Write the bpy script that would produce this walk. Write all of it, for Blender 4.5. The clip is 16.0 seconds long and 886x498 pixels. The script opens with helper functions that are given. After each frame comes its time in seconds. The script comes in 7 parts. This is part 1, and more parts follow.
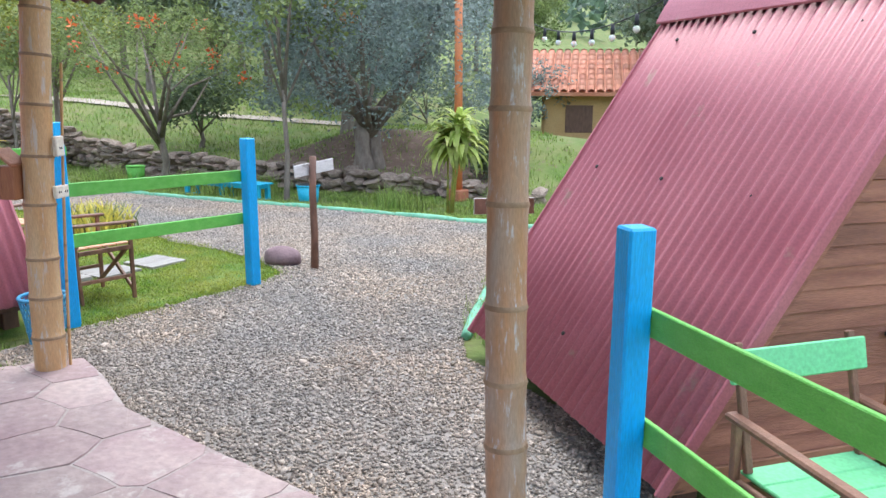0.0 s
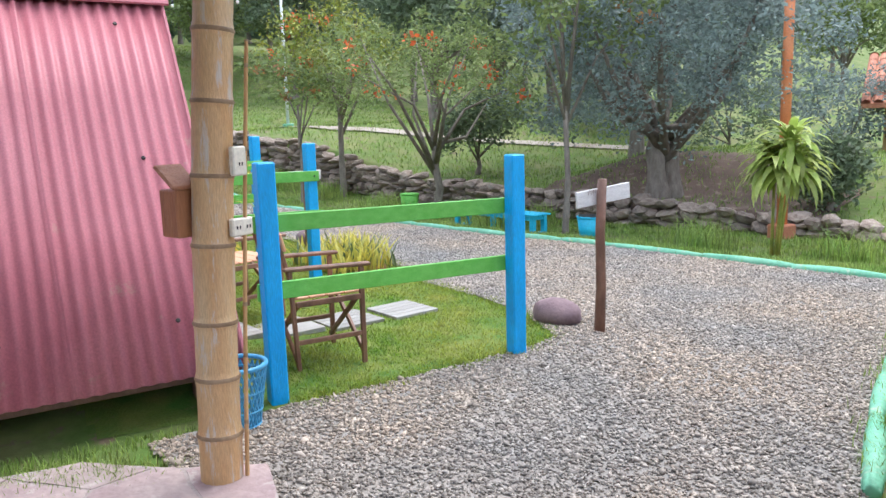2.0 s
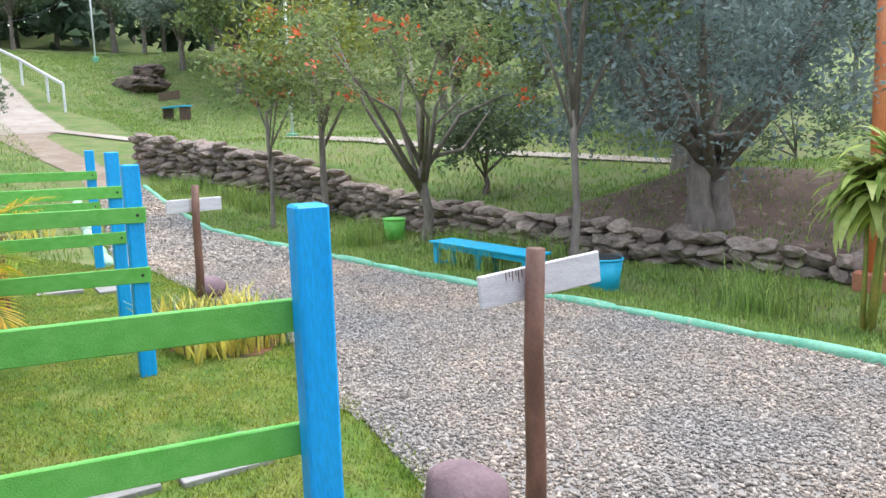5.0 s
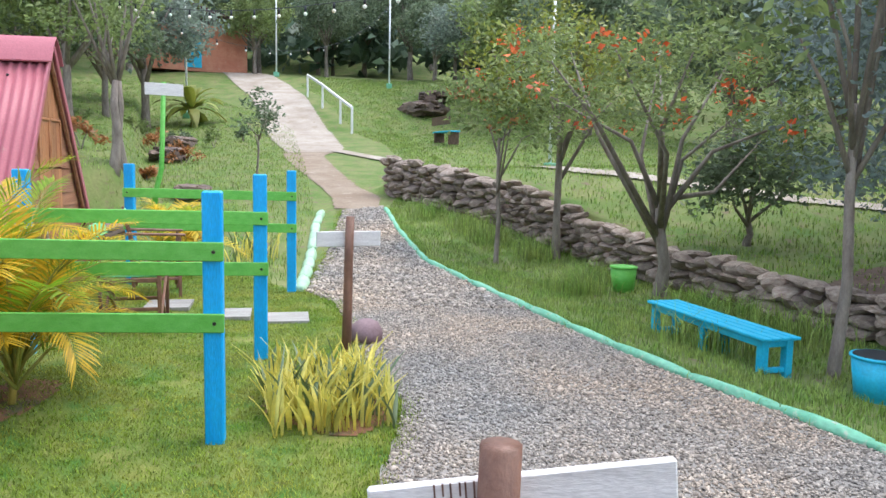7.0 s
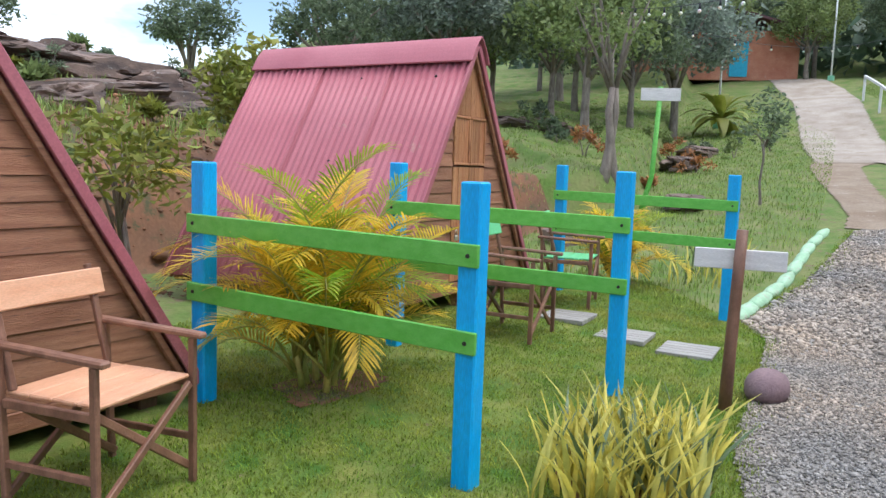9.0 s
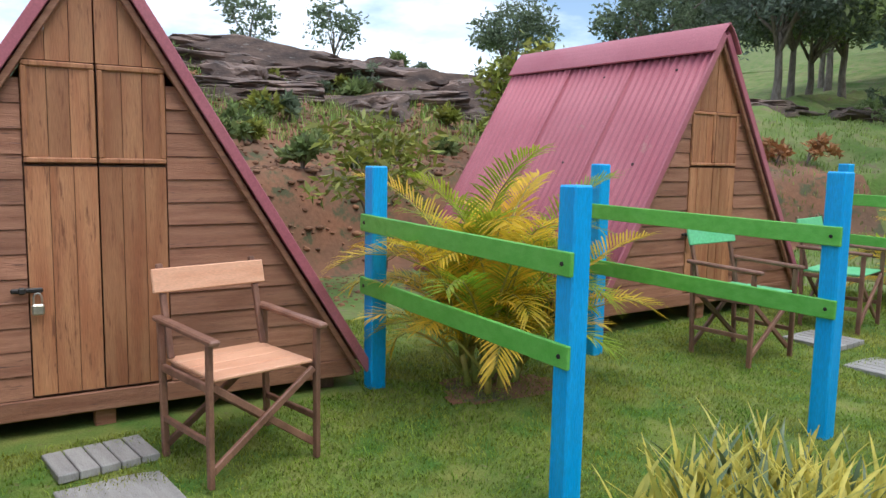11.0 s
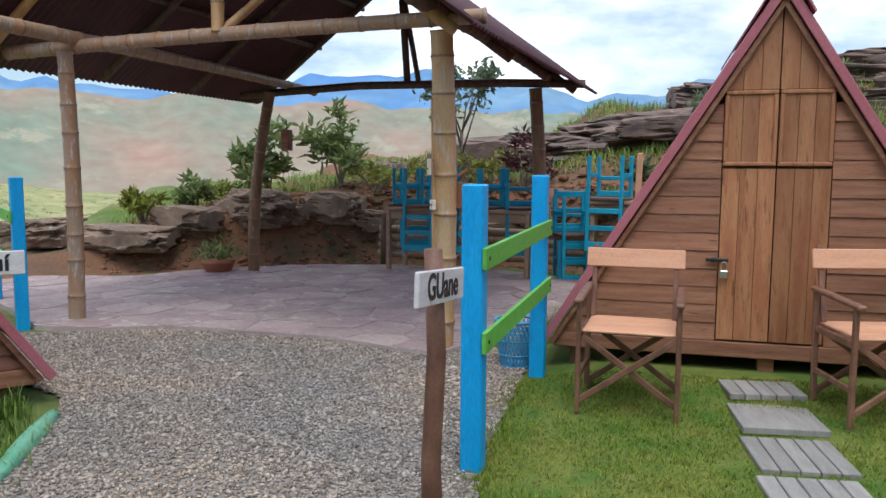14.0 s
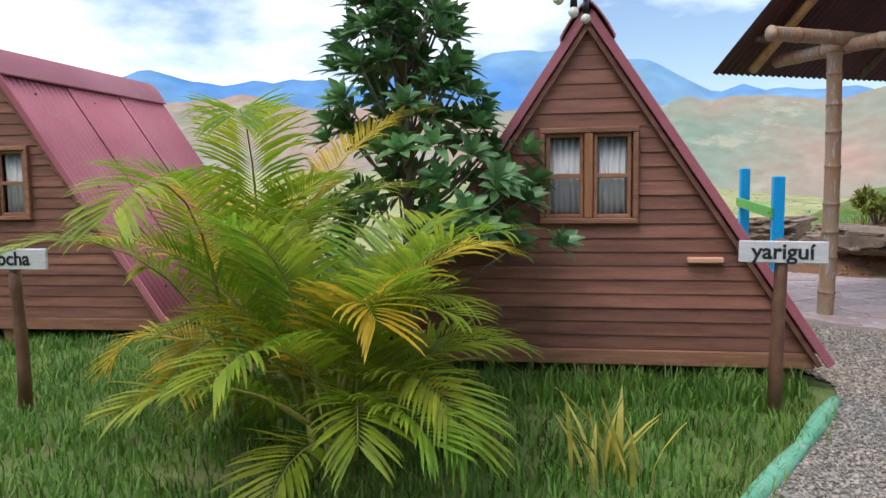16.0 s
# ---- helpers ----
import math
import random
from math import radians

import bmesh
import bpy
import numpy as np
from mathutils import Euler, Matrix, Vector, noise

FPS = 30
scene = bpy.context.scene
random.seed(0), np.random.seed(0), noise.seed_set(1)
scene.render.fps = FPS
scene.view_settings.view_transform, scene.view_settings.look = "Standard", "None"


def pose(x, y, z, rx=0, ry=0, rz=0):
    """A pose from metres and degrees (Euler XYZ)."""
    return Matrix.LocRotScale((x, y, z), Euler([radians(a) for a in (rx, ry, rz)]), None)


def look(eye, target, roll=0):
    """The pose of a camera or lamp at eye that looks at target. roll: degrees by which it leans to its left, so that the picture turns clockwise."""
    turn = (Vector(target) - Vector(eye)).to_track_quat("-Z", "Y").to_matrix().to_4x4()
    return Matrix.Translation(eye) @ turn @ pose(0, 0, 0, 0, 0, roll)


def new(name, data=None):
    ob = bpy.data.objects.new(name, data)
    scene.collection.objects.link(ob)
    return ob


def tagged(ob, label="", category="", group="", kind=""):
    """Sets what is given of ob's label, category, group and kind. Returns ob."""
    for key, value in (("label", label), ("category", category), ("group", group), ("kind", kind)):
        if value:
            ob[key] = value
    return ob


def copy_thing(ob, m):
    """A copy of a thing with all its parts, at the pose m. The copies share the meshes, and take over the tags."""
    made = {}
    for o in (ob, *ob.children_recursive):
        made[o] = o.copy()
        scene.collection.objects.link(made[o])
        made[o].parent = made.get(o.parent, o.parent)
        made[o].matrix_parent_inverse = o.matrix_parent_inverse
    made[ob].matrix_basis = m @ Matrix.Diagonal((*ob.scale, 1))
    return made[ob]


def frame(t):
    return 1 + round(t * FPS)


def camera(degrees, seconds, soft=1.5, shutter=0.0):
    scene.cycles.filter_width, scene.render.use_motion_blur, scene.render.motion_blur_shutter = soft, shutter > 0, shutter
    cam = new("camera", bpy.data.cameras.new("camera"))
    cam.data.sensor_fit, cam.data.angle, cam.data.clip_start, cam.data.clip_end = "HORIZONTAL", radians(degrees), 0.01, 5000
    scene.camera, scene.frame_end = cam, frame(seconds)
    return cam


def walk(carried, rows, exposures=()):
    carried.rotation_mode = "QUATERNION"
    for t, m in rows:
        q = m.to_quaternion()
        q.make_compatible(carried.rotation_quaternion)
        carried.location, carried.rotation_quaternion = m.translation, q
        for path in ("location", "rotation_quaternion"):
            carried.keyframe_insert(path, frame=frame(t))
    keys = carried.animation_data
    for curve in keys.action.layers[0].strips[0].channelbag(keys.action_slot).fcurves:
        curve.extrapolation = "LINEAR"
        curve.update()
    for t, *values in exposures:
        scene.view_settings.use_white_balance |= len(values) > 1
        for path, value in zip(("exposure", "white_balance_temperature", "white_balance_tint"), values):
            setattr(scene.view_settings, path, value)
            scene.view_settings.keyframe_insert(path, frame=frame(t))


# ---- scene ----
cam = camera(60.3, 16.0)
PATH = [
    (0, (-6.802, 2.144, 1.749), (-5.484, 0.696, 1.341), 0.3),
    (0.5, (-6.504, 1.962, 1.611), (-4.924, 0.795, 1.234), -0.3),
    (1, (-6.099, 1.656, 1.51), (-4.375, 0.701, 1.173), -0.4),
    (1.5, (-5.668, 1.329, 1.514), (-3.883, 0.487, 1.189), -1.2),
    (2, (-5.207, 0.98, 1.539), (-3.445, 0.092, 1.214), -1.6),
    (2.5, (-4.795, 0.563, 1.488), (-3.071, -0.394, 1.158), -1.5),
    (3, (-4.449, 0.223, 1.503), (-2.721, -0.724, 1.159), -1.5),
    (3.2, (-4.29, 0.087, 1.511), (-2.558, -0.854, 1.171), -1.3),
    (5.3, (-2.98, -1.345, 1.514), (-1.142, -2.077, 1.226), -1.5),
    (5.5, (-2.854, -1.445, 1.503), (-1.006, -2.155, 1.224), -1.2),
    (6, (-2.525, -1.756, 1.536), (-0.617, -2.298, 1.285), -0.7),
    (6.5, (-2.308, -2.071, 1.554), (-0.35, -2.407, 1.324), -0.0),
    (7, (-2.03, -2.332, 1.542), (-0.043, -2.391, 1.324), 1.1),
    (7.5, (-1.674, -2.577, 1.526), (0.292, -2.277, 1.31), 1.2),
    (8, (-1.355, -2.88, 1.497), (0.532, -2.252, 1.286), 1.6),
    (8.5, (-1.008, -3.057, 1.474), (0.756, -2.14, 1.257), 2.6),
    (9, (-0.653, -3.158, 1.45), (0.912, -1.931, 1.232), 1.9),
    (9.2, (-0.523, -3.219, 1.442), (0.951, -1.887, 1.216), 2.1),
    (11.3, (0.2, -3.831, 1.488), (1.02, -2.022, 1.25), 1.1),
    (11.5, (0.194, -3.878, 1.487), (0.981, -2.055, 1.248), 1.2),
    (12, (0.157, -4.1, 1.459), (0.807, -2.223, 1.226), 0.8),
    (12.5, (0.168, -4.323, 1.459), (0.575, -2.376, 1.246), 0.9),
    (13, (0.186, -4.592, 1.404), (0.288, -2.606, 1.194), 0.8),
    (13.5, (0.147, -4.766, 1.402), (-0.138, -2.798, 1.187), 0.4),
    (14, (0.045, -4.908, 1.395), (-0.653, -3.046, 1.187), 0.3),
    (14.5, (-0.047, -5.052, 1.374), (-1.148, -3.395, 1.167), 0.2),
    (15, (-0.085, -5.188, 1.385), (-1.499, -3.785, 1.195), 0.1),
    (15.5, (-0.113, -5.301, 1.377), (-1.78, -4.213, 1.19), -0.1),
    (16, (-0.204, -5.457, 1.363), (-2.063, -4.747, 1.17), -0.8),
]
walk(cam, [(t, look(eye, target, roll)) for t, eye, target, roll in PATH], [(0, 1.06, 6150, 11), (3, 1.02, 6200, 11), (7, 0.92, 6200, 11), (9, 0.55, 6150, 11), (12.5, 0.17, 6150, 11), (14.5, 0.02, 6250, 11), (16, 0.17, 6250, 11)])


# ---- light ----
world = bpy.data.worlds.new("sky_world")
scene.world = world
world.use_nodes = True
wn, wl = world.node_tree.nodes, world.node_tree.links
wbg = wn["Background"]
sky = wn.new("ShaderNodeTexSky")
sky.sky_type, sky.sun_disc = "NISHITA", False
sky.sun_elevation, sky.sun_rotation = radians(63), radians(156)
sky.air_density, sky.dust_density, sky.ozone_density = 1.0, 1.0, 1.5
tc = wn.new("ShaderNodeTexCoord")
wmap = wn.new("ShaderNodeMapping")
wmap.inputs["Scale"].default_value = (1.0, 1.0, 2.6)
cl = wn.new("ShaderNodeTexNoise")
cl.inputs["Scale"].default_value, cl.inputs["Detail"].default_value, cl.inputs["Roughness"].default_value = 2.3, 7, 0.55
cr = wn.new("ShaderNodeValToRGB")
cr.color_ramp.elements[0].position, cr.color_ramp.elements[1].position = 0.42, 0.62
wmix = wn.new("ShaderNodeMix")
wmix.data_type = "RGBA"
wmix.inputs[7].default_value = (10.0, 10.4, 11.1, 1)
wl.new(tc.outputs["Generated"], wmap.inputs[0])
wl.new(wmap.outputs[0], cl.inputs["Vector"])
wl.new(cl.outputs["Fac"], cr.inputs[0])
wl.new(cr.outputs[0], wmix.inputs[0])
wl.new(sky.outputs[0], wmix.inputs[6])
wl.new(wmix.outputs[2], wbg.inputs[0])
wbg.inputs[1].default_value = 0.15
sun = new("sun", bpy.data.lights.new("sun", "SUN"))
sun.data.energy, sun.data.angle, sun.data.color = 1.9, radians(40), (1.0, 0.95, 0.87)
sun.matrix_world = look((5, -11, 24), (0, 0, 0))

# ---- materials ----
def rgb(c):
    return (*c, 1)


def material(name, c1, c2, scale=4.0, rough=0.7, bump=0.15, fine=60.0, stretch=(1, 1, 1), metal=0.0, vary=0.0, island=False,
             wear=None, wear_at=0.62, sheen=0.0, through_light=0.0, coords="Object"):
    """Two colours mixed by a large and a fine noise, with relief; vary shifts the value of each object (or island)."""
    m = bpy.data.materials.new(name)
    m.use_nodes = True
    n, k = m.node_tree.nodes, m.node_tree.links
    b = n["Principled BSDF"]
    b.inputs["Roughness"].default_value, b.inputs["Metallic"].default_value = rough, metal
    t = n.new("ShaderNodeTexCoord")
    info = n.new("ShaderNodeObjectInfo")
    geo = n.new("ShaderNodeNewGeometry")
    off = n.new("ShaderNodeVectorMath")
    off.operation = "MULTIPLY_ADD"
    comb = n.new("ShaderNodeCombineXYZ")
    for i in range(3):
        k.new(info.outputs["Random"], comb.inputs[i])
    off.inputs[1].default_value = (17.0, 31.0, 23.0)
    k.new(comb.outputs[0], off.inputs[0])
    k.new(t.outputs[coords] if coords == "Object" else geo.outputs["Position"], off.inputs[2])
    mp = n.new("ShaderNodeMapping")
    mp.inputs["Scale"].default_value = stretch
    k.new(off.outputs[0], mp.inputs[0])
    big, small = n.new("ShaderNodeTexNoise"), n.new("ShaderNodeTexNoise")
    for q, s, d in ((big, scale, 5), (small, fine, 4)):
        q.inputs["Scale"].default_value, q.inputs["Detail"].default_value = s, d
        k.new(mp.outputs[0], q.inputs["Vector"])
    ramp = n.new("ShaderNodeMapRange")
    ramp.inputs[1].default_value, ramp.inputs[2].default_value = 0.32, 0.68
    k.new(big.outputs["Fac"], ramp.inputs[0])
    mix = n.new("ShaderNodeMix")
    mix.data_type = "RGBA"
    mix.inputs[6].default_value, mix.inputs[7].default_value = rgb(c1), rgb(c2)
    k.new(ramp.outputs[0], mix.inputs[0])
    hsv = n.new("ShaderNodeHueSaturation")
    k.new(mix.outputs[2], hsv.inputs["Color"])
    val = n.new("ShaderNodeMapRange")
    val.inputs[1].default_value, val.inputs[2].default_value = 0.3, 0.7
    val.inputs[3].default_value, val.inputs[4].default_value = 0.86, 1.12
    k.new(small.outputs["Fac"], val.inputs[0])
    last = val.outputs[0]
    if vary:
        mul, vr = n.new("ShaderNodeMath"), n.new("ShaderNodeMapRange")
        mul.operation = "MULTIPLY"
        vr.inputs[3].default_value, vr.inputs[4].default_value = 1 - vary, 1 + vary
        k.new(geo.outputs["Random Per Island"] if island else info.outputs["Random"], vr.inputs[0])
        k.new(last, mul.inputs[0])
        k.new(vr.outputs[0], mul.inputs[1])
        last = mul.outputs[0]
    k.new(last, hsv.inputs["Value"])
    out = hsv.outputs[0]
    if wear:
        w, wr, wm = n.new("ShaderNodeTexNoise"), n.new("ShaderNodeMapRange"), n.new("ShaderNodeMix")
        w.inputs["Scale"].default_value, w.inputs["Detail"].default_value, w.inputs["Roughness"].default_value = scale * 2.7, 8, 0.7
        k.new(mp.outputs[0], w.inputs["Vector"])
        wr.inputs[1].default_value, wr.inputs[2].default_value = wear_at, wear_at + 0.08
        k.new(w.outputs["Fac"], wr.inputs[0])
        wm.data_type = "RGBA"
        wm.inputs[7].default_value = rgb(wear)
        k.new(wr.outputs[0], wm.inputs[0])
        k.new(out, wm.inputs[6])
        out = wm.outputs[2]
    k.new(out, b.inputs["Base Color"])
    if bump:
        bp = n.new("ShaderNodeBump")
        bp.inputs["Strength"].default_value, bp.inputs["Distance"].default_value = bump, 0.01
        k.new(small.outputs["Fac"], bp.inputs["Height"])
        k.new(bp.outputs[0], b.inputs["Normal"])
    if through_light:
        tr, ms = n.new("ShaderNodeBsdfTranslucent"), n.new("ShaderNodeMixShader")
        k.new(out, tr.inputs[0])
        ms.inputs[0].default_value = through_light
        k.new(b.outputs[0], ms.inputs[1])
        k.new(tr.outputs[0], ms.inputs[2])
        k.new(ms.outputs[0], n["Material Output"].inputs[0])
    return m


M_GROUND = material("meadow_ground", (0.08, 0.155, 0.022), (0.185, 0.2, 0.07), 1.5, 0.95, 1.0, 15, coords="World", wear=(0.17, 0.125, 0.08), wear_at=0.56)
M_BANK = material("red_earth", (0.25, 0.115, 0.06), (0.15, 0.09, 0.055), 1.2, 0.95, 0.6, 22, coords="World", wear=(0.08, 0.085, 0.04), wear_at=0.53)
M_VALLEY = material("valley_scrub", (0.24, 0.29, 0.1), (0.46, 0.41, 0.19), 0.03, 0.95, 0.0, 0.2, coords="World", wear=(0.1, 0.15, 0.08), wear_at=0.545)
M_GRAVEL = material("gravel_bed", (0.26, 0.245, 0.225), (0.33, 0.3, 0.27), 1.1, 0.95, 0.8, 90, coords="World")
M_PEBBLE = material("pebbles", (0.27, 0.26, 0.245), (0.42, 0.34, 0.265), 0.8, 0.85, 0.2, 150, vary=0.55, island=True, coords="World")
M_FLAG = material("flagstone", (0.32, 0.225, 0.23), (0.45, 0.365, 0.34), 1.7, 0.7, 0.7, 22, vary=0.13, wear=(0.52, 0.47, 0.44), wear_at=0.56, coords="World")
M_MORTAR = material("mortar", (0.36, 0.3, 0.285), (0.47, 0.42, 0.39), 3, 0.9, 0.4, 50, coords="World")
M_ROCK = material("weathered_rock", (0.09, 0.072, 0.066), (0.25, 0.175, 0.14), 2.2, 0.95, 1.0, 16, stretch=(1, 1, 3.0), coords="World", wear=(0.33, 0.31, 0.28), wear_at=0.6)
M_WALLSTONE = material("wall_stone", (0.2, 0.145, 0.12), (0.36, 0.3, 0.25), 5, 0.9, 1.0, 26, vary=0.3, wear=(0.36, 0.35, 0.31), wear_at=0.62)
M_ROOF = material("pink_sheet", (0.4, 0.11, 0.14), (0.49, 0.17, 0.2), 1.1, 0.5, 0.1, 90, vary=0.07, wear=(0.4, 0.24, 0.2), wear_at=0.63)
M_BOARD = material("stained_board", (0.25, 0.1, 0.052), (0.39, 0.185, 0.105), 2.6, 0.6, 0.5, 26, stretch=(1, 7, 12), vary=0.2, wear=(0.12, 0.055, 0.038), wear_at=0.59)
M_BOARD_UP = material("door_board", (0.35, 0.135, 0.06), (0.47, 0.225, 0.105), 2.0, 0.5, 0.3, 22, stretch=(9, 6, 1), vary=0.2, wear=(0.22, 0.085, 0.04), wear_at=0.56)
M_DARKWOOD = material("dark_wood", (0.1, 0.05, 0.035), (0.17, 0.09, 0.06), 6, 0.55, 0.3, 60, stretch=(3, 3, 1), vary=0.15)
M_CHAIRWOOD = material("chair_wood", (0.15, 0.07, 0.045), (0.26, 0.13, 0.085), 7, 0.5, 0.25, 70, stretch=(2, 2, 1), vary=0.15)
M_BLUE = material("blue_paint", (0.0, 0.35, 0.8), (0.008, 0.41, 0.86), 5, 0.45, 0.3, 50, stretch=(3, 3, 0.6), wear=(0.02, 0.14, 0.38), wear_at=0.7)
M_TEAL = material("teal_paint", (0.0, 0.31, 0.5), (0.01, 0.38, 0.58), 6, 0.5, 0.3, 60, vary=0.12, wear=(0.02, 0.15, 0.24), wear_at=0.68)
M_SKYBLUE = material("sky_blue_paint", (0.01, 0.42, 0.66), (0.03, 0.48, 0.7), 5, 0.5, 0.25, 50, wear=(0.1, 0.3, 0.4), wear_at=0.7)
M_GREEN = material("green_paint", (0.11, 0.44, 0.055), (0.16, 0.52, 0.09), 3, 0.5, 0.35, 35, stretch=(1, 5, 8), vary=0.08, wear=(0.09, 0.27, 0.05), wear_at=0.64)
M_KERB = material("kerb_paint", (0.14, 0.43, 0.27), (0.22, 0.52, 0.35), 4, 0.65, 0.5, 30, wear=(0.4, 0.47, 0.36), wear_at=0.57, coords="World")
M_KERBPALE = material("pale_kerb_paint", (0.3, 0.52, 0.33), (0.4, 0.6, 0.42), 4, 0.65, 0.5, 30, wear=(0.42, 0.42, 0.33), wear_at=0.55, coords="World")
M_PEACH = material("peach_slats", (0.68, 0.34, 0.2), (0.75, 0.42, 0.26), 4, 0.5, 0.15, 60, stretch=(1, 6, 6), vary=0.06)
M_MINT = material("green_slats", (0.14, 0.55, 0.24), (0.18, 0.6, 0.3), 4, 0.5, 0.15, 60, vary=0.06)
M_BAMBOO = material("golden_bamboo", (0.43, 0.23, 0.085), (0.6, 0.38, 0.18), 5, 0.45, 0.2, 60, stretch=(3, 3, 0.5), wear=(0.2, 0.11, 0.05), wear_at=0.63)
M_BAMBOOGREY = material("weathered_bamboo", (0.36, 0.29, 0.22), (0.42, 0.23, 0.11), 4, 0.5, 0.25, 60, stretch=(3, 3, 0.6), wear=(0.5, 0.5, 0.49), wear_at=0.56)
M_NODE = material("bamboo_node", (0.22, 0.14, 0.08), (0.36, 0.25, 0.15), 9, 0.6, 0.3, 60)
M_POLE = material("dark_pole", (0.075, 0.045, 0.03), (0.15, 0.09, 0.06), 6, 0.6, 0.3, 60, stretch=(3, 3, 1))
M_DARKROOF = material("maroon_sheet", (0.07, 0.022, 0.028), (0.1, 0.035, 0.04), 2, 0.6, 0.15, 60)
M_PLATE = material("ivory_plastic", (0.72, 0.67, 0.55), (0.78, 0.74, 0.63), 6, 0.35, 0.03, 60)
M_WHITE = material("white_board", (0.6, 0.58, 0.58), (0.75, 0.73, 0.73), 5, 0.6, 0.2, 60, stretch=(1, 3, 6), wear=(0.4, 0.37, 0.35), wear_at=0.66)
M_INK = material("black_paint", (0.012, 0.014, 0.02), (0.02, 0.022, 0.03), 5, 0.5, 0.05, 60)
M_STEP = material("step_slab", (0.27, 0.26, 0.245), (0.36, 0.35, 0.33), 4, 0.85, 0.35, 50, vary=0.1, stretch=(6, 1, 1), wear=(0.2, 0.2, 0.17), wear_at=0.64)
M_CONCRETE = material("worn_concrete", (0.3, 0.25, 0.2), (0.42, 0.37, 0.32), 1.1, 0.9, 0.4, 20, coords="World", wear=(0.26, 0.21, 0.15), wear_at=0.57)
M_BARK = material("grey_bark", (0.15, 0.12, 0.1), (0.27, 0.235, 0.2), 6, 0.9, 0.7, 40, stretch=(2, 2, 0.7))
M_BASKET = material("blue_plastic", (0.06, 0.3, 0.52), (0.08, 0.35, 0.58), 5, 0.35, 0.05, 60)
M_STEEL = material("brass_steel", (0.55, 0.52, 0.45), (0.62, 0.58, 0.5), 9, 0.35, 0.05, 90, metal=0.9)
M_IRON = material("dark_iron", (0.03, 0.03, 0.032), (0.06, 0.055, 0.05), 9, 0.5, 0.1, 90, metal=0.7)
M_CURTAIN = material("white_curtain", (0.75, 0.77, 0.8), (0.86, 0.87, 0.88), 4, 0.85, 0.1, 60, stretch=(6, 6, 1))
M_ORANGE = material("orange_paint", (0.66, 0.2, 0.075), (0.72, 0.27, 0.12), 3, 0.5, 0.1, 60)
M_WALLYELLOW = material("ochre_plaster", (0.5, 0.31, 0.13), (0.56, 0.38, 0.18), 1.5, 0.9, 0.2, 30, wear=(0.4, 0.27, 0.15), wear_at=0.66)
M_TILE = material("clay_tile", (0.42, 0.15, 0.09), (0.52, 0.24, 0.15), 2, 0.8, 0.3, 40, vary=0.25, wear=(0.55, 0.38, 0.3), wear_at=0.62)
M_CLAY = material("terracotta", (0.4, 0.15, 0.08), (0.47, 0.2, 0.12), 5, 0.8, 0.2, 40)
M_PURPLE = material("purple_rock", (0.17, 0.11, 0.125), (0.25, 0.17, 0.18), 6, 0.85, 0.4, 50)
M_TOWEL = material("towel", (0.5, 0.4, 0.35), (0.6, 0.5, 0.44), 8, 0.9, 0.3, 90)


def leafy(name, a, b, tl=0.3, vary=0.4):
    return material(name, a, b, 2.5, 0.5, 0.0, 20, vary=vary, island=True, through_light=tl)


M_LAWN = leafy("lawn_blades", (0.15, 0.28, 0.022), (0.33, 0.35, 0.055), 0.5, 0.55)
M_TALLGRASS = leafy("tall_grass", (0.17, 0.3, 0.055), (0.31, 0.38, 0.1), 0.4, 0.5)
# Tall grass recoloured darker, to take down its brightness around the cabins.
M_DARKGRASS = leafy("darker_grass", (0.09, 0.23, 0.028), (0.2, 0.32, 0.055), 0.35, 0.5)
M_LEAFMID = leafy("mid_leaves", (0.16, 0.23, 0.08), (0.27, 0.33, 0.12), 0.45)
M_LEAFDARK = leafy("dark_leaves", (0.12, 0.17, 0.1), (0.2, 0.255, 0.15), 0.5)
# Haze is painted into these two leaf colours: paler and bluer than foliage.
M_LEAFHAZEBLUE = leafy("haze_blue_leaves", (0.2, 0.27, 0.26), (0.29, 0.35, 0.335), 0.5)
M_LEAFHAZY = leafy("hazy_leaves", (0.17, 0.23, 0.18), (0.26, 0.31, 0.25), 0.5)
M_LEAFDEEP = material("glossy_leaves", (0.08, 0.2, 0.065), (0.16, 0.31, 0.11), 5, 0.35, 0.0, 20, vary=0.3, through_light=0.2)
M_LEAFYELLOW = leafy("yellow_green_leaves", (0.2, 0.26, 0.04), (0.3, 0.3, 0.06))
M_FROND = leafy("palm_leaflets", (0.17, 0.34, 0.02), (0.42, 0.45, 0.04), 0.5, 0.25)
M_FRONDGOLD = leafy("golden_leaflets", (0.7, 0.56, 0.05), (0.72, 0.44, 0.035), 0.5, 0.25)
M_SNAKE = leafy("snake_leaves", (0.42, 0.42, 0.1), (0.78, 0.66, 0.13), 0.35, 0.4)
M_STALK = material("green_stalk", (0.2, 0.25, 0.05), (0.4, 0.33, 0.08), 5, 0.5, 0.1, 50)
M_FLOWER = leafy("orange_blossom", (0.75, 0.1, 0.03), (0.8, 0.2, 0.06), 0.3)
M_RUSTLEAF = leafy("rusty_leaves", (0.35, 0.15, 0.06), (0.45, 0.22, 0.08), 0.3)
M_PURPLELEAF = leafy("purple_leaves", (0.07, 0.02, 0.03), (0.12, 0.04, 0.05), 0.2)

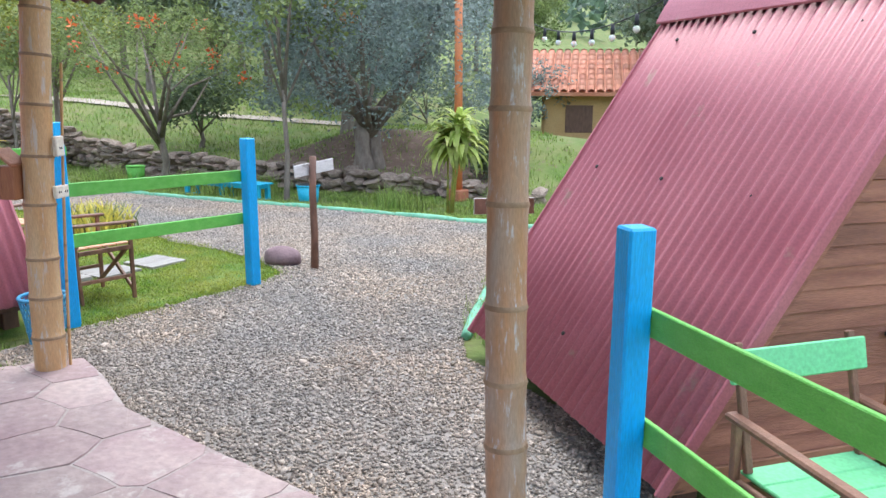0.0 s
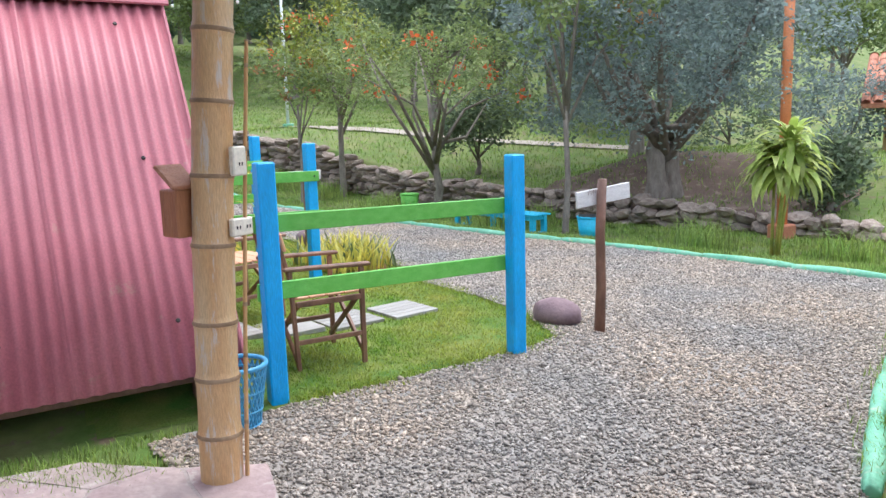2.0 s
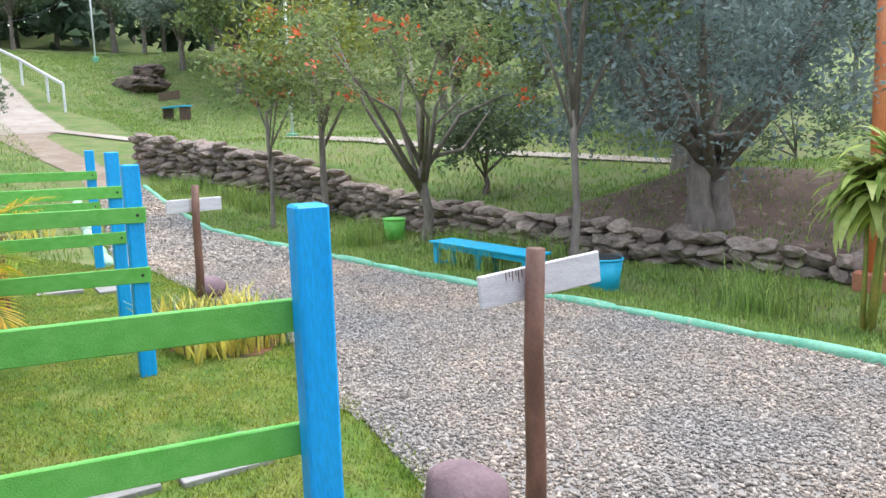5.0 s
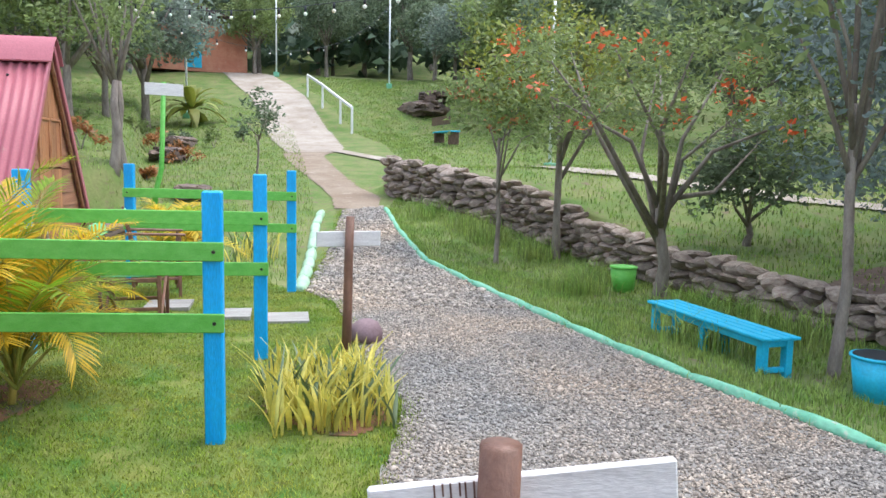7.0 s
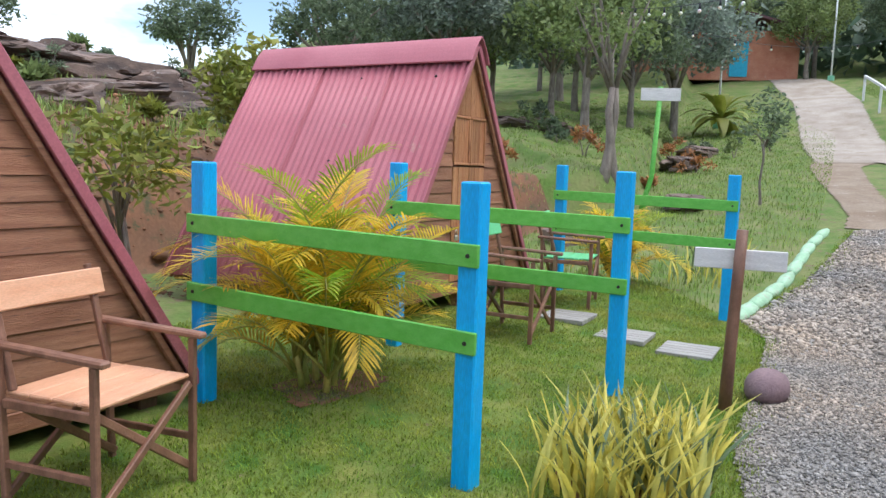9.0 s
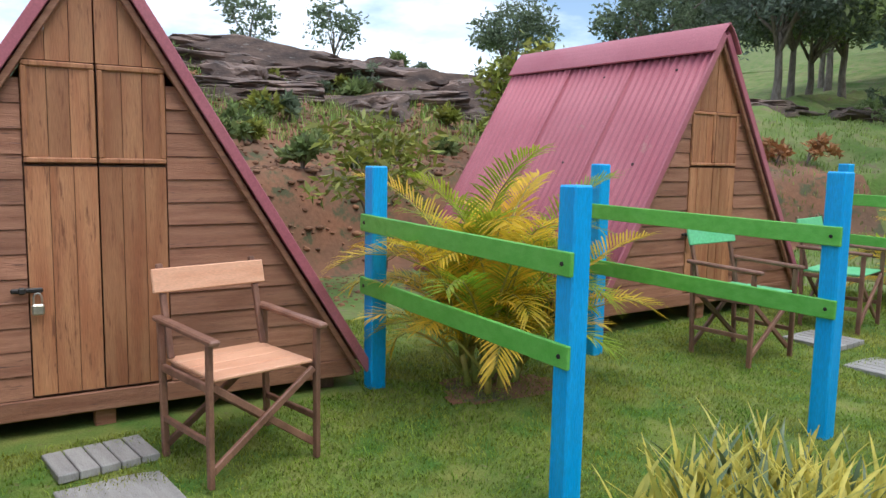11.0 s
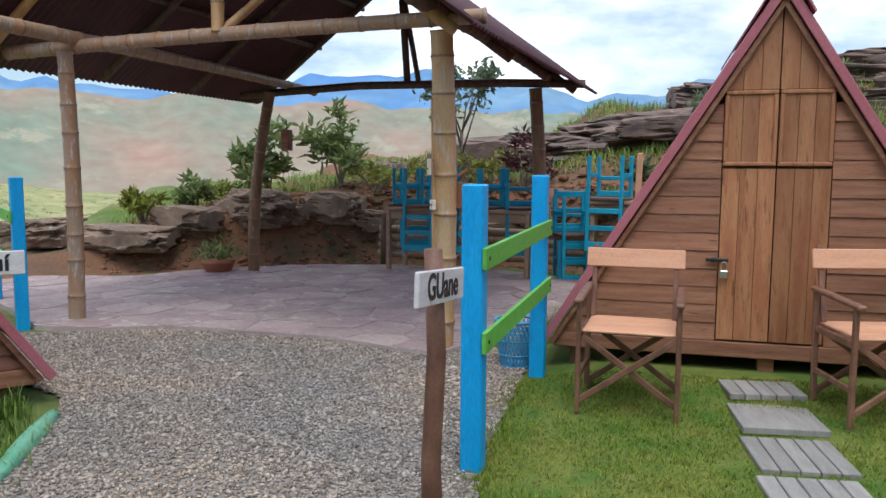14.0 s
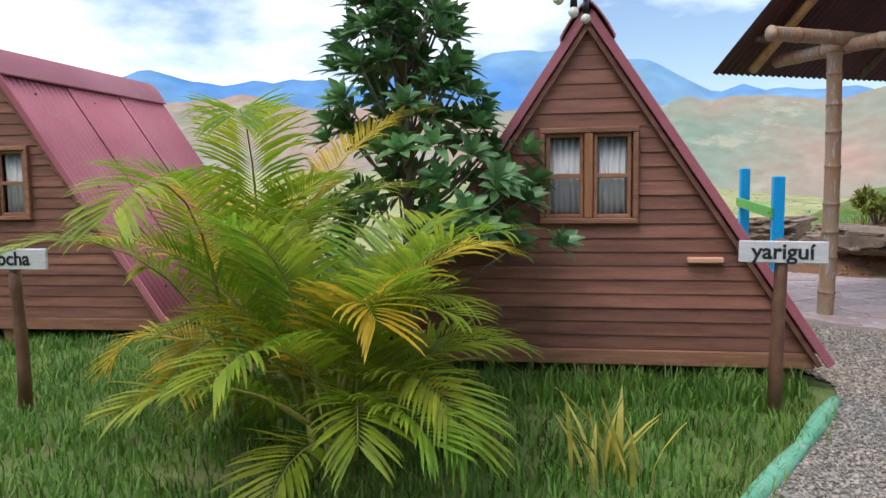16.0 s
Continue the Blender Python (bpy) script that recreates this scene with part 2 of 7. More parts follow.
M_GLASS = bpy.data.materials.new("window_glass")
M_GLASS.use_nodes = True
gb = M_GLASS.node_tree.nodes["Principled BSDF"]
gb.inputs["Roughness"].default_value, gb.inputs["Transmission Weight"].default_value, gb.inputs["IOR"].default_value = 0.03, 1.0, 1.3
M_BULB = bpy.data.materials.new("milky_bulb")
M_BULB.use_nodes = True
bb = M_BULB.node_tree.nodes["Principled BSDF"]
bb.inputs["Base Color"].default_value, bb.inputs["Roughness"].default_value = (0.85, 0.82, 0.74, 1), 0.25
bb.inputs["Subsurface Weight"].default_value = 0.2


def smoothstep(a, b, v):
    q = np.clip((v - a) / (b - a), 0, 1)
    return q * q * (3 - 2 * q)


# ---- mesh helpers ----
def part(name, bm, mat, parent=None, label="", m=None, smooth=False):
    me = bpy.data.meshes.new(name)
    bm.normal_update()
    ringed = any(f.material_index == 1 for f in bm.faces)
    bm.to_mesh(me)
    bm.free()
    if ringed:
        me.materials.append(mat)
        me.materials.append(M_NODE)
    return link(name, me, mat, parent, label, m, smooth)


def link(name, me, mat, parent=None, label="", m=None, smooth=False):
    if mat and not me.materials:
        me.materials.append(mat)
    if smooth:
        me.polygons.foreach_set("use_smooth", [True] * len(me.polygons))
    ob = new(name, me)
    if parent:
        ob.parent = parent
    if m is not None:
        ob.matrix_basis = m
    if label:
        ob["label"] = label
    return ob


def raw(name, verts, faces, mat, parent=None, label="", smooth=False):
    """A mesh from numpy arrays of vertices and equal-sided faces, computed in code."""
    verts, faces = np.asarray(verts, np.float32), np.asarray(faces, np.int32)
    me = bpy.data.meshes.new(name)
    me.vertices.add(len(verts))
    me.vertices.foreach_set("co", verts.ravel())
    k = faces.shape[1]
    me.loops.add(faces.size)
    me.loops.foreach_set("vertex_index", faces.ravel())
    me.polygons.add(len(faces))
    me.polygons.foreach_set("loop_start", np.arange(0, faces.size, k, dtype=np.int32))
    me.update(calc_edges=True)
    return link(name, me, mat, parent, label, None, smooth)


def thing(name, m, label, category, group="", kind=""):
    ob = new(name)
    ob.matrix_basis = m
    ob.empty_display_size = 0.1
    return tagged(ob, label, category, group, kind)


def box(bm, sx, sy, sz, m=None, bevel=0.006):
    """A bevelled box centred on the pose m."""
    r = bmesh.ops.create_cube(bm, size=1.0, matrix=(m or Matrix()) @ Matrix.Diagonal((sx, sy, sz, 1)))
    if bevel:
        es = {e for v in r["verts"] for e in v.link_edges}
        bmesh.ops.bevel(bm, geom=list(es), offset=min(bevel, 0.3 * min(sx, sy, sz)), segments=1, affect="EDGES")
    return bm


def boxed(sx, sy, sz, m=None, bevel=0.006):
    return box(bmesh.new(), sx, sy, sz, m, bevel)


def beam(bm, a, b, w, h, bevel=0.004):
    """A bevelled bar of width w and height h from a to b."""
    a, b = Vector(a), Vector(b)
    d = b - a
    q = d.to_track_quat("X", "Z").to_matrix().to_4x4()
    return box(bm, d.length, w, h, Matrix.Translation((a + b) / 2) @ q, bevel)


def tube(bm, pts, radii, seg=10, cap=True):
    """A tapered round limb along points."""
    pts = [Vector(p) for p in pts]
    rings, q, was = [], None, None
    for i, p in enumerate(pts):
        d = (pts[min(i + 1, len(pts) - 1)] - pts[max(i - 1, 0)]).normalized()
        q = d.to_track_quat("Z", "X") if q is None else was.rotation_difference(d) @ q
        was = d
        r = radii[i] if hasattr(radii, "__len__") else radii
        rings.append([bm.verts.new(p + q @ Vector((r * math.cos(2 * math.pi * j / seg), r * math.sin(2 * math.pi * j / seg), 0))) for j in range(seg)])
    for a, b in zip(rings, rings[1:]):
        for j in range(seg):
            bm.faces.new((a[j], a[(j + 1) % seg], b[(j + 1) % seg], b[j]))
    if cap:
        bm.faces.new(rings[0][::-1])
        bm.faces.new(rings[-1])
    return bm


def tubed(pts, radii, seg=10):
    return tube(bmesh.new(), pts, radii, seg)


def bamboo(a, b, r, seed=0, seg=12, bow=0.03):
    """A bamboo cane with swollen nodes and a slight bow."""
    rnd = random.Random(seed)
    a, b = Vector(a), Vector(b)
    L = (b - a).length
    side = (b - a).normalized().orthogonal().normalized()
    pts, rad, s = [], [], 0.0
    cuts = []
    while s < L - 0.1:
        cuts.append(s)
        s += rnd.uniform(0.22, 0.34)
    for i, c in enumerate(cuts + [L]):
        for dz, k in ((-0.035, 1.0), (-0.008, 1.04), (0.0, 1.1), (0.01, 1.03), (0.04, 0.98)):
            z = c + dz
            if 0 <= z <= L:
                f = z / L
                pts.append(a.lerp(b, f) + side * bow * math.sin(math.pi * f))
                rad.append(r * k * (1.04 - 0.14 * f))
    bm = tubed(pts, rad, seg)
    bm.faces.ensure_lookup_table()
    for i in range(len(pts) - 1):
        if abs(rad[i] / rad[i + 1] - 1) > 0.012 and (pts[i + 1] - pts[i]).length < 0.012:
            for j in range(seg):
                bm.faces[i * seg + j].material_index = 1
    return bm


def lump(seed, sx, sy, sz, rough=0.25, sub=2, freq=1.6, flat=0.0):
    """A rounded stone with facets and hollows."""
    bm = bmesh.new()
    bmesh.ops.create_icosphere(bm, subdivisions=sub, radius=0.5)
    o = Vector((seed * 3.7, seed * 1.3, seed * 2.1))
    for v in bm.verts:
        n = noise.noise(v.co * freq * 2 + o) * rough + noise.noise(v.co * freq * 6 + o) * rough * 0.4
        v.co *= 1 + n
        if flat:
            v.co.z = max(min(v.co.z, 0.5 - flat), -0.5 + flat)
        v.co = Vector((v.co.x * sx, v.co.y * sy, v.co.z * sz))
    return bm


# ---- the lie of the land ----
WALL = [(15.3, -1.6), (14.2, -2.6), (12.3, -4.2), (9.9, -5.5), (7.2, -6.5), (5.0, -7.15), (3.4, -8.0), (0.8, -9.0), (-3, -9.6), (-8, -10)]
WALL_H = [0.75, 0.8, 0.8, 0.6, 0.42, 0.4, 0.3, 0.2, 0.15, 0.1]
BANK = [(-30, -6), (-12, -1.5), (-8.6, 1.2), (-7.4, 3.0), (-6.2, 4.5), (-4.4, 5.6), (-2.4, 5.7), (-0.4, 4.7), (2, 4.4), (5, 4.9), (9, 5.0), (13, 3.0), (20, 5.5), (45, 14)]
SOUTH_KERB = [(-3.42, -1.82), (-2.95, -2.55), (-2.55, -3.25), (-2.0, -4.3), (-1.75, -5.2), (-1.55, -5.9), (-0.99, -5.75), (-0.09, -5.5), (0.82, -5.24), (2.0, -4.86), (2.6, -4.63), (3.3, -4.3), (4.2, -3.98), (5.75, -3.5), (7.5, -2.95), (9.25, -2.45), (11.5, -1.95), (13.7, -1.6)]


def polyline(pts, x, y):
    """The signed distance from points to a line (positive to its left) and how far along it they lie."""
    best = np.full(x.shape, 1e9)
    sign, along = np.ones(x.shape), np.zeros(x.shape)
    for i, ((ax, ay), (bx, by)) in enumerate(zip(pts, pts[1:])):
        dx, dy = bx - ax, by - ay
        q = np.clip(((x - ax) * dx + (y - ay) * dy) / (dx * dx + dy * dy), 0, 1)
        d = np.hypot(x - ax - q * dx, y - ay - q * dy)
        near = d < best
        best = np.where(near, d, best)
        sign = np.where(near, np.sign(dx * (y - ay) - dy * (x - ax)), sign)
        along = np.where(near, i + q, along)
    return best * sign, along


def ripple(x, y, s):
    return np.sin(x * 1.7 / s + 1.3 * np.sin(y * 1.1 / s)) * np.cos(y * 1.4 / s + 1.1 * np.sin(x * 0.9 / s + 2))


def height(x, y):
    x, y = np.asarray(x, float), np.asarray(y, float)
    z = np.interp(x, [0, 7, 9.5, 13.7, 18, 30, 37, 45, 60, 120, 400], [0, 0.06, 0.1, 0.62, 1.25, 2.8, 4.7, 6.6, 8.5, 26, 110])
    z = z + 0.09 * smoothstep(-0.9, 0.3, y) * smoothstep(-1.3, -0.6, x) * smoothstep(9, 7, x)
    kerb_d, _ = polyline(SOUTH_KERB, x, y)
    low = smoothstep(0.1, 1.6, -kerb_d) * smoothstep(-1.5, 0.5, x) * smoothstep(14, 10, x)
    z = z - 0.22 * low
    wd, wa = polyline(WALL, x, y)
    back = np.where(wd > 0, wd, 0) * (x < 17)
    step = np.interp(wa, range(len(WALL_H)), WALL_H)
    past = ((x - 15.3) * 1.1 + (y + 1.6)) / 1.49
    z = z + (step * 0.9 * smoothstep(0.12, 0.35, wd) * smoothstep(0.7, -0.3, past) + 0.035 * np.minimum(back, 25)) * smoothstep(19, 14, x)
    z = z + 0.6 * smoothstep(0.5, 2.8, wd) * smoothstep(0.2, 1.6, x) * smoothstep(8.5, 6.0, x) * smoothstep(-17, -12, y)
    bd, ba = polyline(BANK, x, y)
    b = np.where(bd > 0, bd, 0)
    rise = np.interp(ba, range(14), [0.0, 0.0, 0.1, 0.4, 0.9, 1.1, 1.15, 1.2, 1.2, 1.2, 1.1, 0.9, 0.9, 1.0])
    ramp = np.interp(ba, range(14), [0, 0, 0, 0, 0.02, 0.1, 0.3, 0.36, 0.36, 0.36, 0.34, 0.26, 0.2, 0.12])
    z = z + rise * smoothstep(0.0, 0.55, b) + ramp * np.clip(b - 0.9, 0, 5.2) + (0.12 * ripple(x, y, 0.8) + 0.06 * ripple(x + 3, y, 0.27) + 0.035 * ripple(x, y + 7, 0.12)) * smoothstep(0.3, 1.2, b)
    # beyond the ridge the land falls, and westwards it drops to the valley
    crest = np.clip(b - 7, 0, 160)
    north = smoothstep(radians(43), radians(53), np.arctan2(y + 3, x + 0.6))
    z = z - np.maximum(0.10 * smoothstep(30, 5, x), 0.2 * north) * crest
    west = np.clip(-(x + 8.2) - 0.25 * (y + 2), 0, None)
    z = z - np.interp(west, [0, 3, 12, 60, 180, 400, 900, 2000, 6000], [0, 0.25, 1.4, 5, 8, 2, -36, -60, -120])
    far = np.hypot(x, y)
    z = z + ripple(x, y, 55) * 4 * smoothstep(60, 250, far) + ripple(x, y, 8) * 0.25 * smoothstep(14, 40, far)
    south = np.clip(-y - 24, 0, None) * smoothstep(-25, 20, x)
    z = z + 0.05 * np.minimum(south, 260)
    return z


def ground_at(x, y):
    return float(height(np.array([x]), np.array([y]))[0])


def axis(lo, hi, step, reach, n):
    inner = np.arange(lo, hi + step / 2, step)
    g = np.geomspace(step, reach, n)
    out = np.cumsum(g) / np.sum(g) * reach
    return np.concatenate([(lo - out)[::-1], inner, hi + out])


gx, gy = axis(-11, 40, 0.16, 4200, 75), axis(-10, 13, 0.14, 4200, 75)
GX, GY = np.meshgrid(gx, gy)
GZ = height(GX, GY)
nx, ny = len(gx), len(gy)
idx = np.arange(nx * ny).reshape(ny, nx)
quads = np.stack([idx[:-1, :-1], idx[:-1, 1:], idx[1:, 1:], idx[1:, :-1]], -1).reshape(-1, 4)
ground = raw("ground", np.stack([GX, GY, GZ], -1).reshape(-1, 3), quads, M_GROUND, smooth=True)
tagged(ground, "uneven grassy hillside ground with bare earth banks", "ground", kind="structure")
ground.data.materials.append(M_BANK)
ground.data.materials.append(M_VALLEY)
cx, cy = GX[:-1, :-1].ravel(), GY[:-1, :-1].ravel()
cb, _ = polyline(BANK, cx, cy)
mi = np.where((cb > -0.15) & (cb < 7.5 + 1.5 * ripple(cx, cy, 1.5)) & (cx < 11.5) & (cx > -9), 1, 0)
mi = np.where((np.hypot(cx, cy) > 45) & (cx < -8), 2, mi)
ground.data.polygons.foreach_set("material_index", mi.astype(np.int32))


def inside(poly, x, y):
    r = np.zeros(x.shape, bool)
    for (ax, ay), (bx, by) in zip(poly, poly[1:] + poly[:1]):
        r ^= ((ay > y) != (by > y)) & (x < (bx - ax) * (y - ay) / (by - ay + 1e-12) + ax)
    return r


def sheet(name, poly, mat, lift, step, label, category):
    """A thin sheet on the ground inside an outline."""
    p = np.array(poly)
    xs = np.arange(p[:, 0].min() - step, p[:, 0].max() + step, step)
    ys = np.arange(p[:, 1].min() - step, p[:, 1].max() + step, step)
    X, Y = np.meshgrid(xs, ys)
    keep = inside(poly, (X[:-1, :-1] + step / 2).ravel(), (Y[:-1, :-1] + step / 2).ravel())
    i = np.arange(X.size).reshape(X.shape)
    q = np.stack([i[:-1, :-1], i[:-1, 1:], i[1:, 1:], i[1:, :-1]], -1).reshape(-1, 4)[keep]
    used, inv = np.unique(q, return_inverse=True)
    v = np.stack([X.ravel(), Y.ravel(), height(X, Y).ravel() + lift], -1)[used]
    return tagged(raw(name, v, inv.reshape(-1, 4), mat, smooth=True), label, category, kind="structure")


LAWN_EDGE = [(-1.2, -0.1), (-1.1, -0.9), (-1.0, -1.7), (-0.85, -2.1), (-0.2, -2.28), (0.6, -2.25), (1.33, -2.12), (1.9, -2.2), (2.7, -2.25), (3.4, -1.98), (4.6, -1.75), (6.05, -1.42), (6.7, -1.0), (8.5, -0.95), (11, -0.9), (13.4, -0.75)]
GRAVEL = [(-5.9, -0.6), (-5.0, -0.02), (-4.4, 0.36), (-2.9, 0.48), (-1.9, 0.6), (-1.35, 0.7)] + LAWN_EDGE + [(14.2, -1.0), (14.0, -1.55)] + [(a, b + 0.03) for a, b in SOUTH_KERB[::-1]] + [(-3.7, -1.5), (-4.8, -1.2)]
M_TURF = material("lawn_turf", (0.06, 0.15, 0.014), (0.2, 0.22, 0.045), 4.2, 0.95, 1.0, 70, coords="World", wear=(0.17, 0.14, 0.07), wear_at=0.6)
TURF = LAWN_EDGE[:13] + [(8.4, 1.0), (6.8, 2.0), (3.9, 1.9), (1.7, 1.6), (-1.15, 0.9)]
turf = sheet("lawn", TURF, M_TURF, 0.007, 0.04, "bright mossy green lawn with bare patches", "lawn")
gravel = sheet("gravel_path", GRAVEL, M_GRAVEL, 0.014, 0.04, "grey crushed gravel path through the cabins", "path")
ROAD = [(23.0, 2.05), (23.2, 0.25), (24.7, 0.4), (29, 1.25), (32.7, 2.4), (37, 3.6), (42, 5.2), (48, 8.2), (52, 11), (50, 13.5), (45.6, 9.9), (38, 6.6), (31, 4.5), (26.5, 3.2)]
road = sheet("concrete_track", ROAD, M_CONCRETE, 0.03, 0.1, "worn pale concrete track climbing the hill", "track")
FOOTWAY = [(23.9, 0.4), (20.7, -1.9), (16.7, -3.9), (14.2, -5.8), (12.9, -8.1), (11.8, -10.4), (10.6, -13.5), (10.2, -13.4), (11.4, -10.3), (12.5, -7.9), (13.8, -5.5), (16.4, -3.5), (20.4, -1.5), (23.6, 0.8)]
M_DIRT = material("trodden_dirt", (0.22, 0.16, 0.11), (0.3, 0.24, 0.18), 1.5, 0.95, 0.6, 25, coords="World", wear=(0.36, 0.31, 0.26), wear_at=0.58)
dirt = sheet("dirt_track", [(13.6, -1.5), (13.6, -0.55), (14.7, -0.4), (16.1, 0.05), (18.6, 0.95), (21.9, 1.95), (23.4, 2.2), (23.7, 0.5), (22.1, 0.75), (19, 0.0), (16.3, -0.75), (15.0, -1.4)], M_DIRT, 0.02, 0.06, "trodden earth track with half-buried stones", "track")
M_SOIL = material("dark_litter_soil", (0.09, 0.06, 0.045), (0.17, 0.115, 0.085), 2.5, 0.95, 1.0, 30, coords="World", wear=(0.27, 0.21, 0.16), wear_at=0.56)
sheet("bare_earth", [(2.1, -8.7), (3.4, -8.15), (5.2, -7.3), (6.6, -6.9), (7.2, -7.8), (6.4, -9.4), (5.2, -10.6), (3.4, -10.8), (2.3, -10.0)], M_SOIL, 0.02, 0.08, "bare brown earth with leaf litter under the tree", "soil")
footway = sheet("footpath", FOOTWAY, M_CONCRETE, 0.04, 0.06, "narrow pale concrete footpath across the meadow", "path")

# ---- cabins ----
def prism(bm, outline, y0, y1):
    """A plate with an outline in x and z, from depth y0 to y1."""
    a = [bm.verts.new((x, y0, z)) for x, z in outline]
    b = [bm.verts.new((x, y1, z)) for x, z in outline]
    bm.faces.new(a)
    bm.faces.new(b[::-1])
    for i in range(len(a)):
        j = (i + 1) % len(a)
        bm.faces.new((a[j], a[i], b[i], b[j]))
    return bm


def lapped(x0a, x1a, x0b, x1b, z0, z1, out=0.014, thick=0.022):
    """A weatherboard whose lower edge stands proud; front towards -y."""
    bm = bmesh.new()
    f = [bm.verts.new(p) for p in ((x0a, -out, z0), (x1a, -out, z0), (x1b, -0.002, z1), (x0b, -0.002, z1))]
    k = [bm.verts.new(p) for p in ((x0a, thick, z0), (x1a, thick, z0), (x1b, thick, z1), (x0b, thick, z1))]
    bm.faces.new(f)
    bm.faces.new(k[::-1])
    for i in range(4):
        j = (i + 1) % 4
        bm.faces.new((f[j], f[i], k[i], k[j]))
    return bm


def corrugated(width, length, wave=0.078, amp=0.0115, thick=0.005):
    """A corrugated sheet: ridges run along x (0 to length), waves along y (0 to width)."""
    n = int(round(width / wave * 7)) + 1
    ys = np.linspace(0, width, n)
    zs = amp * np.cos(2 * np.pi * ys / wave)
    v, f = [], []
    xs = np.linspace(0, length, 4)
    for lay, dz in ((0, 0.0), (1, -thick)):
        for x in xs:
            for y, z in zip(ys, zs):
                v.append((x, y, z + dz))
    m = len(xs) * n
    for i in range(len(xs) - 1):
        for j in range(n - 1):
            a = i * n + j
            f.append((a, a + n, a + n + 1, a + 1))
            f.append((m + a, m + a + 1, m + a + n + 1, m + a + n))
    for j in range(n - 1):
        f.append((j, j + 1, m + j + 1, m + j))
        a = (len(xs) - 1) * n + j
        f.append((a + 1, a, m + a, m + a + 1))
    for i in range(len(xs) - 1):
        a = i * n
        f.append((a + n, a, m + a, m + a + n))
        a += n - 1
        f.append((a, a + n, m + a + n, m + a))
    return np.array(v), np.array(f)


def board_wall(cab, hw, zb, apex, gaps, m, seed, wood, pitch=0.117):
    """Weatherboards filling the gable, left free in the gaps (x0, x1, z0, z1)."""
    rnd = random.Random(seed)
    k = hw / (apex - zb)
    z = zb
    while z < apex - 0.06:
        z1 = min(z + pitch - 0.003, apex - 0.03)
        for g in gaps:
            for edge in (g[2], g[3]):
                if z + 0.008 < edge < z1 - 0.008:
                    z1 = edge
        wa, wb = k * (apex - z) - 0.03, max(k * (apex - z1) - 0.03, 0.004)
        runs = [(-wa, wa, -wb, wb)]
        for gx0, gx1, gz0, gz1 in gaps:
            if z1 > gz0 + 0.02 and z < gz1 - 0.02:
                nxt = []
                for r in runs:
                    if r[0] < gx0 - 0.01 and r[2] < gx0 - 0.005:
                        nxt.append((r[0], min(gx0, r[1]), r[2], min(gx0, r[3])))
                    if r[1] > gx1 + 0.01 and r[3] > gx1 + 0.005:
                        nxt.append((max(gx1, r[0]), r[1], max(gx1, r[2]), r[3]))
                runs = nxt
        for r in runs:
            o = rnd.uniform(-0.003, 0.003)
            part("board", lapped(r[0], r[1], r[2], r[3], z, z1, 0.010 + o), wood, cab, m=m)
        z = z1 + 0.003


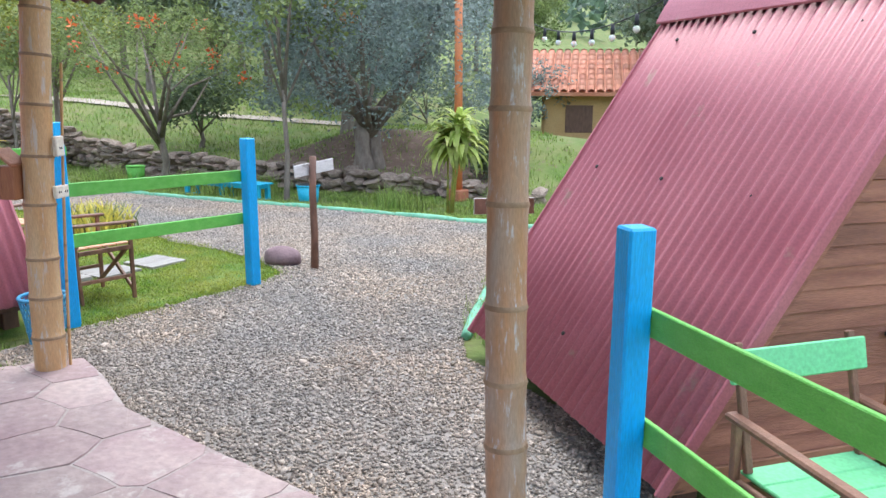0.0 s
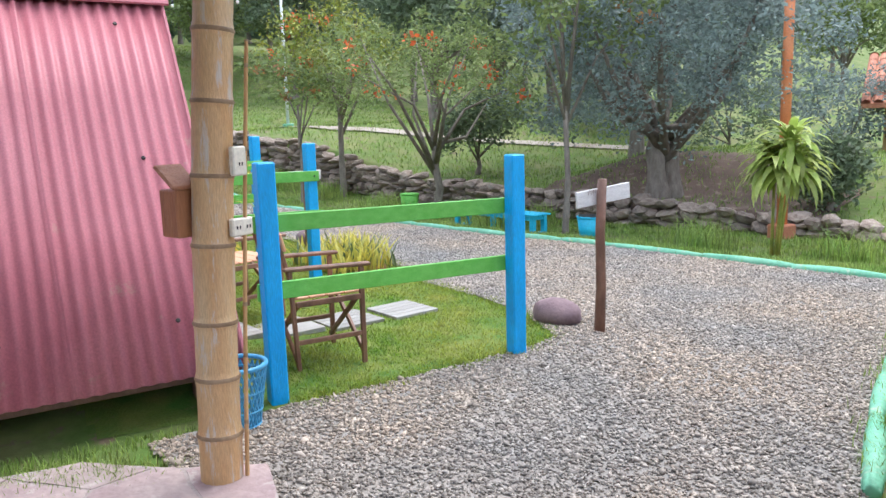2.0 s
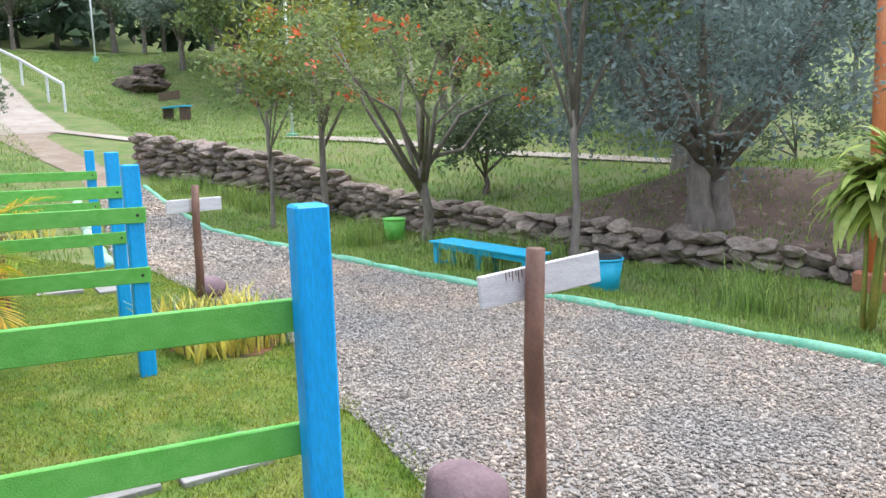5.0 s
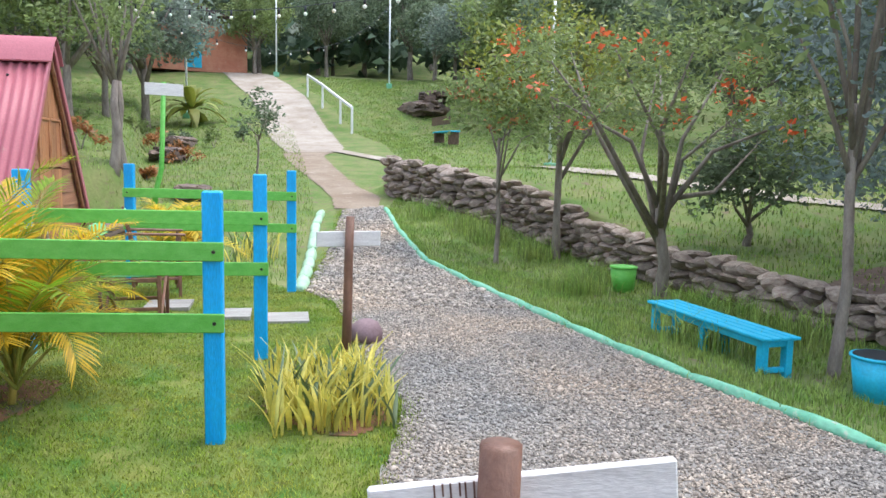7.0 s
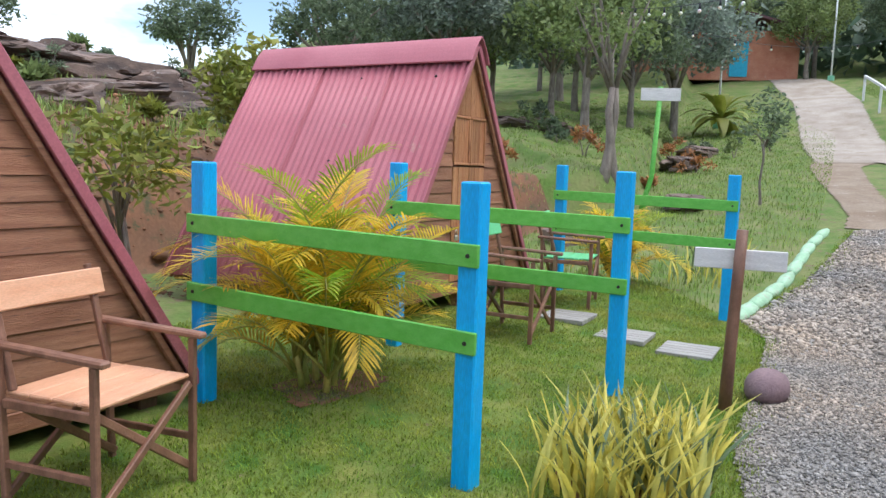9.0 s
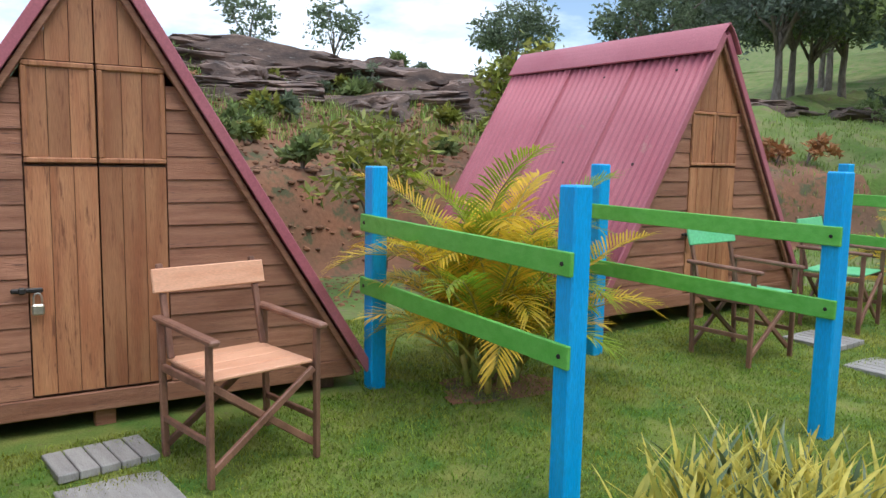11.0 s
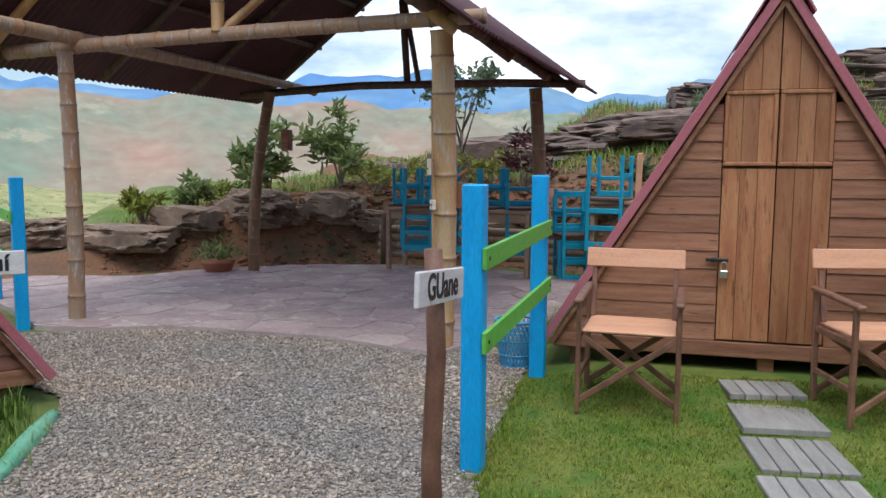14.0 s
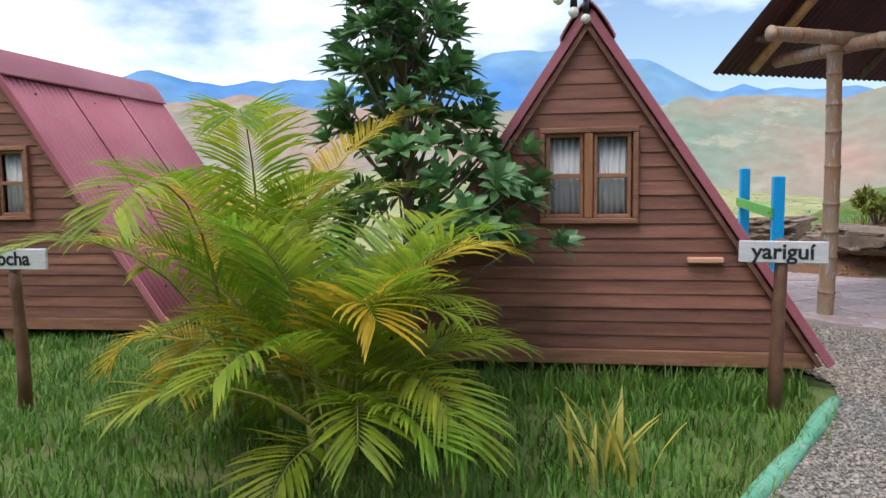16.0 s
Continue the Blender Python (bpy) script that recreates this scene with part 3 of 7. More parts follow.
def cabin(m, hw, zb, apex, depth, front, back, label, low, seed, wood, ds=1.0, pitch=0.117):
    """An A-frame cabin: front gable at y = 0, roof sheets down both sides to the tips at (hw, zb)."""
    cab = thing("cabin", m, label, "cabin", "cabins")
    back_m = pose(0, depth, 0, 0, 0, 180)
    fz = zb + 0.06
    for kind, mm, s in ((front, Matrix(), 1), (back, back_m, 2)):
        k = hw / (apex - zb)
        whw = k * (apex - fz)
        if kind == "door":
            gap = (-0.305 * ds, 0.305 * ds, 0.0, apex)
            dm = mm @ Matrix.Translation((0, 0, fz)) @ Matrix.Diagonal((ds, 1, ds, 1)) @ Matrix.Translation((0, 0, -fz))
            peak = fz + (apex - fz) / ds
            board_wall(cab, whw, fz, apex, [gap], mm, seed + s, wood, pitch)
            for sx in (-1, 1):
                leaf = part("door_leaf", prism(bmesh.new(), [(sx * 0.004, fz), (sx * 0.3, fz), (sx * 0.3, fz + 1.06), (sx * 0.004, fz + 1.06)][::sx], 0.006, 0.03), M_DARKWOOD, cab, m=dm)
                for i in range(3):
                    a, b = sx * (0.004 + 0.099 * i), sx * (0.004 + 0.099 * (i + 1) - 0.003)
                    part("plank", prism(bmesh.new(), [(a, fz + 0.01), (b, fz + 0.01), (b, fz + 1.05), (a, fz + 1.05)][::sx], -0.012 - 0.002 * (i % 2), 0.005), M_BOARD_UP, leaf)
                sh = part("shutter", prism(bmesh.new(), [(sx * 0.004, fz + 1.065), (sx * 0.3, fz + 1.065), (sx * 0.3, fz + 1.51), (sx * 0.004, fz + 1.51)][::sx], 0.006, 0.03), M_DARKWOOD, cab, m=dm)
                for i in range(3):
                    a, b = sx * (0.02 + 0.09 * i), sx * (0.02 + 0.09 * (i + 1) - 0.003)
                    part("plank", prism(bmesh.new(), [(a, fz + 1.08), (b, fz + 1.08), (b, fz + 1.5), (a, fz + 1.5)][::sx], -0.01, 0.005), M_BOARD_UP, sh)
                bm = bmesh.new()
                for x0, x1, z0, z1 in ((0.005, 0.3, 1.066, 1.09), (0.005, 0.3, 1.485, 1.51), (0.005, 0.03, 1.09, 1.485), (0.275, 0.3, 1.09, 1.485)):
                    box(bm, x1 - x0, 0.022, z1 - z0, pose(sx * (x0 + x1) / 2, -0.012, fz + (z0 + z1) / 2), 0.005)
                part("shutter_frame", bm, M_BOARD_UP, sh)
                top = fz + 1.515
                for i in range(3):
                    a, b = 0.004 + 0.099 * i, 0.004 + 0.099 * (i + 1) - 0.003
                    za, zc = peak - a / k - 0.04, peak - b / k - 0.04
                    if zc > top + 0.01:
                        part("plank", prism(bmesh.new(), [(sx * a, top), (sx * b, top), (sx * b, zc), (sx * a, za)][::sx], -0.008, 0.02), M_BOARD_UP, cab, m=dm)
            bm = boxed(0.13, 0.02, 0.022, pose(-0.31, -0.03, fz + 0.5))
            box(bm, 0.03, 0.03, 0.03, pose(-0.33, -0.035, fz + 0.5))
            part("hasp", bm, M_IRON, cab, "black iron bolt", m=dm)
            lock = part("padlock", boxed(0.052, 0.024, 0.05, pose(-0.27, -0.05, fz + 0.415), 0.008), M_STEEL, cab, "brass padlock", m=dm)
            part("shackle", tubed([(-0.287, -0.05, fz + 0.43), (-0.287, -0.05, fz + 0.47), (-0.28, -0.05, fz + 0.485), (-0.27, -0.05, fz + 0.49), (-0.26, -0.05, fz + 0.485), (-0.253, -0.05, fz + 0.47), (-0.253, -0.05, fz + 0.43)], 0.0045, 8), M_STEEL, lock)
        else:
            wx0, wx1, wz0, wz1 = (-0.30, 0.32, 1.04, 1.65) if kind == "window" else (9, 9, 0, 0)
            board_wall(cab, whw, fz, apex, [(wx0, wx1, wz0, wz1)] if kind == "window" else [], mm, seed + s, wood, pitch)
            if kind == "window":
                w = thing_part("window", cab, mm)
                bm = bmesh.new()
                t = 0.036
                for x0, x1, z0, z1 in ((wx0, wx1, wz0, wz0 + t), (wx0, wx1, wz1 - t, wz1), (wx0, wx0 + t, wz0 + t, wz1 - t), (wx1 - t, wx1, wz0 + t, wz1 - t)):
                    box(bm, x1 - x0, 0.07, z1 - z0, pose((x0 + x1) / 2, -0.012, (z0 + z1) / 2))
                part("window_frame", bm, M_BOARD, w)
                part("mullion", boxed(0.055, 0.06, wz1 - wz0 - 2 * t, pose(0.01, -0.014, (wz0 + wz1) / 2)), M_BOARD_UP, w)
                for sx in (-1, 1):
                    px = 0.01 + sx * 0.148
                    bm = bmesh.new()
                    for zc, h in ((wz0 + t + 0.012, 0.026), (wz1 - t - 0.012, 0.026), ((wz0 + wz1) / 2, 0.03)):
                        box(bm, 0.21, 0.03, h, pose(px, -0.004, zc), 0.004)
                    for xx in (-0.105, 0.105):
                        box(bm, 0.024, 0.03, wz1 - wz0 - 2 * t, pose(px + xx, -0.006, (wz0 + wz1) / 2), 0.004)
                    part("sash", bm, M_BOARD, w)
                    for zc in (wz0 + 0.18, wz1 - 0.18):
                        part("pane", boxed(0.19, 0.004, 0.245, pose(px, 0.002, zc), 0), M_GLASS, w).visible_shadow = False
                    cv, cf = [], []
                    for i in range(25):
                        x = px - 0.1 + 0.2 * i / 24
                        y = 0.035 + 0.012 * math.sin(i * 1.35 + sx)
                        cv += [(x, y, wz0 + t), (x, y * 1.1, wz1 - t - 0.02)]
                    for i in range(24):
                        cf.append((2 * i, 2 * i + 2, 2 * i + 3, 2 * i + 1))
                    cur = raw("curtain", cv, cf, M_CURTAIN, w, "white gathered curtain", smooth=True)
                    cur.modifiers.new("thickness", "SOLIDIFY").thickness = 0.003
    # base frame and stumps
    wb = hw - 0.05
    for y in (0.02, depth - 0.02):
        part("base_beam", boxed(2 * wb, 0.07, 0.1, pose(0, y, zb + 0.005)), M_BOARD, cab)
    for sx in (-1, 1):
        part("sill_beam", boxed(0.07, depth - 0.14, 0.1, pose(sx * (wb - 0.05), depth / 2, zb + 0.005)), M_DARKWOOD, cab)
        for y in (0.12, depth / 2, depth - 0.12):
            part("stump", boxed(0.11, 0.11, zb + low, pose(sx * (wb - 0.15), y, (zb - 0.05 - low) / 2)), M_DARKWOOD, cab)
    for y in (0.08, depth - 0.08):
        part("stump", boxed(0.1, 0.1, zb + low, pose(0.0, y, (zb - 0.05 - low) / 2)), M_BOARD, cab)
    part("floor_deck", boxed(2 * wb - 0.1, depth - 0.12, 0.03, pose(0, depth / 2, zb + 0.075)), M_DARKWOOD, cab)
    # roof: three lapped sheets a side, trim boards, ridge cap
    L = math.hypot(hw, apex - zb) + 0.02
    slope = math.degrees(math.atan2(apex - zb, hw))
    over, total = 0.07, depth + 0.14
    w = (total + 0.2) / 3
    v, f = corrugated(w, L)
    for sx in (-1, 1):
        for i in range(3):
            sh = raw("roof_sheet", v, f, M_ROOF, cab, smooth=True)
            mm = Matrix.Translation((sx * hw, -over + i * (w - 0.1), zb)) @ Matrix.Diagonal((sx, 1, 1, 1)) @ pose(0, 0, 0, 0, slope - 180, 0) @ Matrix.Diagonal((1, 1, -1, 1))
            co = [(mm @ Vector(p)) for p in v]
            n = Vector((sx * math.sin(radians(slope)), 0, math.cos(radians(slope))))
            sh.data.vertices.foreach_set("co", np.array([(c + n * (0.03 + 0.007 * i)) for c in co], np.float32).ravel())
            if sx < 0:
                sh.data.flip_normals()
            sh.data.update()
            for row in (0.12, 0.5, 0.86):
                bm = bmesh.new()
                d = Vector((-sx * math.cos(radians(slope)), 0, math.sin(radians(slope))))
                p = Vector((sx * hw, -over + i * (w - 0.1) + 0.256 + 0.06, zb)) + d * L * row + n * 0.044
                tube(bm, [p, p + n * 0.008], [0.014, 0.01], 8)
                part("nail", bm, M_IRON, sh)
        for y in (-0.035, depth + 0.035):
            bm = bmesh.new()
            n = Vector((sx * math.sin(radians(slope)), 0, math.cos(radians(slope))))
            beam(bm, Vector((sx * hw, y, zb)) - n * 0.035, Vector((0, y, apex)) - n * 0.03, 0.03, 0.034)
            part("barge_board", bm, wood, cab)
            yy = y + (-0.03 if y < 0 else 0.03)
            part("verge_trim", beam(bmesh.new(), Vector((sx * (hw + 0.01), yy, zb - 0.02)) + n * 0.022, Vector((0, yy, apex)) + n * 0.02, 0.02, 0.056), M_ROOF, cab, "pink verge strip")
    bm = bmesh.new()
    prof = []
    for i in range(-6, 7):
        a = i / 6
        x = a * 0.17
        prof.append((x, apex + 0.1 - abs(x) * 1.35 * (0.55 + 0.45 * abs(a))))
    prof = prof + [(x * 0.96, z - 0.012) for x, z in prof[::-1]]
    prism(bm, prof, -over - 0.03, depth + over + 0.03)
    part("ridge_cap", bm, M_ROOF, cab, "rolled pink ridge cap")
    return cab


def thing_part(name, parent, m):
    ob = new(name)
    ob.parent, ob.matrix_basis = parent, m
    return ob


M_BOARDRED = material("red_stained_board", (0.2, 0.075, 0.05), (0.33, 0.14, 0.09), 2.4, 0.6, 0.5, 24, stretch=(1, 6, 10), vary=0.2, wear=(0.13, 0.05, 0.035), wear_at=0.68)
guane = cabin(pose(0.31, 0.33, 0, 0, 0, 5), 1.41, 0.235, 2.48, 2.5, "door", "plain", "A-frame plank cabin with pink corrugated roof and padlocked double door", 0.02, 11, M_BOARD, 1.06)
second = cabin(pose(5.06, 1.06, 0.08, 0, 0, 8), 1.33, 0.25, 2.44, 2.45, "door", "plain", "A-frame plank cabin with pink corrugated roof behind a golden palm", 0.1, 21, M_BOARD)
yarigui = cabin(pose(-4.44, -2.85, 0, 0, 0, 60), 1.45, 0.17, 2.33, 2.1, "window", "door", "A-frame plank cabin with a curtained window and pink corrugated roof", 0.06, 31, M_BOARDRED, pitch=0.09)
fourth = cabin(pose(-7.5, -6.65, 0, 0, 0, 62), 1.46, 0.16, 2.37, 2.6, "window", "plain", "A-frame plank cabin half hidden behind palms", 0.3, 41, M_BOARDRED, pitch=0.09)


# ---- fences ----
def fence(a, b, tops, rails, side, label):
    """Two square blue posts with two green rails nailed to one side. a, b: (x, y)."""
    (ax, ay), (bx, by) = a, b
    za, zb_ = ground_at(ax, ay), ground_at(bx, by)
    d = Vector((bx - ax, by - ay, 0)).normalized()
    n = Vector((-d.y, d.x, 0)) * side
    ang = math.degrees(math.atan2(d.y, d.x))
    f = thing("fence", pose(ax, ay, za), label, "fence", "short cabin fences")
    for (x, y), z0, z1 in ((a, za, tops[0]), (b, zb_, tops[1])):
        part("post", boxed(0.1, 0.1, z1 - z0 + 0.1, pose(x - ax, y - ay, (z1 + z0 - 0.1) / 2 - za, 0, 0, ang), 0.008), M_BLUE, f)
    for r0, r1 in rails:
        p = Vector((0, 0, r0 - za)) + n * 0.062 - d * 0.06
        q = Vector((bx - ax, by - ay, r1 - za)) + n * 0.062 + d * 0.06
        bm = beam(bmesh.new(), p, q, 0.022, 0.1)
        rail = part("rail", bm, M_GREEN, f)
        for e in (p + d * 0.05, q - d * 0.05):
            part("bolt", tubed([e + n * 0.008, e + n * 0.016], [0.012, 0.009], 8), M_IRON, rail)
    return f


fence((-1.02, -1.66), (-1.11, -0.02), (1.33, 1.36), ((1.0, 1.02), (0.62, 0.64)), -1, "blue square posts with two green rails beside gravel")
fence((2.015, -1.235), (1.785, 0.40), (1.385, 1.428), ((1.07, 1.1), (0.69, 0.73)), 1, "blue square posts with two green rails beside a palm")
fence((3.75, -1.12), (3.47, 0.5), (1.45, 1.46), ((1.12, 1.14), (0.74, 0.76)), 1, "blue square posts with two green rails on the lawn")
fence((6.68, -0.86), (6.54, 0.9), (1.45, 1.495), ((1.16, 1.18), (0.8, 0.82)), 1, "blue square posts with two green rails at the kerb")
fence((-5.6, -0.13), (-6.94, 0.71), (1.31, 1.39), ((0.98, 1.02), (0.58, 0.62)), 1, "blue square posts with two green rails beside a pink roof")

# ---- pavilion ----
SLAB = [(-1.5, 1.0), (-1.78, 0.62), (-1.95, 0.25), (-2.35, 0.3), (-2.92, 0.43), (-3.86, 0.36), (-4.45, 0.3), (-5.0, -0.05), (-5.5, -0.1), (-6.4, 0.4), (-8.2, 1.3), (-8.0, 2.1), (-6.9, 2.6), (-6.4, 3.6), (-5.7, 4.3), (-4.4, 4.9), (-2.9, 4.95), (-1.7, 4.5), (-1.35, 3.0)]
slab = bmesh.new()
lo = [slab.verts.new((x, y, -0.1)) for x, y in SLAB]
hi = [slab.verts.new((x, y, 0.047)) for x, y in SLAB]
slab.faces.new(hi[::-1])
for i in range(len(lo)):
    j = (i + 1) % len(lo)
    slab.faces.new((lo[j], lo[i], hi[i], hi[j]))
bmesh.ops.recalc_face_normals(slab, faces=slab.faces[:])
floor = part("floor", slab, M_MORTAR)
tagged(floor, "pavilion floor of irregular purple and grey flagstones in mortar", "floor", kind="structure")

PAV = [(-5.39, 0.25, 2.38), (-1.98, 0.46, 2.38), (-5.82, 3.6, 2.36), (-2.08, 4.15, 2.36)]
pav = thing("pavilion", pose(-3.7, 2.2, 0.045), "open bamboo pavilion with a dark corrugated gable roof", "pavilion")


M_BAMBOOPALE = material("pale_bamboo", (0.55, 0.32, 0.14), (0.6, 0.43, 0.24), 3, 0.45, 0.3, 60, stretch=(3, 3, 0.5), wear=(0.55, 0.5, 0.43), wear_at=0.55)


M_BROWNCANE = material("brown_bamboo", (0.16, 0.085, 0.045), (0.3, 0.18, 0.1), 5, 0.5, 0.3, 60, stretch=(3, 3, 0.5), wear=(0.4, 0.3, 0.2), wear_at=0.62)


def pav_part(name, bm, mat, label=""):
    ob = part(name, bm, mat, pav, label, smooth=True)
    ob.matrix_basis = pose(3.7, -2.2, -0.045)
    return ob


for i, ((x, y, z), mat, lean, r) in enumerate(zip(PAV, (M_BAMBOOGREY, M_BAMBOOPALE, M_BROWNCANE, M_BROWNCANE), ((0.1, -0.1), (0.05, -0.15), (0.3, 0.0), (-0.1, 0.0)), (0.07, 0.09, 0.075, 0.085))):
    pav_part("post", bamboo((x, y, -0.02), (x + lean[0], y + lean[1], z), r, 40 + i, 14, (0.02, 0.03, -0.07, 0.03)[i]), mat)
RX, EL, ER, Y0, Y1, ZE, ZR = -3.9, -6.2, -1.62, -0.28, 4.5, 2.32, 4.0
pav_part("beam", bamboo((-6.0, 0.2, 2.4), (-1.6, 0.3, 2.46), 0.06, 51), M_BAMBOOGREY)
pav_part("beam", tubed([(-6.0, 3.66, 2.34), (-4.4, 3.9, 2.44), (-2.6, 4.15, 2.44), (-1.6, 4.2, 2.4)], 0.05), M_POLE)
pav_part("beam", bamboo((-5.2, -0.65, 2.48), (-5.4, 4.5, 2.45), 0.06, 53), M_BAMBOOGREY)
pav_part("beam", bamboo((-1.9, -0.3, 2.5), (-2.05, 4.5, 2.48), 0.06, 54), M_POLE)
pav_part("king_post", bamboo((RX + 0.1, 0.25, 2.46), (RX, 0.25, ZR - 0.1), 0.05, 55), M_BAMBOO)
pav_part("king_post", tubed([(RX + 0.1, 4.05, 2.45), (RX, 4.05, ZR - 0.1)], 0.045), M_POLE)
pav_part("strut", tubed([(RX + 0.25, 4.06, 2.46), (RX + 0.02, 4.06, ZR - 0.35)], 0.035), M_POLE)
pav_part("strut", bamboo((RX + 0.12, 0.28, 2.48), (RX + 0.6, 0.9, 3.3), 0.035, 57), M_BAMBOO)
pav_part("ridge_pole", tubed([(RX, Y0 + 0.1, ZR - 0.1), (RX, Y1 - 0.1, ZR - 0.1)], 0.05), M_POLE)
for y in (0.0, 1.4, 2.8, 4.2):
    for ex in (EL, ER):
        pav_part("rafter", tubed([(RX, y, ZR - 0.06), (ex + (0.1 if ex < RX else -0.1), y, ZE + 0.0)], 0.042), M_BAMBOO if y == 0 else M_POLE)
for q in (0.15, 0.42, 0.7):
    for ex in (EL, ER):
        x, z = RX + (ex - RX) * (1 - q), ZE + (ZR - ZE) * q - 0.01
        pav_part("purlin", tubed([(x, Y0 + 0.1, z), (x, Y1 - 0.1, z)], 0.03, 8), M_POLE)
for ex, sg in ((EL, -1), (ER, 1)):
    L = math.hypot(ex - RX, ZR - ZE) + 0.1
    v, f = corrugated(Y1 - Y0, L, 0.078, 0.012)
    ux = Vector((ex - RX, 0, ZE - ZR)).normalized()
    n = Vector((-ux.z, 0, ux.x)) if sg > 0 else Vector((ux.z, 0, -ux.x))
    w = np.array([(RX, Y0, ZR)]) + v[:, :1] * np.array([ux]) + v[:, 1:2] * np.array([[0, 1, 0]]) + (v[:, 2:3] + 0.06) * np.array([n])
    ob = raw("roof_sheet", w, f, M_DARKROOF, pav, smooth=True)
    ob.matrix_basis = pose(3.7, -2.2, -0.045)
pav_part("ridge_cap", prism(bmesh.new(), [(RX - 0.25, ZR - 0.05), (RX, ZR + 0.13), (RX + 0.25, ZR - 0.05), (RX + 0.24, ZR - 0.08), (RX, ZR + 0.1), (RX - 0.24, ZR - 0.08)], Y0, Y1), M_ROOF)

# ---- furniture ----
def director_chair(m, slats, label):
    """A folding armchair: crossed legs, flat arms, a slatted seat and one back slat. Front towards -y, origin on the ground."""
    c = thing("armchair", m, label, "chair", "folding armchairs")
    w, d = 0.27, 0.22
    for sx in (-1, 1):
        part("front_leg", beam(bmesh.new(), (sx * w, -d, 0), (sx * w, -d, 0.63), 0.032, 0.026), M_CHAIRWOOD, c)
        part("rear_leg", beam(bmesh.new(), (sx * w, d, 0), (sx * w, d + 0.03, 0.66), 0.032, 0.026), M_CHAIRWOOD, c)
        part("back_upright", beam(bmesh.new(), (sx * (w - 0.03), d - 0.01, 0.48), (sx * (w - 0.03), d + 0.1, 0.91), 0.03, 0.024), M_CHAIRWOOD, c)
        part("arm", beam(bmesh.new(), (sx * w, -d - 0.06, 0.645), (sx * w, d + 0.07, 0.665), 0.05, 0.026, 0.008), M_CHAIRWOOD, c)
        part("side_rail", beam(bmesh.new(), (sx * w, -d, 0.44), (sx * w, d, 0.44), 0.024, 0.036), M_CHAIRWOOD, c)
        part("stretcher", beam(bmesh.new(), (sx * w, -d, 0.2), (sx * w, d, 0.2), 0.022, 0.03), M_CHAIRWOOD, c)
        for y, o in ((-d + 0.01, -0.028), (d - 0.01, 0.028)):
            part("cross_leg", beam(bmesh.new(), (-sx * (w - 0.005), y + o * (0.4 if sx > 0 else -0.4), 0.07), (sx * (w - 0.02), y + o * (0.4 if sx > 0 else -0.4), 0.44), 0.022, 0.034), M_CHAIRWOOD, c)
    for i in range(4):
        part("slat", boxed(0.5, 0.112, 0.016, pose(0, -d + 0.055 + i * 0.1165, 0.472, 1.0 * (i % 2), 0, 0), 0.005), slats, c)
    part("backrest", boxed(0.58, 0.018, 0.115, pose(0, d + 0.065, 0.835, -14, 0, 0), 0.005), slats, c)
    return c


def on(x, y, rz=0, dz=0.0):
    return pose(x, y, ground_at(x, y) + dz, 0, 0, rz)


director_chair(on(-0.46, -0.46, 3), M_PEACH, "dark wooden folding armchair with peach slats on the lawn")
director_chair(on(0.87, -0.25, 18), M_PEACH, "dark wooden folding armchair with peach slats beside stepping slabs")
director_chair(on(4.45, 0.08, 12), M_MINT, "dark wooden folding armchair with mint green slats")
director_chair(on(5.95, 0.42, 20), M_MINT, "dark wooden folding armchair with mint green slats near steps")
director_chair(on(-6.27, -0.42, 240), M_MINT, "dark wooden folding armchair with mint green slats behind a fence")


def step(x, y, rz, w, d, label="grey ribbed concrete stepping slab in the grass", plain=False):
    s = thing("stepping_slab", on(x, y, rz, 0.012), label, "slab", "stepping slabs")
    n = 1 if plain else 5
    for i in range(n):
        part("rib" if n > 1 else "slab", boxed(w / n - 0.006, d, 0.04, pose(-w / 2 + w / n * (i + 0.5), 0, 0), 0.004), M_STEP, s)


for x, y, rz, d in ((0.27, -0.06, 14, 0.3), (0.33, -0.47, 12, 0.42), (0.4, -0.97, 12, 0.44), (0.46, -1.48, 12, 0.42), (5.34, 0.1, 10, 0.42), (5.24, -0.5, 10, 0.42), (5.2, -1.06, 10, 0.42)):
    smooth_top = (x, y) == (0.33, -0.47)
    step(x, y, rz, 0.44, d, "smooth pale concrete stepping slab in the grass" if smooth_top else "grey ribbed concrete stepping slab in the grass", smooth_top)


def blue_chair(m, label):
    """A ladder-back chair, origin on its seat's top, right way up."""
    c = thing("ladder_back_chair", m, label, "chair", "blue ladder-back chairs")
    for sx in (-1, 1):
        part("leg", beam(bmesh.new(), (sx * 0.17, -0.17, -0.44), (sx * 0.17, -0.17, -0.02), 0.036, 0.036), M_TEAL, c)
        part("back_post", beam(bmesh.new(), (sx * 0.17, 0.17, -0.44), (sx * 0.17, 0.2, 0.5), 0.036, 0.036), M_TEAL, c)
        part("side_stretcher", beam(bmesh.new(), (sx * 0.17, -0.17, -0.25), (sx * 0.17, 0.17, -0.25), 0.022, 0.04), M_TEAL, c)
    part("seat", boxed(0.38, 0.38, 0.03, pose(0, 0, -0.015)), M_DARKWOOD, c)
    part("apron", boxed(0.32, 0.025, 0.06, pose(0, -0.175, -0.06)), M_TEAL, c)
    part("front_stretcher", boxed(0.32, 0.022, 0.04, pose(0, -0.17, -0.22)), M_TEAL, c)
    for z, h in ((0.44, 0.07), (0.27, 0.05), (0.1, 0.05)):
        part("back_rail", boxed(0.32, 0.022, h, pose(0, 0.178 + z * 0.06, z)), M_TEAL, c)
    return c


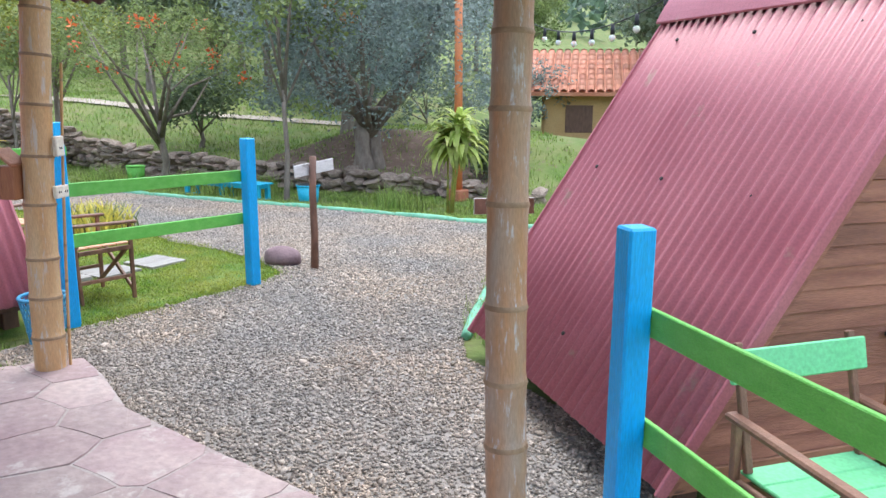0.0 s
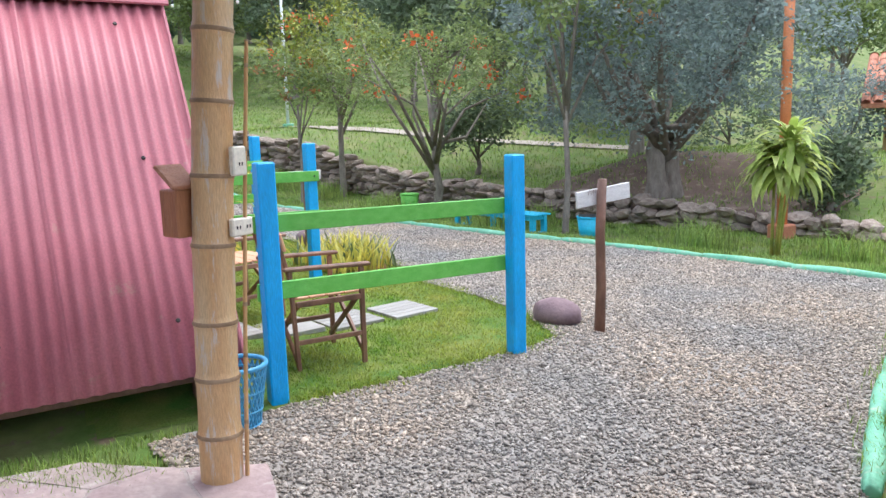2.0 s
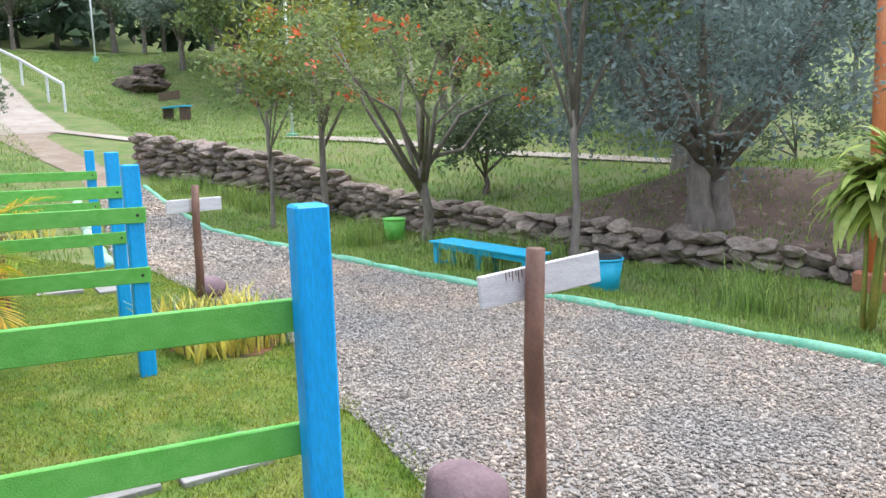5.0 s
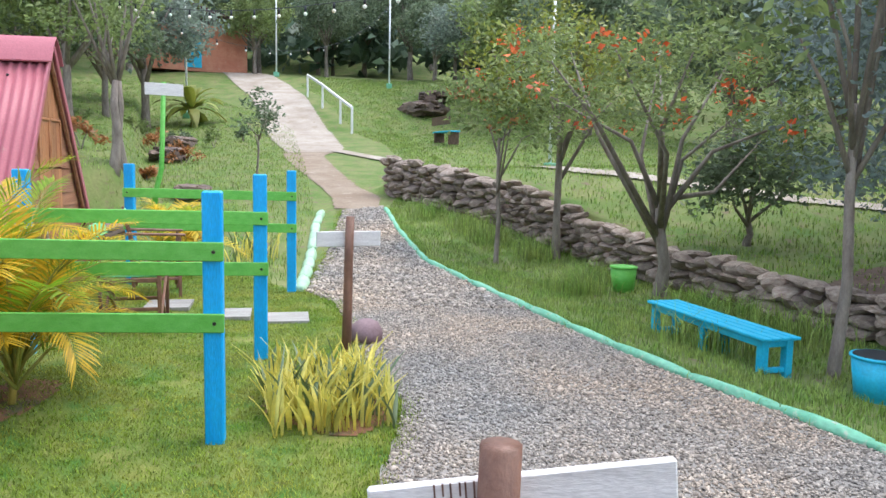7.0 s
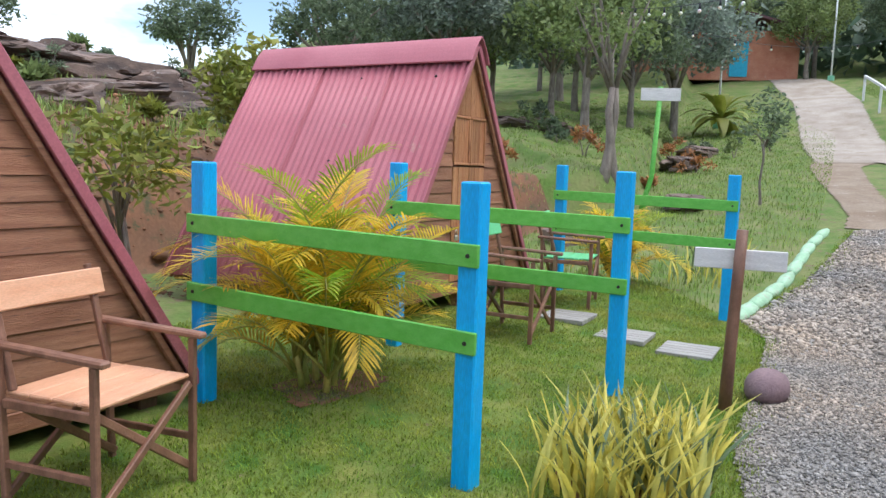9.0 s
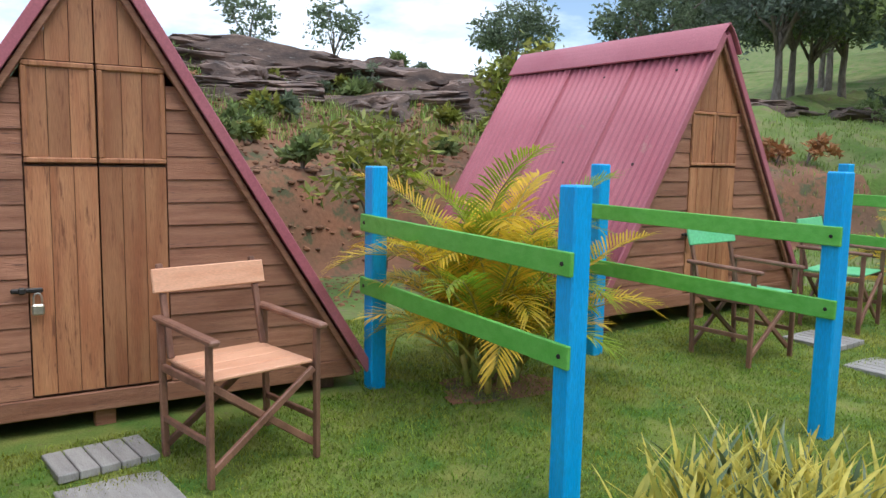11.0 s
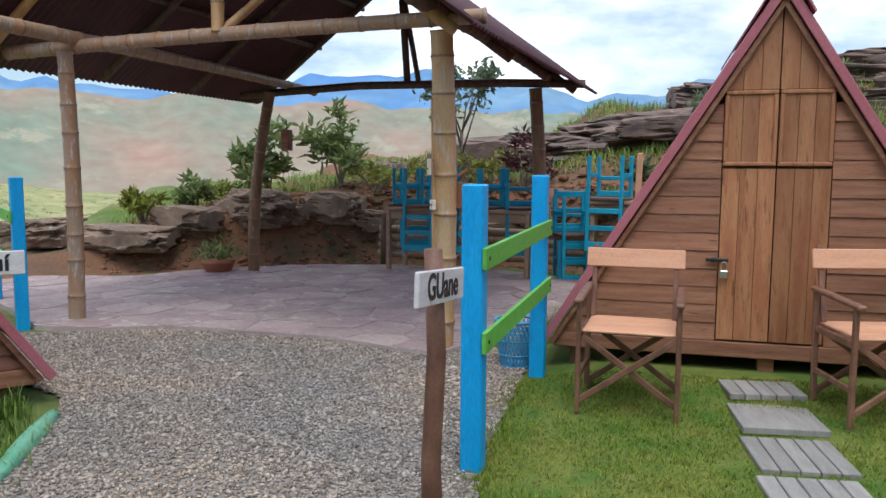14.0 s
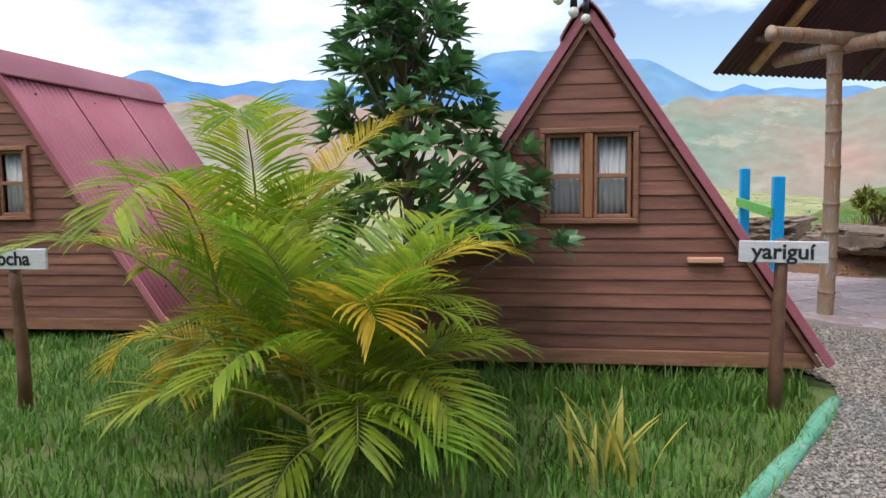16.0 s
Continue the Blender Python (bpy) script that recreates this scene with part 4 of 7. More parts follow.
def table(m, w, d, label):
    t = thing("table", m, label, "table", "wooden tables")
    part("tabletop", boxed(w, d, 0.035, pose(0, 0, 0.735)), M_WOODTABLE, t)
    for sx in (-1, 1):
        part("apron", boxed(0.02, d - 0.1, 0.1, pose(sx * (w / 2 - 0.05), 0, 0.665)), M_WOODTABLE, t)
        for sy in (-1, 1):
            part("leg", boxed(0.06, 0.06, 0.72, pose(sx * (w / 2 - 0.05), sy * (d / 2 - 0.05), 0.36), 0.008), M_WOODTABLE, t)
    for sy in (-1, 1):
        part("apron", boxed(w - 0.1, 0.02, 0.1, pose(0, sy * (d / 2 - 0.05), 0.665)), M_WOODTABLE, t)
    return t


M_WOODTABLE = material("pale_table_wood", (0.3, 0.2, 0.13), (0.4, 0.28, 0.19), 5, 0.6, 0.2, 60, stretch=(1, 5, 5))
TOP = 0.045 + 0.7525 * 1.12
for x, y, rz, w, label in ((-3.85, 4.62, -4, 0.82, "pale wooden dining table with chairs upturned on it"), (-2.62, 4.48, -4, 0.85, "pale wooden dining table under upturned chairs"), (-1.15, 4.35, 5, 0.75, "pale wooden table on the earth beside the pavilion")):
    table(pose(x, y, 0.045 + (0.15 if x > -2 else 0), 0, 0, rz) @ Matrix.Diagonal((1, 1, 1.12, 1)), w, 0.58, label)
for x, y, rz in ((-3.74, 4.5, 176), (-4.06, 4.8, 10), (-2.95, 4.42, 150), (-2.42, 4.5, 200), (-1.28, 4.22, 172)):
    blue_chair(pose(x, y, TOP + 0.002 + (0.15 if x > -2 else 0), 180, 0, rz + 180) @ Matrix.Diagonal((1.15, 1.15, 1.18, 1)), "teal blue ladder-back chair upturned on a table")
blue_chair(pose(-1.78, 4.62, 0.565, 0, 0, 20) @ Matrix.Diagonal((1.15, 1.15, 1.18, 1)), "teal blue ladder-back chair beside a bamboo post")
blue_chair(pose(-1.78, 4.6, 0.569, 180, 0, 30) @ Matrix.Diagonal((1.1, 1.1, 1.15, 1)), "teal blue ladder-back chair upturned on another chair")
tagged(part("post_stick", boxed(0.07, 0.05, 1.5, pose(-1.0, 4.55, 0.85, 3, 2, 0)), M_PEACH), "pale sawn wooden stake beside upturned chair", "stake")
tw = thing("towel", pose(-3.25, 4.3, 0.8), "pink beige cloth hung over a chair", "towel")
tv = [(0.28 * i / 10, 0.03 * math.sin(i * 1.1) + 0.02 * j, 0.38 - 0.07 * j + 0.02 * math.sin(i * 0.7)) for j in range(6) for i in range(11)]
tf = [(j * 11 + i, j * 11 + i + 1, j * 11 + i + 12, j * 11 + i + 11) for j in range(5) for i in range(10)]
raw("cloth", tv, tf, M_TOWEL, tw, smooth=True).modifiers.new("thickness", "SOLIDIFY").thickness = 0.006
logs = thing("log_edging", pose(-3.6, 5.1, 0.1), "stacked bamboo log edging against the bank", "edging")
for i in range(4):
    part("log", bamboo((-1.1, 0.02 * i, 0.08 + 0.115 * i), (1.9, -0.1 + 0.02 * i, 0.08 + 0.115 * i), 0.056, 60 + i), M_BAMBOOGREY, logs, smooth=True)
part("stake", tubed([(-0.95, -0.1, -0.1), (-0.95, -0.08, 0.66)], 0.075), M_POLE, logs, smooth=True)

# socket plates, conduit and stick on the near bamboo post
for x, y, z, w, h in ((-1.93, 0.30, 1.41, 0.075, 0.12), (-1.905, 0.30, 1.135, 0.115, 0.075)):
    b = thing("wall_socket", pose(x - 0.06, y + 0.02, z, 0, 0, -58), "ivory plastic socket plate on a bamboo post", "socket", "sockets")
    part("plate", boxed(w, 0.03, h, pose(0, -0.03, 0), 0.006), M_PLATE, b)
    for dx in ((0,) if h > w else (-0.028, 0.028)):
        for k in (-0.008, 0.008):
            part("slot", boxed(0.004, 0.004, 0.014, pose(dx + k, -0.0465, -0.012 if h > w else 0), 0), M_INK, b)
st = tagged(part("bamboo_stick", bamboo((-2.02, 0.36, 0.03), (-1.97, 0.225, 1.9), 0.009, 71, 8, 0.01), M_BAMBOO, smooth=True), "thin golden bamboo stick leaning on the post", "stick")
nb = thing("wooden_box", pose(-1.87, 0.53, 1.25, 0, 0, 25), "small pitched wooden box on a bamboo post", "box")
part("box_body", boxed(0.12, 0.1, 0.2, pose(0, 0, -0.05)), M_BOARD_UP, nb)
part("box_roof", boxed(0.16, 0.13, 0.02, pose(0, 0, 0.1, 0, -35, 0)), M_BOARD, nb)
# Stands for the bird feeder, a hanging wooden box without any lamp.
fd = thing("hanging_box", pose(-5.22, 3.5, 1.75), "small brown wooden bird feeder hung from a post", "lantern")
part("lantern_body", boxed(0.11, 0.11, 0.26, pose(0, 0, 0), 0.01), M_BOARD, fd)
part("hook", tubed([(0, 0, 0.12), (0.0, 0, 0.24), (-0.1, 0, 0.3)], 0.006, 6), M_IRON, fd)


def bucket(m, r0, r1, h, mat, label, category, lid=None, mesh=False):
    b = thing("bucket" if not mesh else "waste_basket", m, label, category)
    bm = bmesh.new()
    n = 28
    if mesh:
        for k in range(n):
            for s in (-1, 1):
                pts = [(((r0 + (r1 - r0) * q) * math.cos(2 * math.pi * k / n + s * q * 0.8)), ((r0 + (r1 - r0) * q) * math.sin(2 * math.pi * k / n + s * q * 0.8)), 0.03 + (h - 0.05) * q) for q in (0, 0.25, 0.5, 0.75, 1)]
                part("strand", tube(bmesh.new(), pts, 0.0055, 4, False), mat, b, smooth=True)
        for z in (0.02, h * 0.3, h * 0.6, h * 0.85):
            q = z / h
            part("hoop", tube(bmesh.new(), [((r0 + (r1 - r0) * q) * math.cos(2 * math.pi * j / n), (r0 + (r1 - r0) * q) * math.sin(2 * math.pi * j / n), z) for j in range(n + 1)], 0.006, 6, False), mat, b, smooth=True)
        part("bottom", tubed([(0, 0, 0.0), (0, 0, 0.03)], [r0, r0], n), mat, b)
    else:
        prof = [(0.0, 0.0), (r0, 0.0), (r1, h), (r1 - 0.012, h), (r0 - 0.012, 0.02), (0.0, 0.02)]
        rings = [[bm.verts.new((max(r, 1e-4) * math.cos(2 * math.pi * j / n), max(r, 1e-4) * math.sin(2 * math.pi * j / n), z)) for j in range(n)] for r, z in prof]
        for a, c in zip(rings, rings[1:]):
            for j in range(n):
                bm.faces.new((a[j], a[(j + 1) % n], c[(j + 1) % n], c[j]))
        part("bucket_body", bm, mat, b, smooth=True)
    part("rim", tube(bmesh.new(), [(r1 * math.cos(2 * math.pi * j / n), r1 * math.sin(2 * math.pi * j / n), h) for j in range(n + 1)], 0.013, 8, False), mat, b, smooth=True)
    if lid:
        part("lid", tubed([(0, 0, h - 0.01), (0, 0, h + 0.015)], [r1 - 0.005, r1 - 0.015], n), lid, b, "dark lid")
        part("handle", tubed([(0.03, -r1 - 0.01, h - 0.12), (0.035, -r1 - 0.012, h - 0.17), (0.07, -r1 + 0.005, h - 0.18), (0.1, -r1 + 0.02, h - 0.12)], 0.007, 6), M_INK, b)
    return b


bucket(on(-1.33, 0.24), 0.105, 0.15, 0.34, M_BASKET, "blue plastic lattice waste basket beside a post", "basket", mesh=True)
bucket(on(3.58, -5.85, 0, -0.03), 0.15, 0.195, 0.37, M_SKYBLUE, "blue plastic bucket with dark lid on grass", "bucket", lid=M_INK)
bucket(on(8.3, -5.13), 0.15, 0.18, 0.34, M_GREEN, "green plastic bucket at the stone wall", "bucket", lid=M_GREEN)

bench = thing("bench", pose(4.87, -5.08, ground_at(4.87, -5.1) - 0.03, 0, 0, 14) @ Matrix.Diagonal((0.95, 0.85, 0.86, 1)), "low blue slatted wooden bench on grass", "bench")
for i in range(4):
    part("slat", boxed(1.9, 0.095, 0.03, pose(0, -0.17 + 0.112 * i, 0.42)), M_SKYBLUE, bench)
for sx in (-1, 0, 1):
    for sy in (-1, 1):
        part("leg", boxed(0.08, 0.08, 0.44, pose(sx * 0.86, sy * 0.14, 0.18)), M_SKYBLUE, bench)
    part("brace", boxed(0.05, 0.36, 0.07, pose(sx * 0.86, 0, 0.365)), M_SKYBLUE, bench)
for sx in (-1, 1):
    part("foot_rail", boxed(0.05, 0.3, 0.05, pose(sx * 0.86, 0, 0.1)), M_SKYBLUE, bench)
for sy in (-1, 1):
    part("side_rail", boxed(1.66, 0.03, 0.07, pose(0, sy * 0.15, 0.36)), M_SKYBLUE, bench)


# ---- signs ----
def lettering(text, size, m, parent):
    cu = bpy.data.curves.new("lettering", "FONT")
    cu.body, cu.size, cu.align_x, cu.align_y, cu.extrude, cu.offset = text, size, "CENTER", "CENTER", 0.001, 0.0025
    tmp = bpy.data.objects.new("tmp", cu)
    me = bpy.data.meshes.new_from_object(tmp)
    bpy.data.objects.remove(tmp)
    return link("lettering", me, M_INK, parent, "black hand-painted letters", m)


def sign(x, y, face, top, text, w, h, zc, lean, label, tilt=0.0, size=0.13, mats=(M_CHAIRWOOD, M_WHITE), shift=0.0, r=0.035, bare_back=False):
    """A rough post with a white board; face: the way the lettered side looks, in degrees."""
    z0 = ground_at(x, y)
    s = thing("sign_post", pose(x, y, z0, 0, 0, face + 90), label, "sign", "cabin signs")
    part("post", tubed([(0, 0, -0.1), (lean * 0.3, 0.01, 0.35), (lean * 0.7, -0.012, 0.75), (lean, 0, top - z0)], [r * 1.2, r * 1.05, r, r * 0.95], 12), mats[0], s, smooth=True)
    b = part("board", boxed(w, 0.018, h, pose(lean + shift, -0.045, zc - z0, 0, tilt, 0), 0.004), mats[1], s)
    if bare_back:
        part("backing", boxed(w - 0.006, 0.004, h - 0.006, pose(lean + shift, -0.0345, zc - z0, 0, tilt, 0), 0), M_CHAIRWOOD, s, "bare brown wood back of the board")
    if text:
        lettering(text, size, pose(lean + shift, -0.0555, zc - z0, 0, tilt, 0) @ pose(0, 0, 0, 90, 0, 0), b).parent = s
    return s


guane_sign_z = 1.0 - ground_at(-0.91, -2.44)
guane_sign = sign(-0.91, -2.44, 3, 1.12, "GUane", 0.5, 0.115, 1.0, -0.02, "white board lettered GUane on a brown post", tilt=5.0, size=0.12, shift=-0.05)
for dx, L_ in ((0.085, 0.03), (0.098, 0.045), (0.108, 0.022), (0.122, 0.036), (0.135, 0.02), (0.148, 0.03)):
    part("drip_stain", boxed(0.003, 0.002, L_, pose(-0.07 + dx, -0.0355, guane_sign_z + 0.055 - L_ / 2 - 0.087 * (dx - 0.0), 0, 5, 0), 0), M_DARKWOOD, guane_sign)
sign(3.95, -1.75, 20, 1.13, "", 0.52, 0.12, 0.95, -0.03, "blank-backed white board on a brown post", shift=0.0)
sign(-3.45, -2.24, -40, 0.99, "yariguí", 0.45, 0.12, 0.92, 0.02, "white board lettered yariguí on a brown post", size=0.12, bare_back=True)
sign(-5.17, -6.2, -30, 1.0, "  bcha", 0.47, 0.12, 0.92, 0.0, "white board lettered bcha on a brown post", size=0.11)
sign(13.6, 3.1, -150, 3.1, "", 0.75, 0.24, 2.95, 0.25, "white board on a leaning green post", mats=(M_GREEN, M_WHITE), r=0.05)
ledge = part("wooden_ledge", boxed(0.22, 0.05, 0.035, pose(0.73, -0.03, 0.81)), M_PEACH, yarigui, "pale wooden strip nailed to the boards")


# ---- kerbs and stones ----
def kerb(line, mat, w, h, name, label):
    """A kerb of painted, sagging lengths laid end to end."""
    rnd = random.Random(len(line))
    k = thing(name, pose(line[0][0], line[0][1], 0), label, "kerb", kind="structure")
    pts = []
    for (ax, ay), (bx, by) in zip(line, line[1:]):
        n = max(1, int(math.hypot(bx - ax, by - ay) / 0.62))
        pts += [(ax + (bx - ax) * i / n, ay + (by - ay) * i / n) for i in range(n)]
    pts.append(line[-1])
    for (ax, ay), (bx, by) in zip(pts, pts[1:]):
        L = math.hypot(bx - ax, by - ay)
        bm = lump(rnd.random() * 50, L * 1.3, w, h * rnd.uniform(0.9, 1.15), 0.13, 3, 1.4)
        for v in bm.verts:
            v.co.x = max(-L / 2 * 1.02, min(L / 2 * 1.02, v.co.x * 1.12))
        mx, my = (ax + bx) / 2, (ay + by) / 2
        part("kerb_length", bm, mat, k, m=pose(mx - line[0][0], my - line[0][1], ground_at(mx, my) + 0.02, 0, -math.degrees(math.atan2(ground_at(bx, by) - ground_at(ax, ay), L)), math.degrees(math.atan2(by - ay, bx - ax))), smooth=True)


kerb(SOUTH_KERB, M_KERB, 0.1, 0.1, "kerb", "mint green painted kerb along the gravel path")
kerb([(6.7, -0.95), (8.3, -0.8), (10, -0.62), (11.9, -0.42), (13.2, -0.35)], M_KERBPALE, 0.17, 0.14, "kerb_north", "pale green painted kerb along the lawn")
tagged(part("boulder", lump(3, 0.42, 0.3, 0.24, 0.1, 3), M_PURPLE, m=on(-0.5, -2.36, 20, 0.075), smooth=True), "smooth purple grey stone at a sign post", "stone", "purple stones")
tagged(part("boulder", lump(5, 0.4, 0.28, 0.24, 0.1, 3), M_PURPLE, m=on(4.35, -1.88, 10, 0.08), smooth=True), "smooth purple grey stone beside the gravel", "stone", "purple stones")

stone_wall = thing("wall_south", pose(0, 0, 0), "low dry stone wall of stacked brown rocks", "wall", kind="structure")
rnd = random.Random(8)
stone_meshes = []
for i in range(14):
    bm = lump(i * 1.7 + 0.5, 1, 1, 1, 0.42, 2, 1.25, 0.09)
    me = bpy.data.meshes.new("stone")
    bm.to_mesh(me)
    bm.free()
    me.materials.append(M_WALLSTONE)
    stone_meshes.append(me)
count = 0
for i in range(len(WALL) - 3):
    (ax, ay), (bx, by) = WALL[i], WALL[i + 1]
    L = math.hypot(bx - ax, by - ay)
    ang = math.degrees(math.atan2(by - ay, bx - ax))
    q = 0.0
    while q < L:
        f = q / L
        x, y = ax + (bx - ax) * f, ay + (by - ay) * f
        hh = WALL_H[i] * (1 - f) + WALL_H[i + 1] * f
        z = ground_at(x + 0.2 * math.sin(radians(ang)), y + 0.25)
        wst = rnd.uniform(0.17, 0.36)
        zz = 0.0
        while zz < hh:
            hs = rnd.uniform(0.08, 0.19)
            ob = link("stone", rnd.choice(stone_meshes), None, stone_wall)
            ob.matrix_basis = pose(x + rnd.uniform(-0.05, 0.05), y + rnd.uniform(-0.06, 0.06), z + zz + hs / 2, rnd.uniform(-16, 16), rnd.uniform(-16, 16), ang + rnd.uniform(-30, 30)) @ Matrix.Diagonal((wst * rnd.uniform(1.0, 1.4), rnd.uniform(0.32, 0.5), hs * 1.25, 1))
            zz += hs * 0.92
            count += 1
        q += wst * 0.92


# ---- flagstones ----
def clip(poly, px, py, nx_, ny_):
    """The part of a polygon on the side of a line away from (nx_, ny_)."""
    out = []
    for (ax, ay), (bx, by) in zip(poly, poly[1:] + poly[:1]):
        da, db = (ax - px) * nx_ + (ay - py) * ny_, (bx - px) * nx_ + (by - py) * ny_
        if da <= 0:
            out.append((ax, ay))
        if da * db < 0:
            t_ = da / (da - db)
            out.append((ax + (bx - ax) * t_, ay + (by - ay) * t_))
    return out


rnd = random.Random(4)
seeds = []
tries = 0
while len(seeds) < 130 and tries < 9000:
    tries += 1
    x, y, gap_ = rnd.uniform(-8, -1.3), rnd.uniform(-0.1, 5), rnd.uniform(0.3, 0.8)
    if inside(SLAB, np.array([x]), np.array([y]))[0] and all((x - a) ** 2 + (y - b) ** 2 > gap_ ** 2 for a, b in seeds):
        seeds.append((x, y))
for x, y in seeds:
    cell = [(x - 0.7, y - 0.7), (x + 0.7, y - 0.7), (x + 0.7, y + 0.7), (x - 0.7, y + 0.7)]
    for a, b in seeds:
        d = math.hypot(a - x, b - y)
        if 0 < d < 1.6:
            cell = clip(cell, x + (a - x) / 2 - (a - x) / d * 0.004, y + (b - y) / 2 - (b - y) / d * 0.004, (a - x) / d, (b - y) / d)
    if len(cell) < 3:
        continue
    wavy = []
    for (px, py), (qx, qy) in zip(cell, cell[1:] + cell[:1]):
        k_ = max(1, int(math.hypot(qx - px, qy - py) / 0.11))
        for i in range(k_):
            ux, uy = px + (qx - px) * i / k_, py + (qy - py) * i / k_
            g_ = 0.035 * noise.noise(Vector((ux * 3.1, uy * 3.1, 2))) + 0.012 * noise.noise(Vector((ux * 11, uy * 11, 5)))
            e_ = 0.035 * noise.noise(Vector((ux * 3.1, uy * 3.1, 7)))
            c_ = rnd.uniform(0.985, 1.0)
            wavy.append((x + (ux + g_ - x) * c_, y + (uy + e_ - y) * c_))
    cell = wavy
    ok = inside(SLAB, np.array([p[0] for p in cell]), np.array([p[1] for p in cell]))
    for i_, k in enumerate(ok):
        if not k:
            lo_q, hi_q = 0.0, 1.0
            for _ in range(9):
                q = (lo_q + hi_q) / 2
                if inside(SLAB, np.array([x + (cell[i_][0] - x) * q]), np.array([y + (cell[i_][1] - y) * q]))[0]:
                    lo_q = q
                else:
                    hi_q = q
            cell[i_] = (x + (cell[i_][0] - x) * lo_q, y + (cell[i_][1] - y) * lo_q)
    bm = bmesh.new()
    lo_ = [bm.verts.new((px - x, py - y, -0.02)) for px, py in cell]
    rise_ = rnd.uniform(0.004, 0.011)
    up = [bm.verts.new(((px - x) * 0.985, (py - y) * 0.985, rise_ + rnd.uniform(-0.002, 0.002))) for px, py in cell]
    bm.faces.new(up)
    for i in range(len(cell)):
        j = (i + 1) % len(cell)
        bm.faces.new((lo_[i], lo_[j], up[j], up[i]))
    part("flagstone", bm, M_FLAG, floor, m=pose(x, y, 0.045))

# ---- plants ----
def leaf_cloud(centres, size, rng, aspect=0.45, up=0.3, fold=0.15):
    """Pointed four-cornered leaves turned at random about given centres."""
    n = len(centres)
    d = rng.normal(size=(n, 3))
    d[:, 2] = d[:, 2] * 0.7 + up - 0.25
    d /= np.linalg.norm(d, axis=1)[:, None]
    s = np.cross(d, rng.normal(size=(n, 3)))
    s /= np.linalg.norm(s, axis=1)[:, None] + 1e-9
    nn = np.cross(d, s)
    L = size * rng.uniform(0.6, 1.3, (n, 1))
    v = np.stack([centres, centres + d * L * 0.5 + s * L * aspect / 2 + nn * L * fold * 0.4, centres + d * L - nn * L * fold, centres + d * L * 0.5 - s * L * aspect / 2 + nn * L * fold * 0.4], 1)
    f = np.arange(4 * n).reshape(n, 4)
    return v.reshape(-1, 3), f


def crown_points(rng, clumps, per, radius, clump_r, low=-0.7):
    """Centres of leaves gathered in clumps over an uneven ellipsoid."""
    c = rng.normal(size=(clumps * 3, 3))
    c /= np.linalg.norm(c, axis=1)[:, None]
    c = c[c[:, 2] > low][:clumps]
    c *= rng.uniform(0.45, 1.05, (len(c), 1)) * np.array(radius)
    o = rng.normal(size=(len(c) * per, 3))
    o *= rng.random((len(o), 1)) ** 0.45 / (np.linalg.norm(o, axis=1)[:, None] + 1e-9)
    p = np.repeat(c, per, 0) + o * clump_r * np.repeat(rng.uniform(0.9, 1.9, (len(c), 1)), per, 0) * (1, 1, 0.75)
    return c, p


def tree(name, m, h_trunk, radius, lift, mat, label, seed, clumps=45, per=60, leaf=0.12, r=0.09, limbs=7, lean=(0, 0), clump_r=0.3, aspect=0.45, group="trees", extra=None, stems=1, bark=None, low=-0.7):
    """A tapered trunk with limbs that reach into a crown of leaf clumps."""
    rng = np.random.default_rng(seed)
    rd = random.Random(seed)
    t = thing(name, m, label, "tree", group)
    top = Vector((lean[0], lean[1], h_trunk))
    for s in range(stems):
        off = Vector((rd.uniform(-0.2, 0.2), rd.uniform(-0.2, 0.2), 0)) * (stems > 1)
        part("trunk", tubed([off * 1.4 + Vector((0, 0, -0.3)), off + Vector((0, 0, 0.08)), off + top * 0.35 + Vector((rd.uniform(-0.06, 0.06), rd.uniform(-0.06, 0.06), 0)), off + top * 0.7, top + off * 0.5], [r * 1.7, r * 1.25, r, r * 0.9, r * 0.7], 10), bark or M_BARK, t, smooth=True)
    c, p = crown_points(rng, clumps, per, radius, clump_r, low)
    mid = top + Vector((0, 0, lift))
    order = list(range(len(c)))
    rd.shuffle(order)
    for i in order[:limbs]:
        e = mid + Vector(c[i]) * 0.85
        k = top.lerp(e, 0.5) + Vector((0, 0, -0.06 * radius[2]))
        part("limb", tubed([top * rd.uniform(0.55, 1.0), k + Vector((rd.uniform(-0.12, 0.12), rd.uniform(-0.12, 0.12), rd.uniform(-0.1, 0.1))) * radius[0], e], [r * 0.6, r * 0.36, r * 0.12], 7), bark or M_BARK, t, smooth=True)
    v, f = leaf_cloud(p + np.array(mid), leaf, rng, aspect)
    raw("crown", v, f, mat, t)
    if extra:
        emat, en, es = extra
        q = rng.integers(0, len(c), en)
        q2 = np.repeat(c[q] * 1.03, 14, 0) + rng.normal(size=(en * 14, 3)) * 0.07
        v, f = leaf_cloud(q2 + np.array(mid), es, rng, 0.6)
        raw("blossom", v, f, emat, t)
    return t


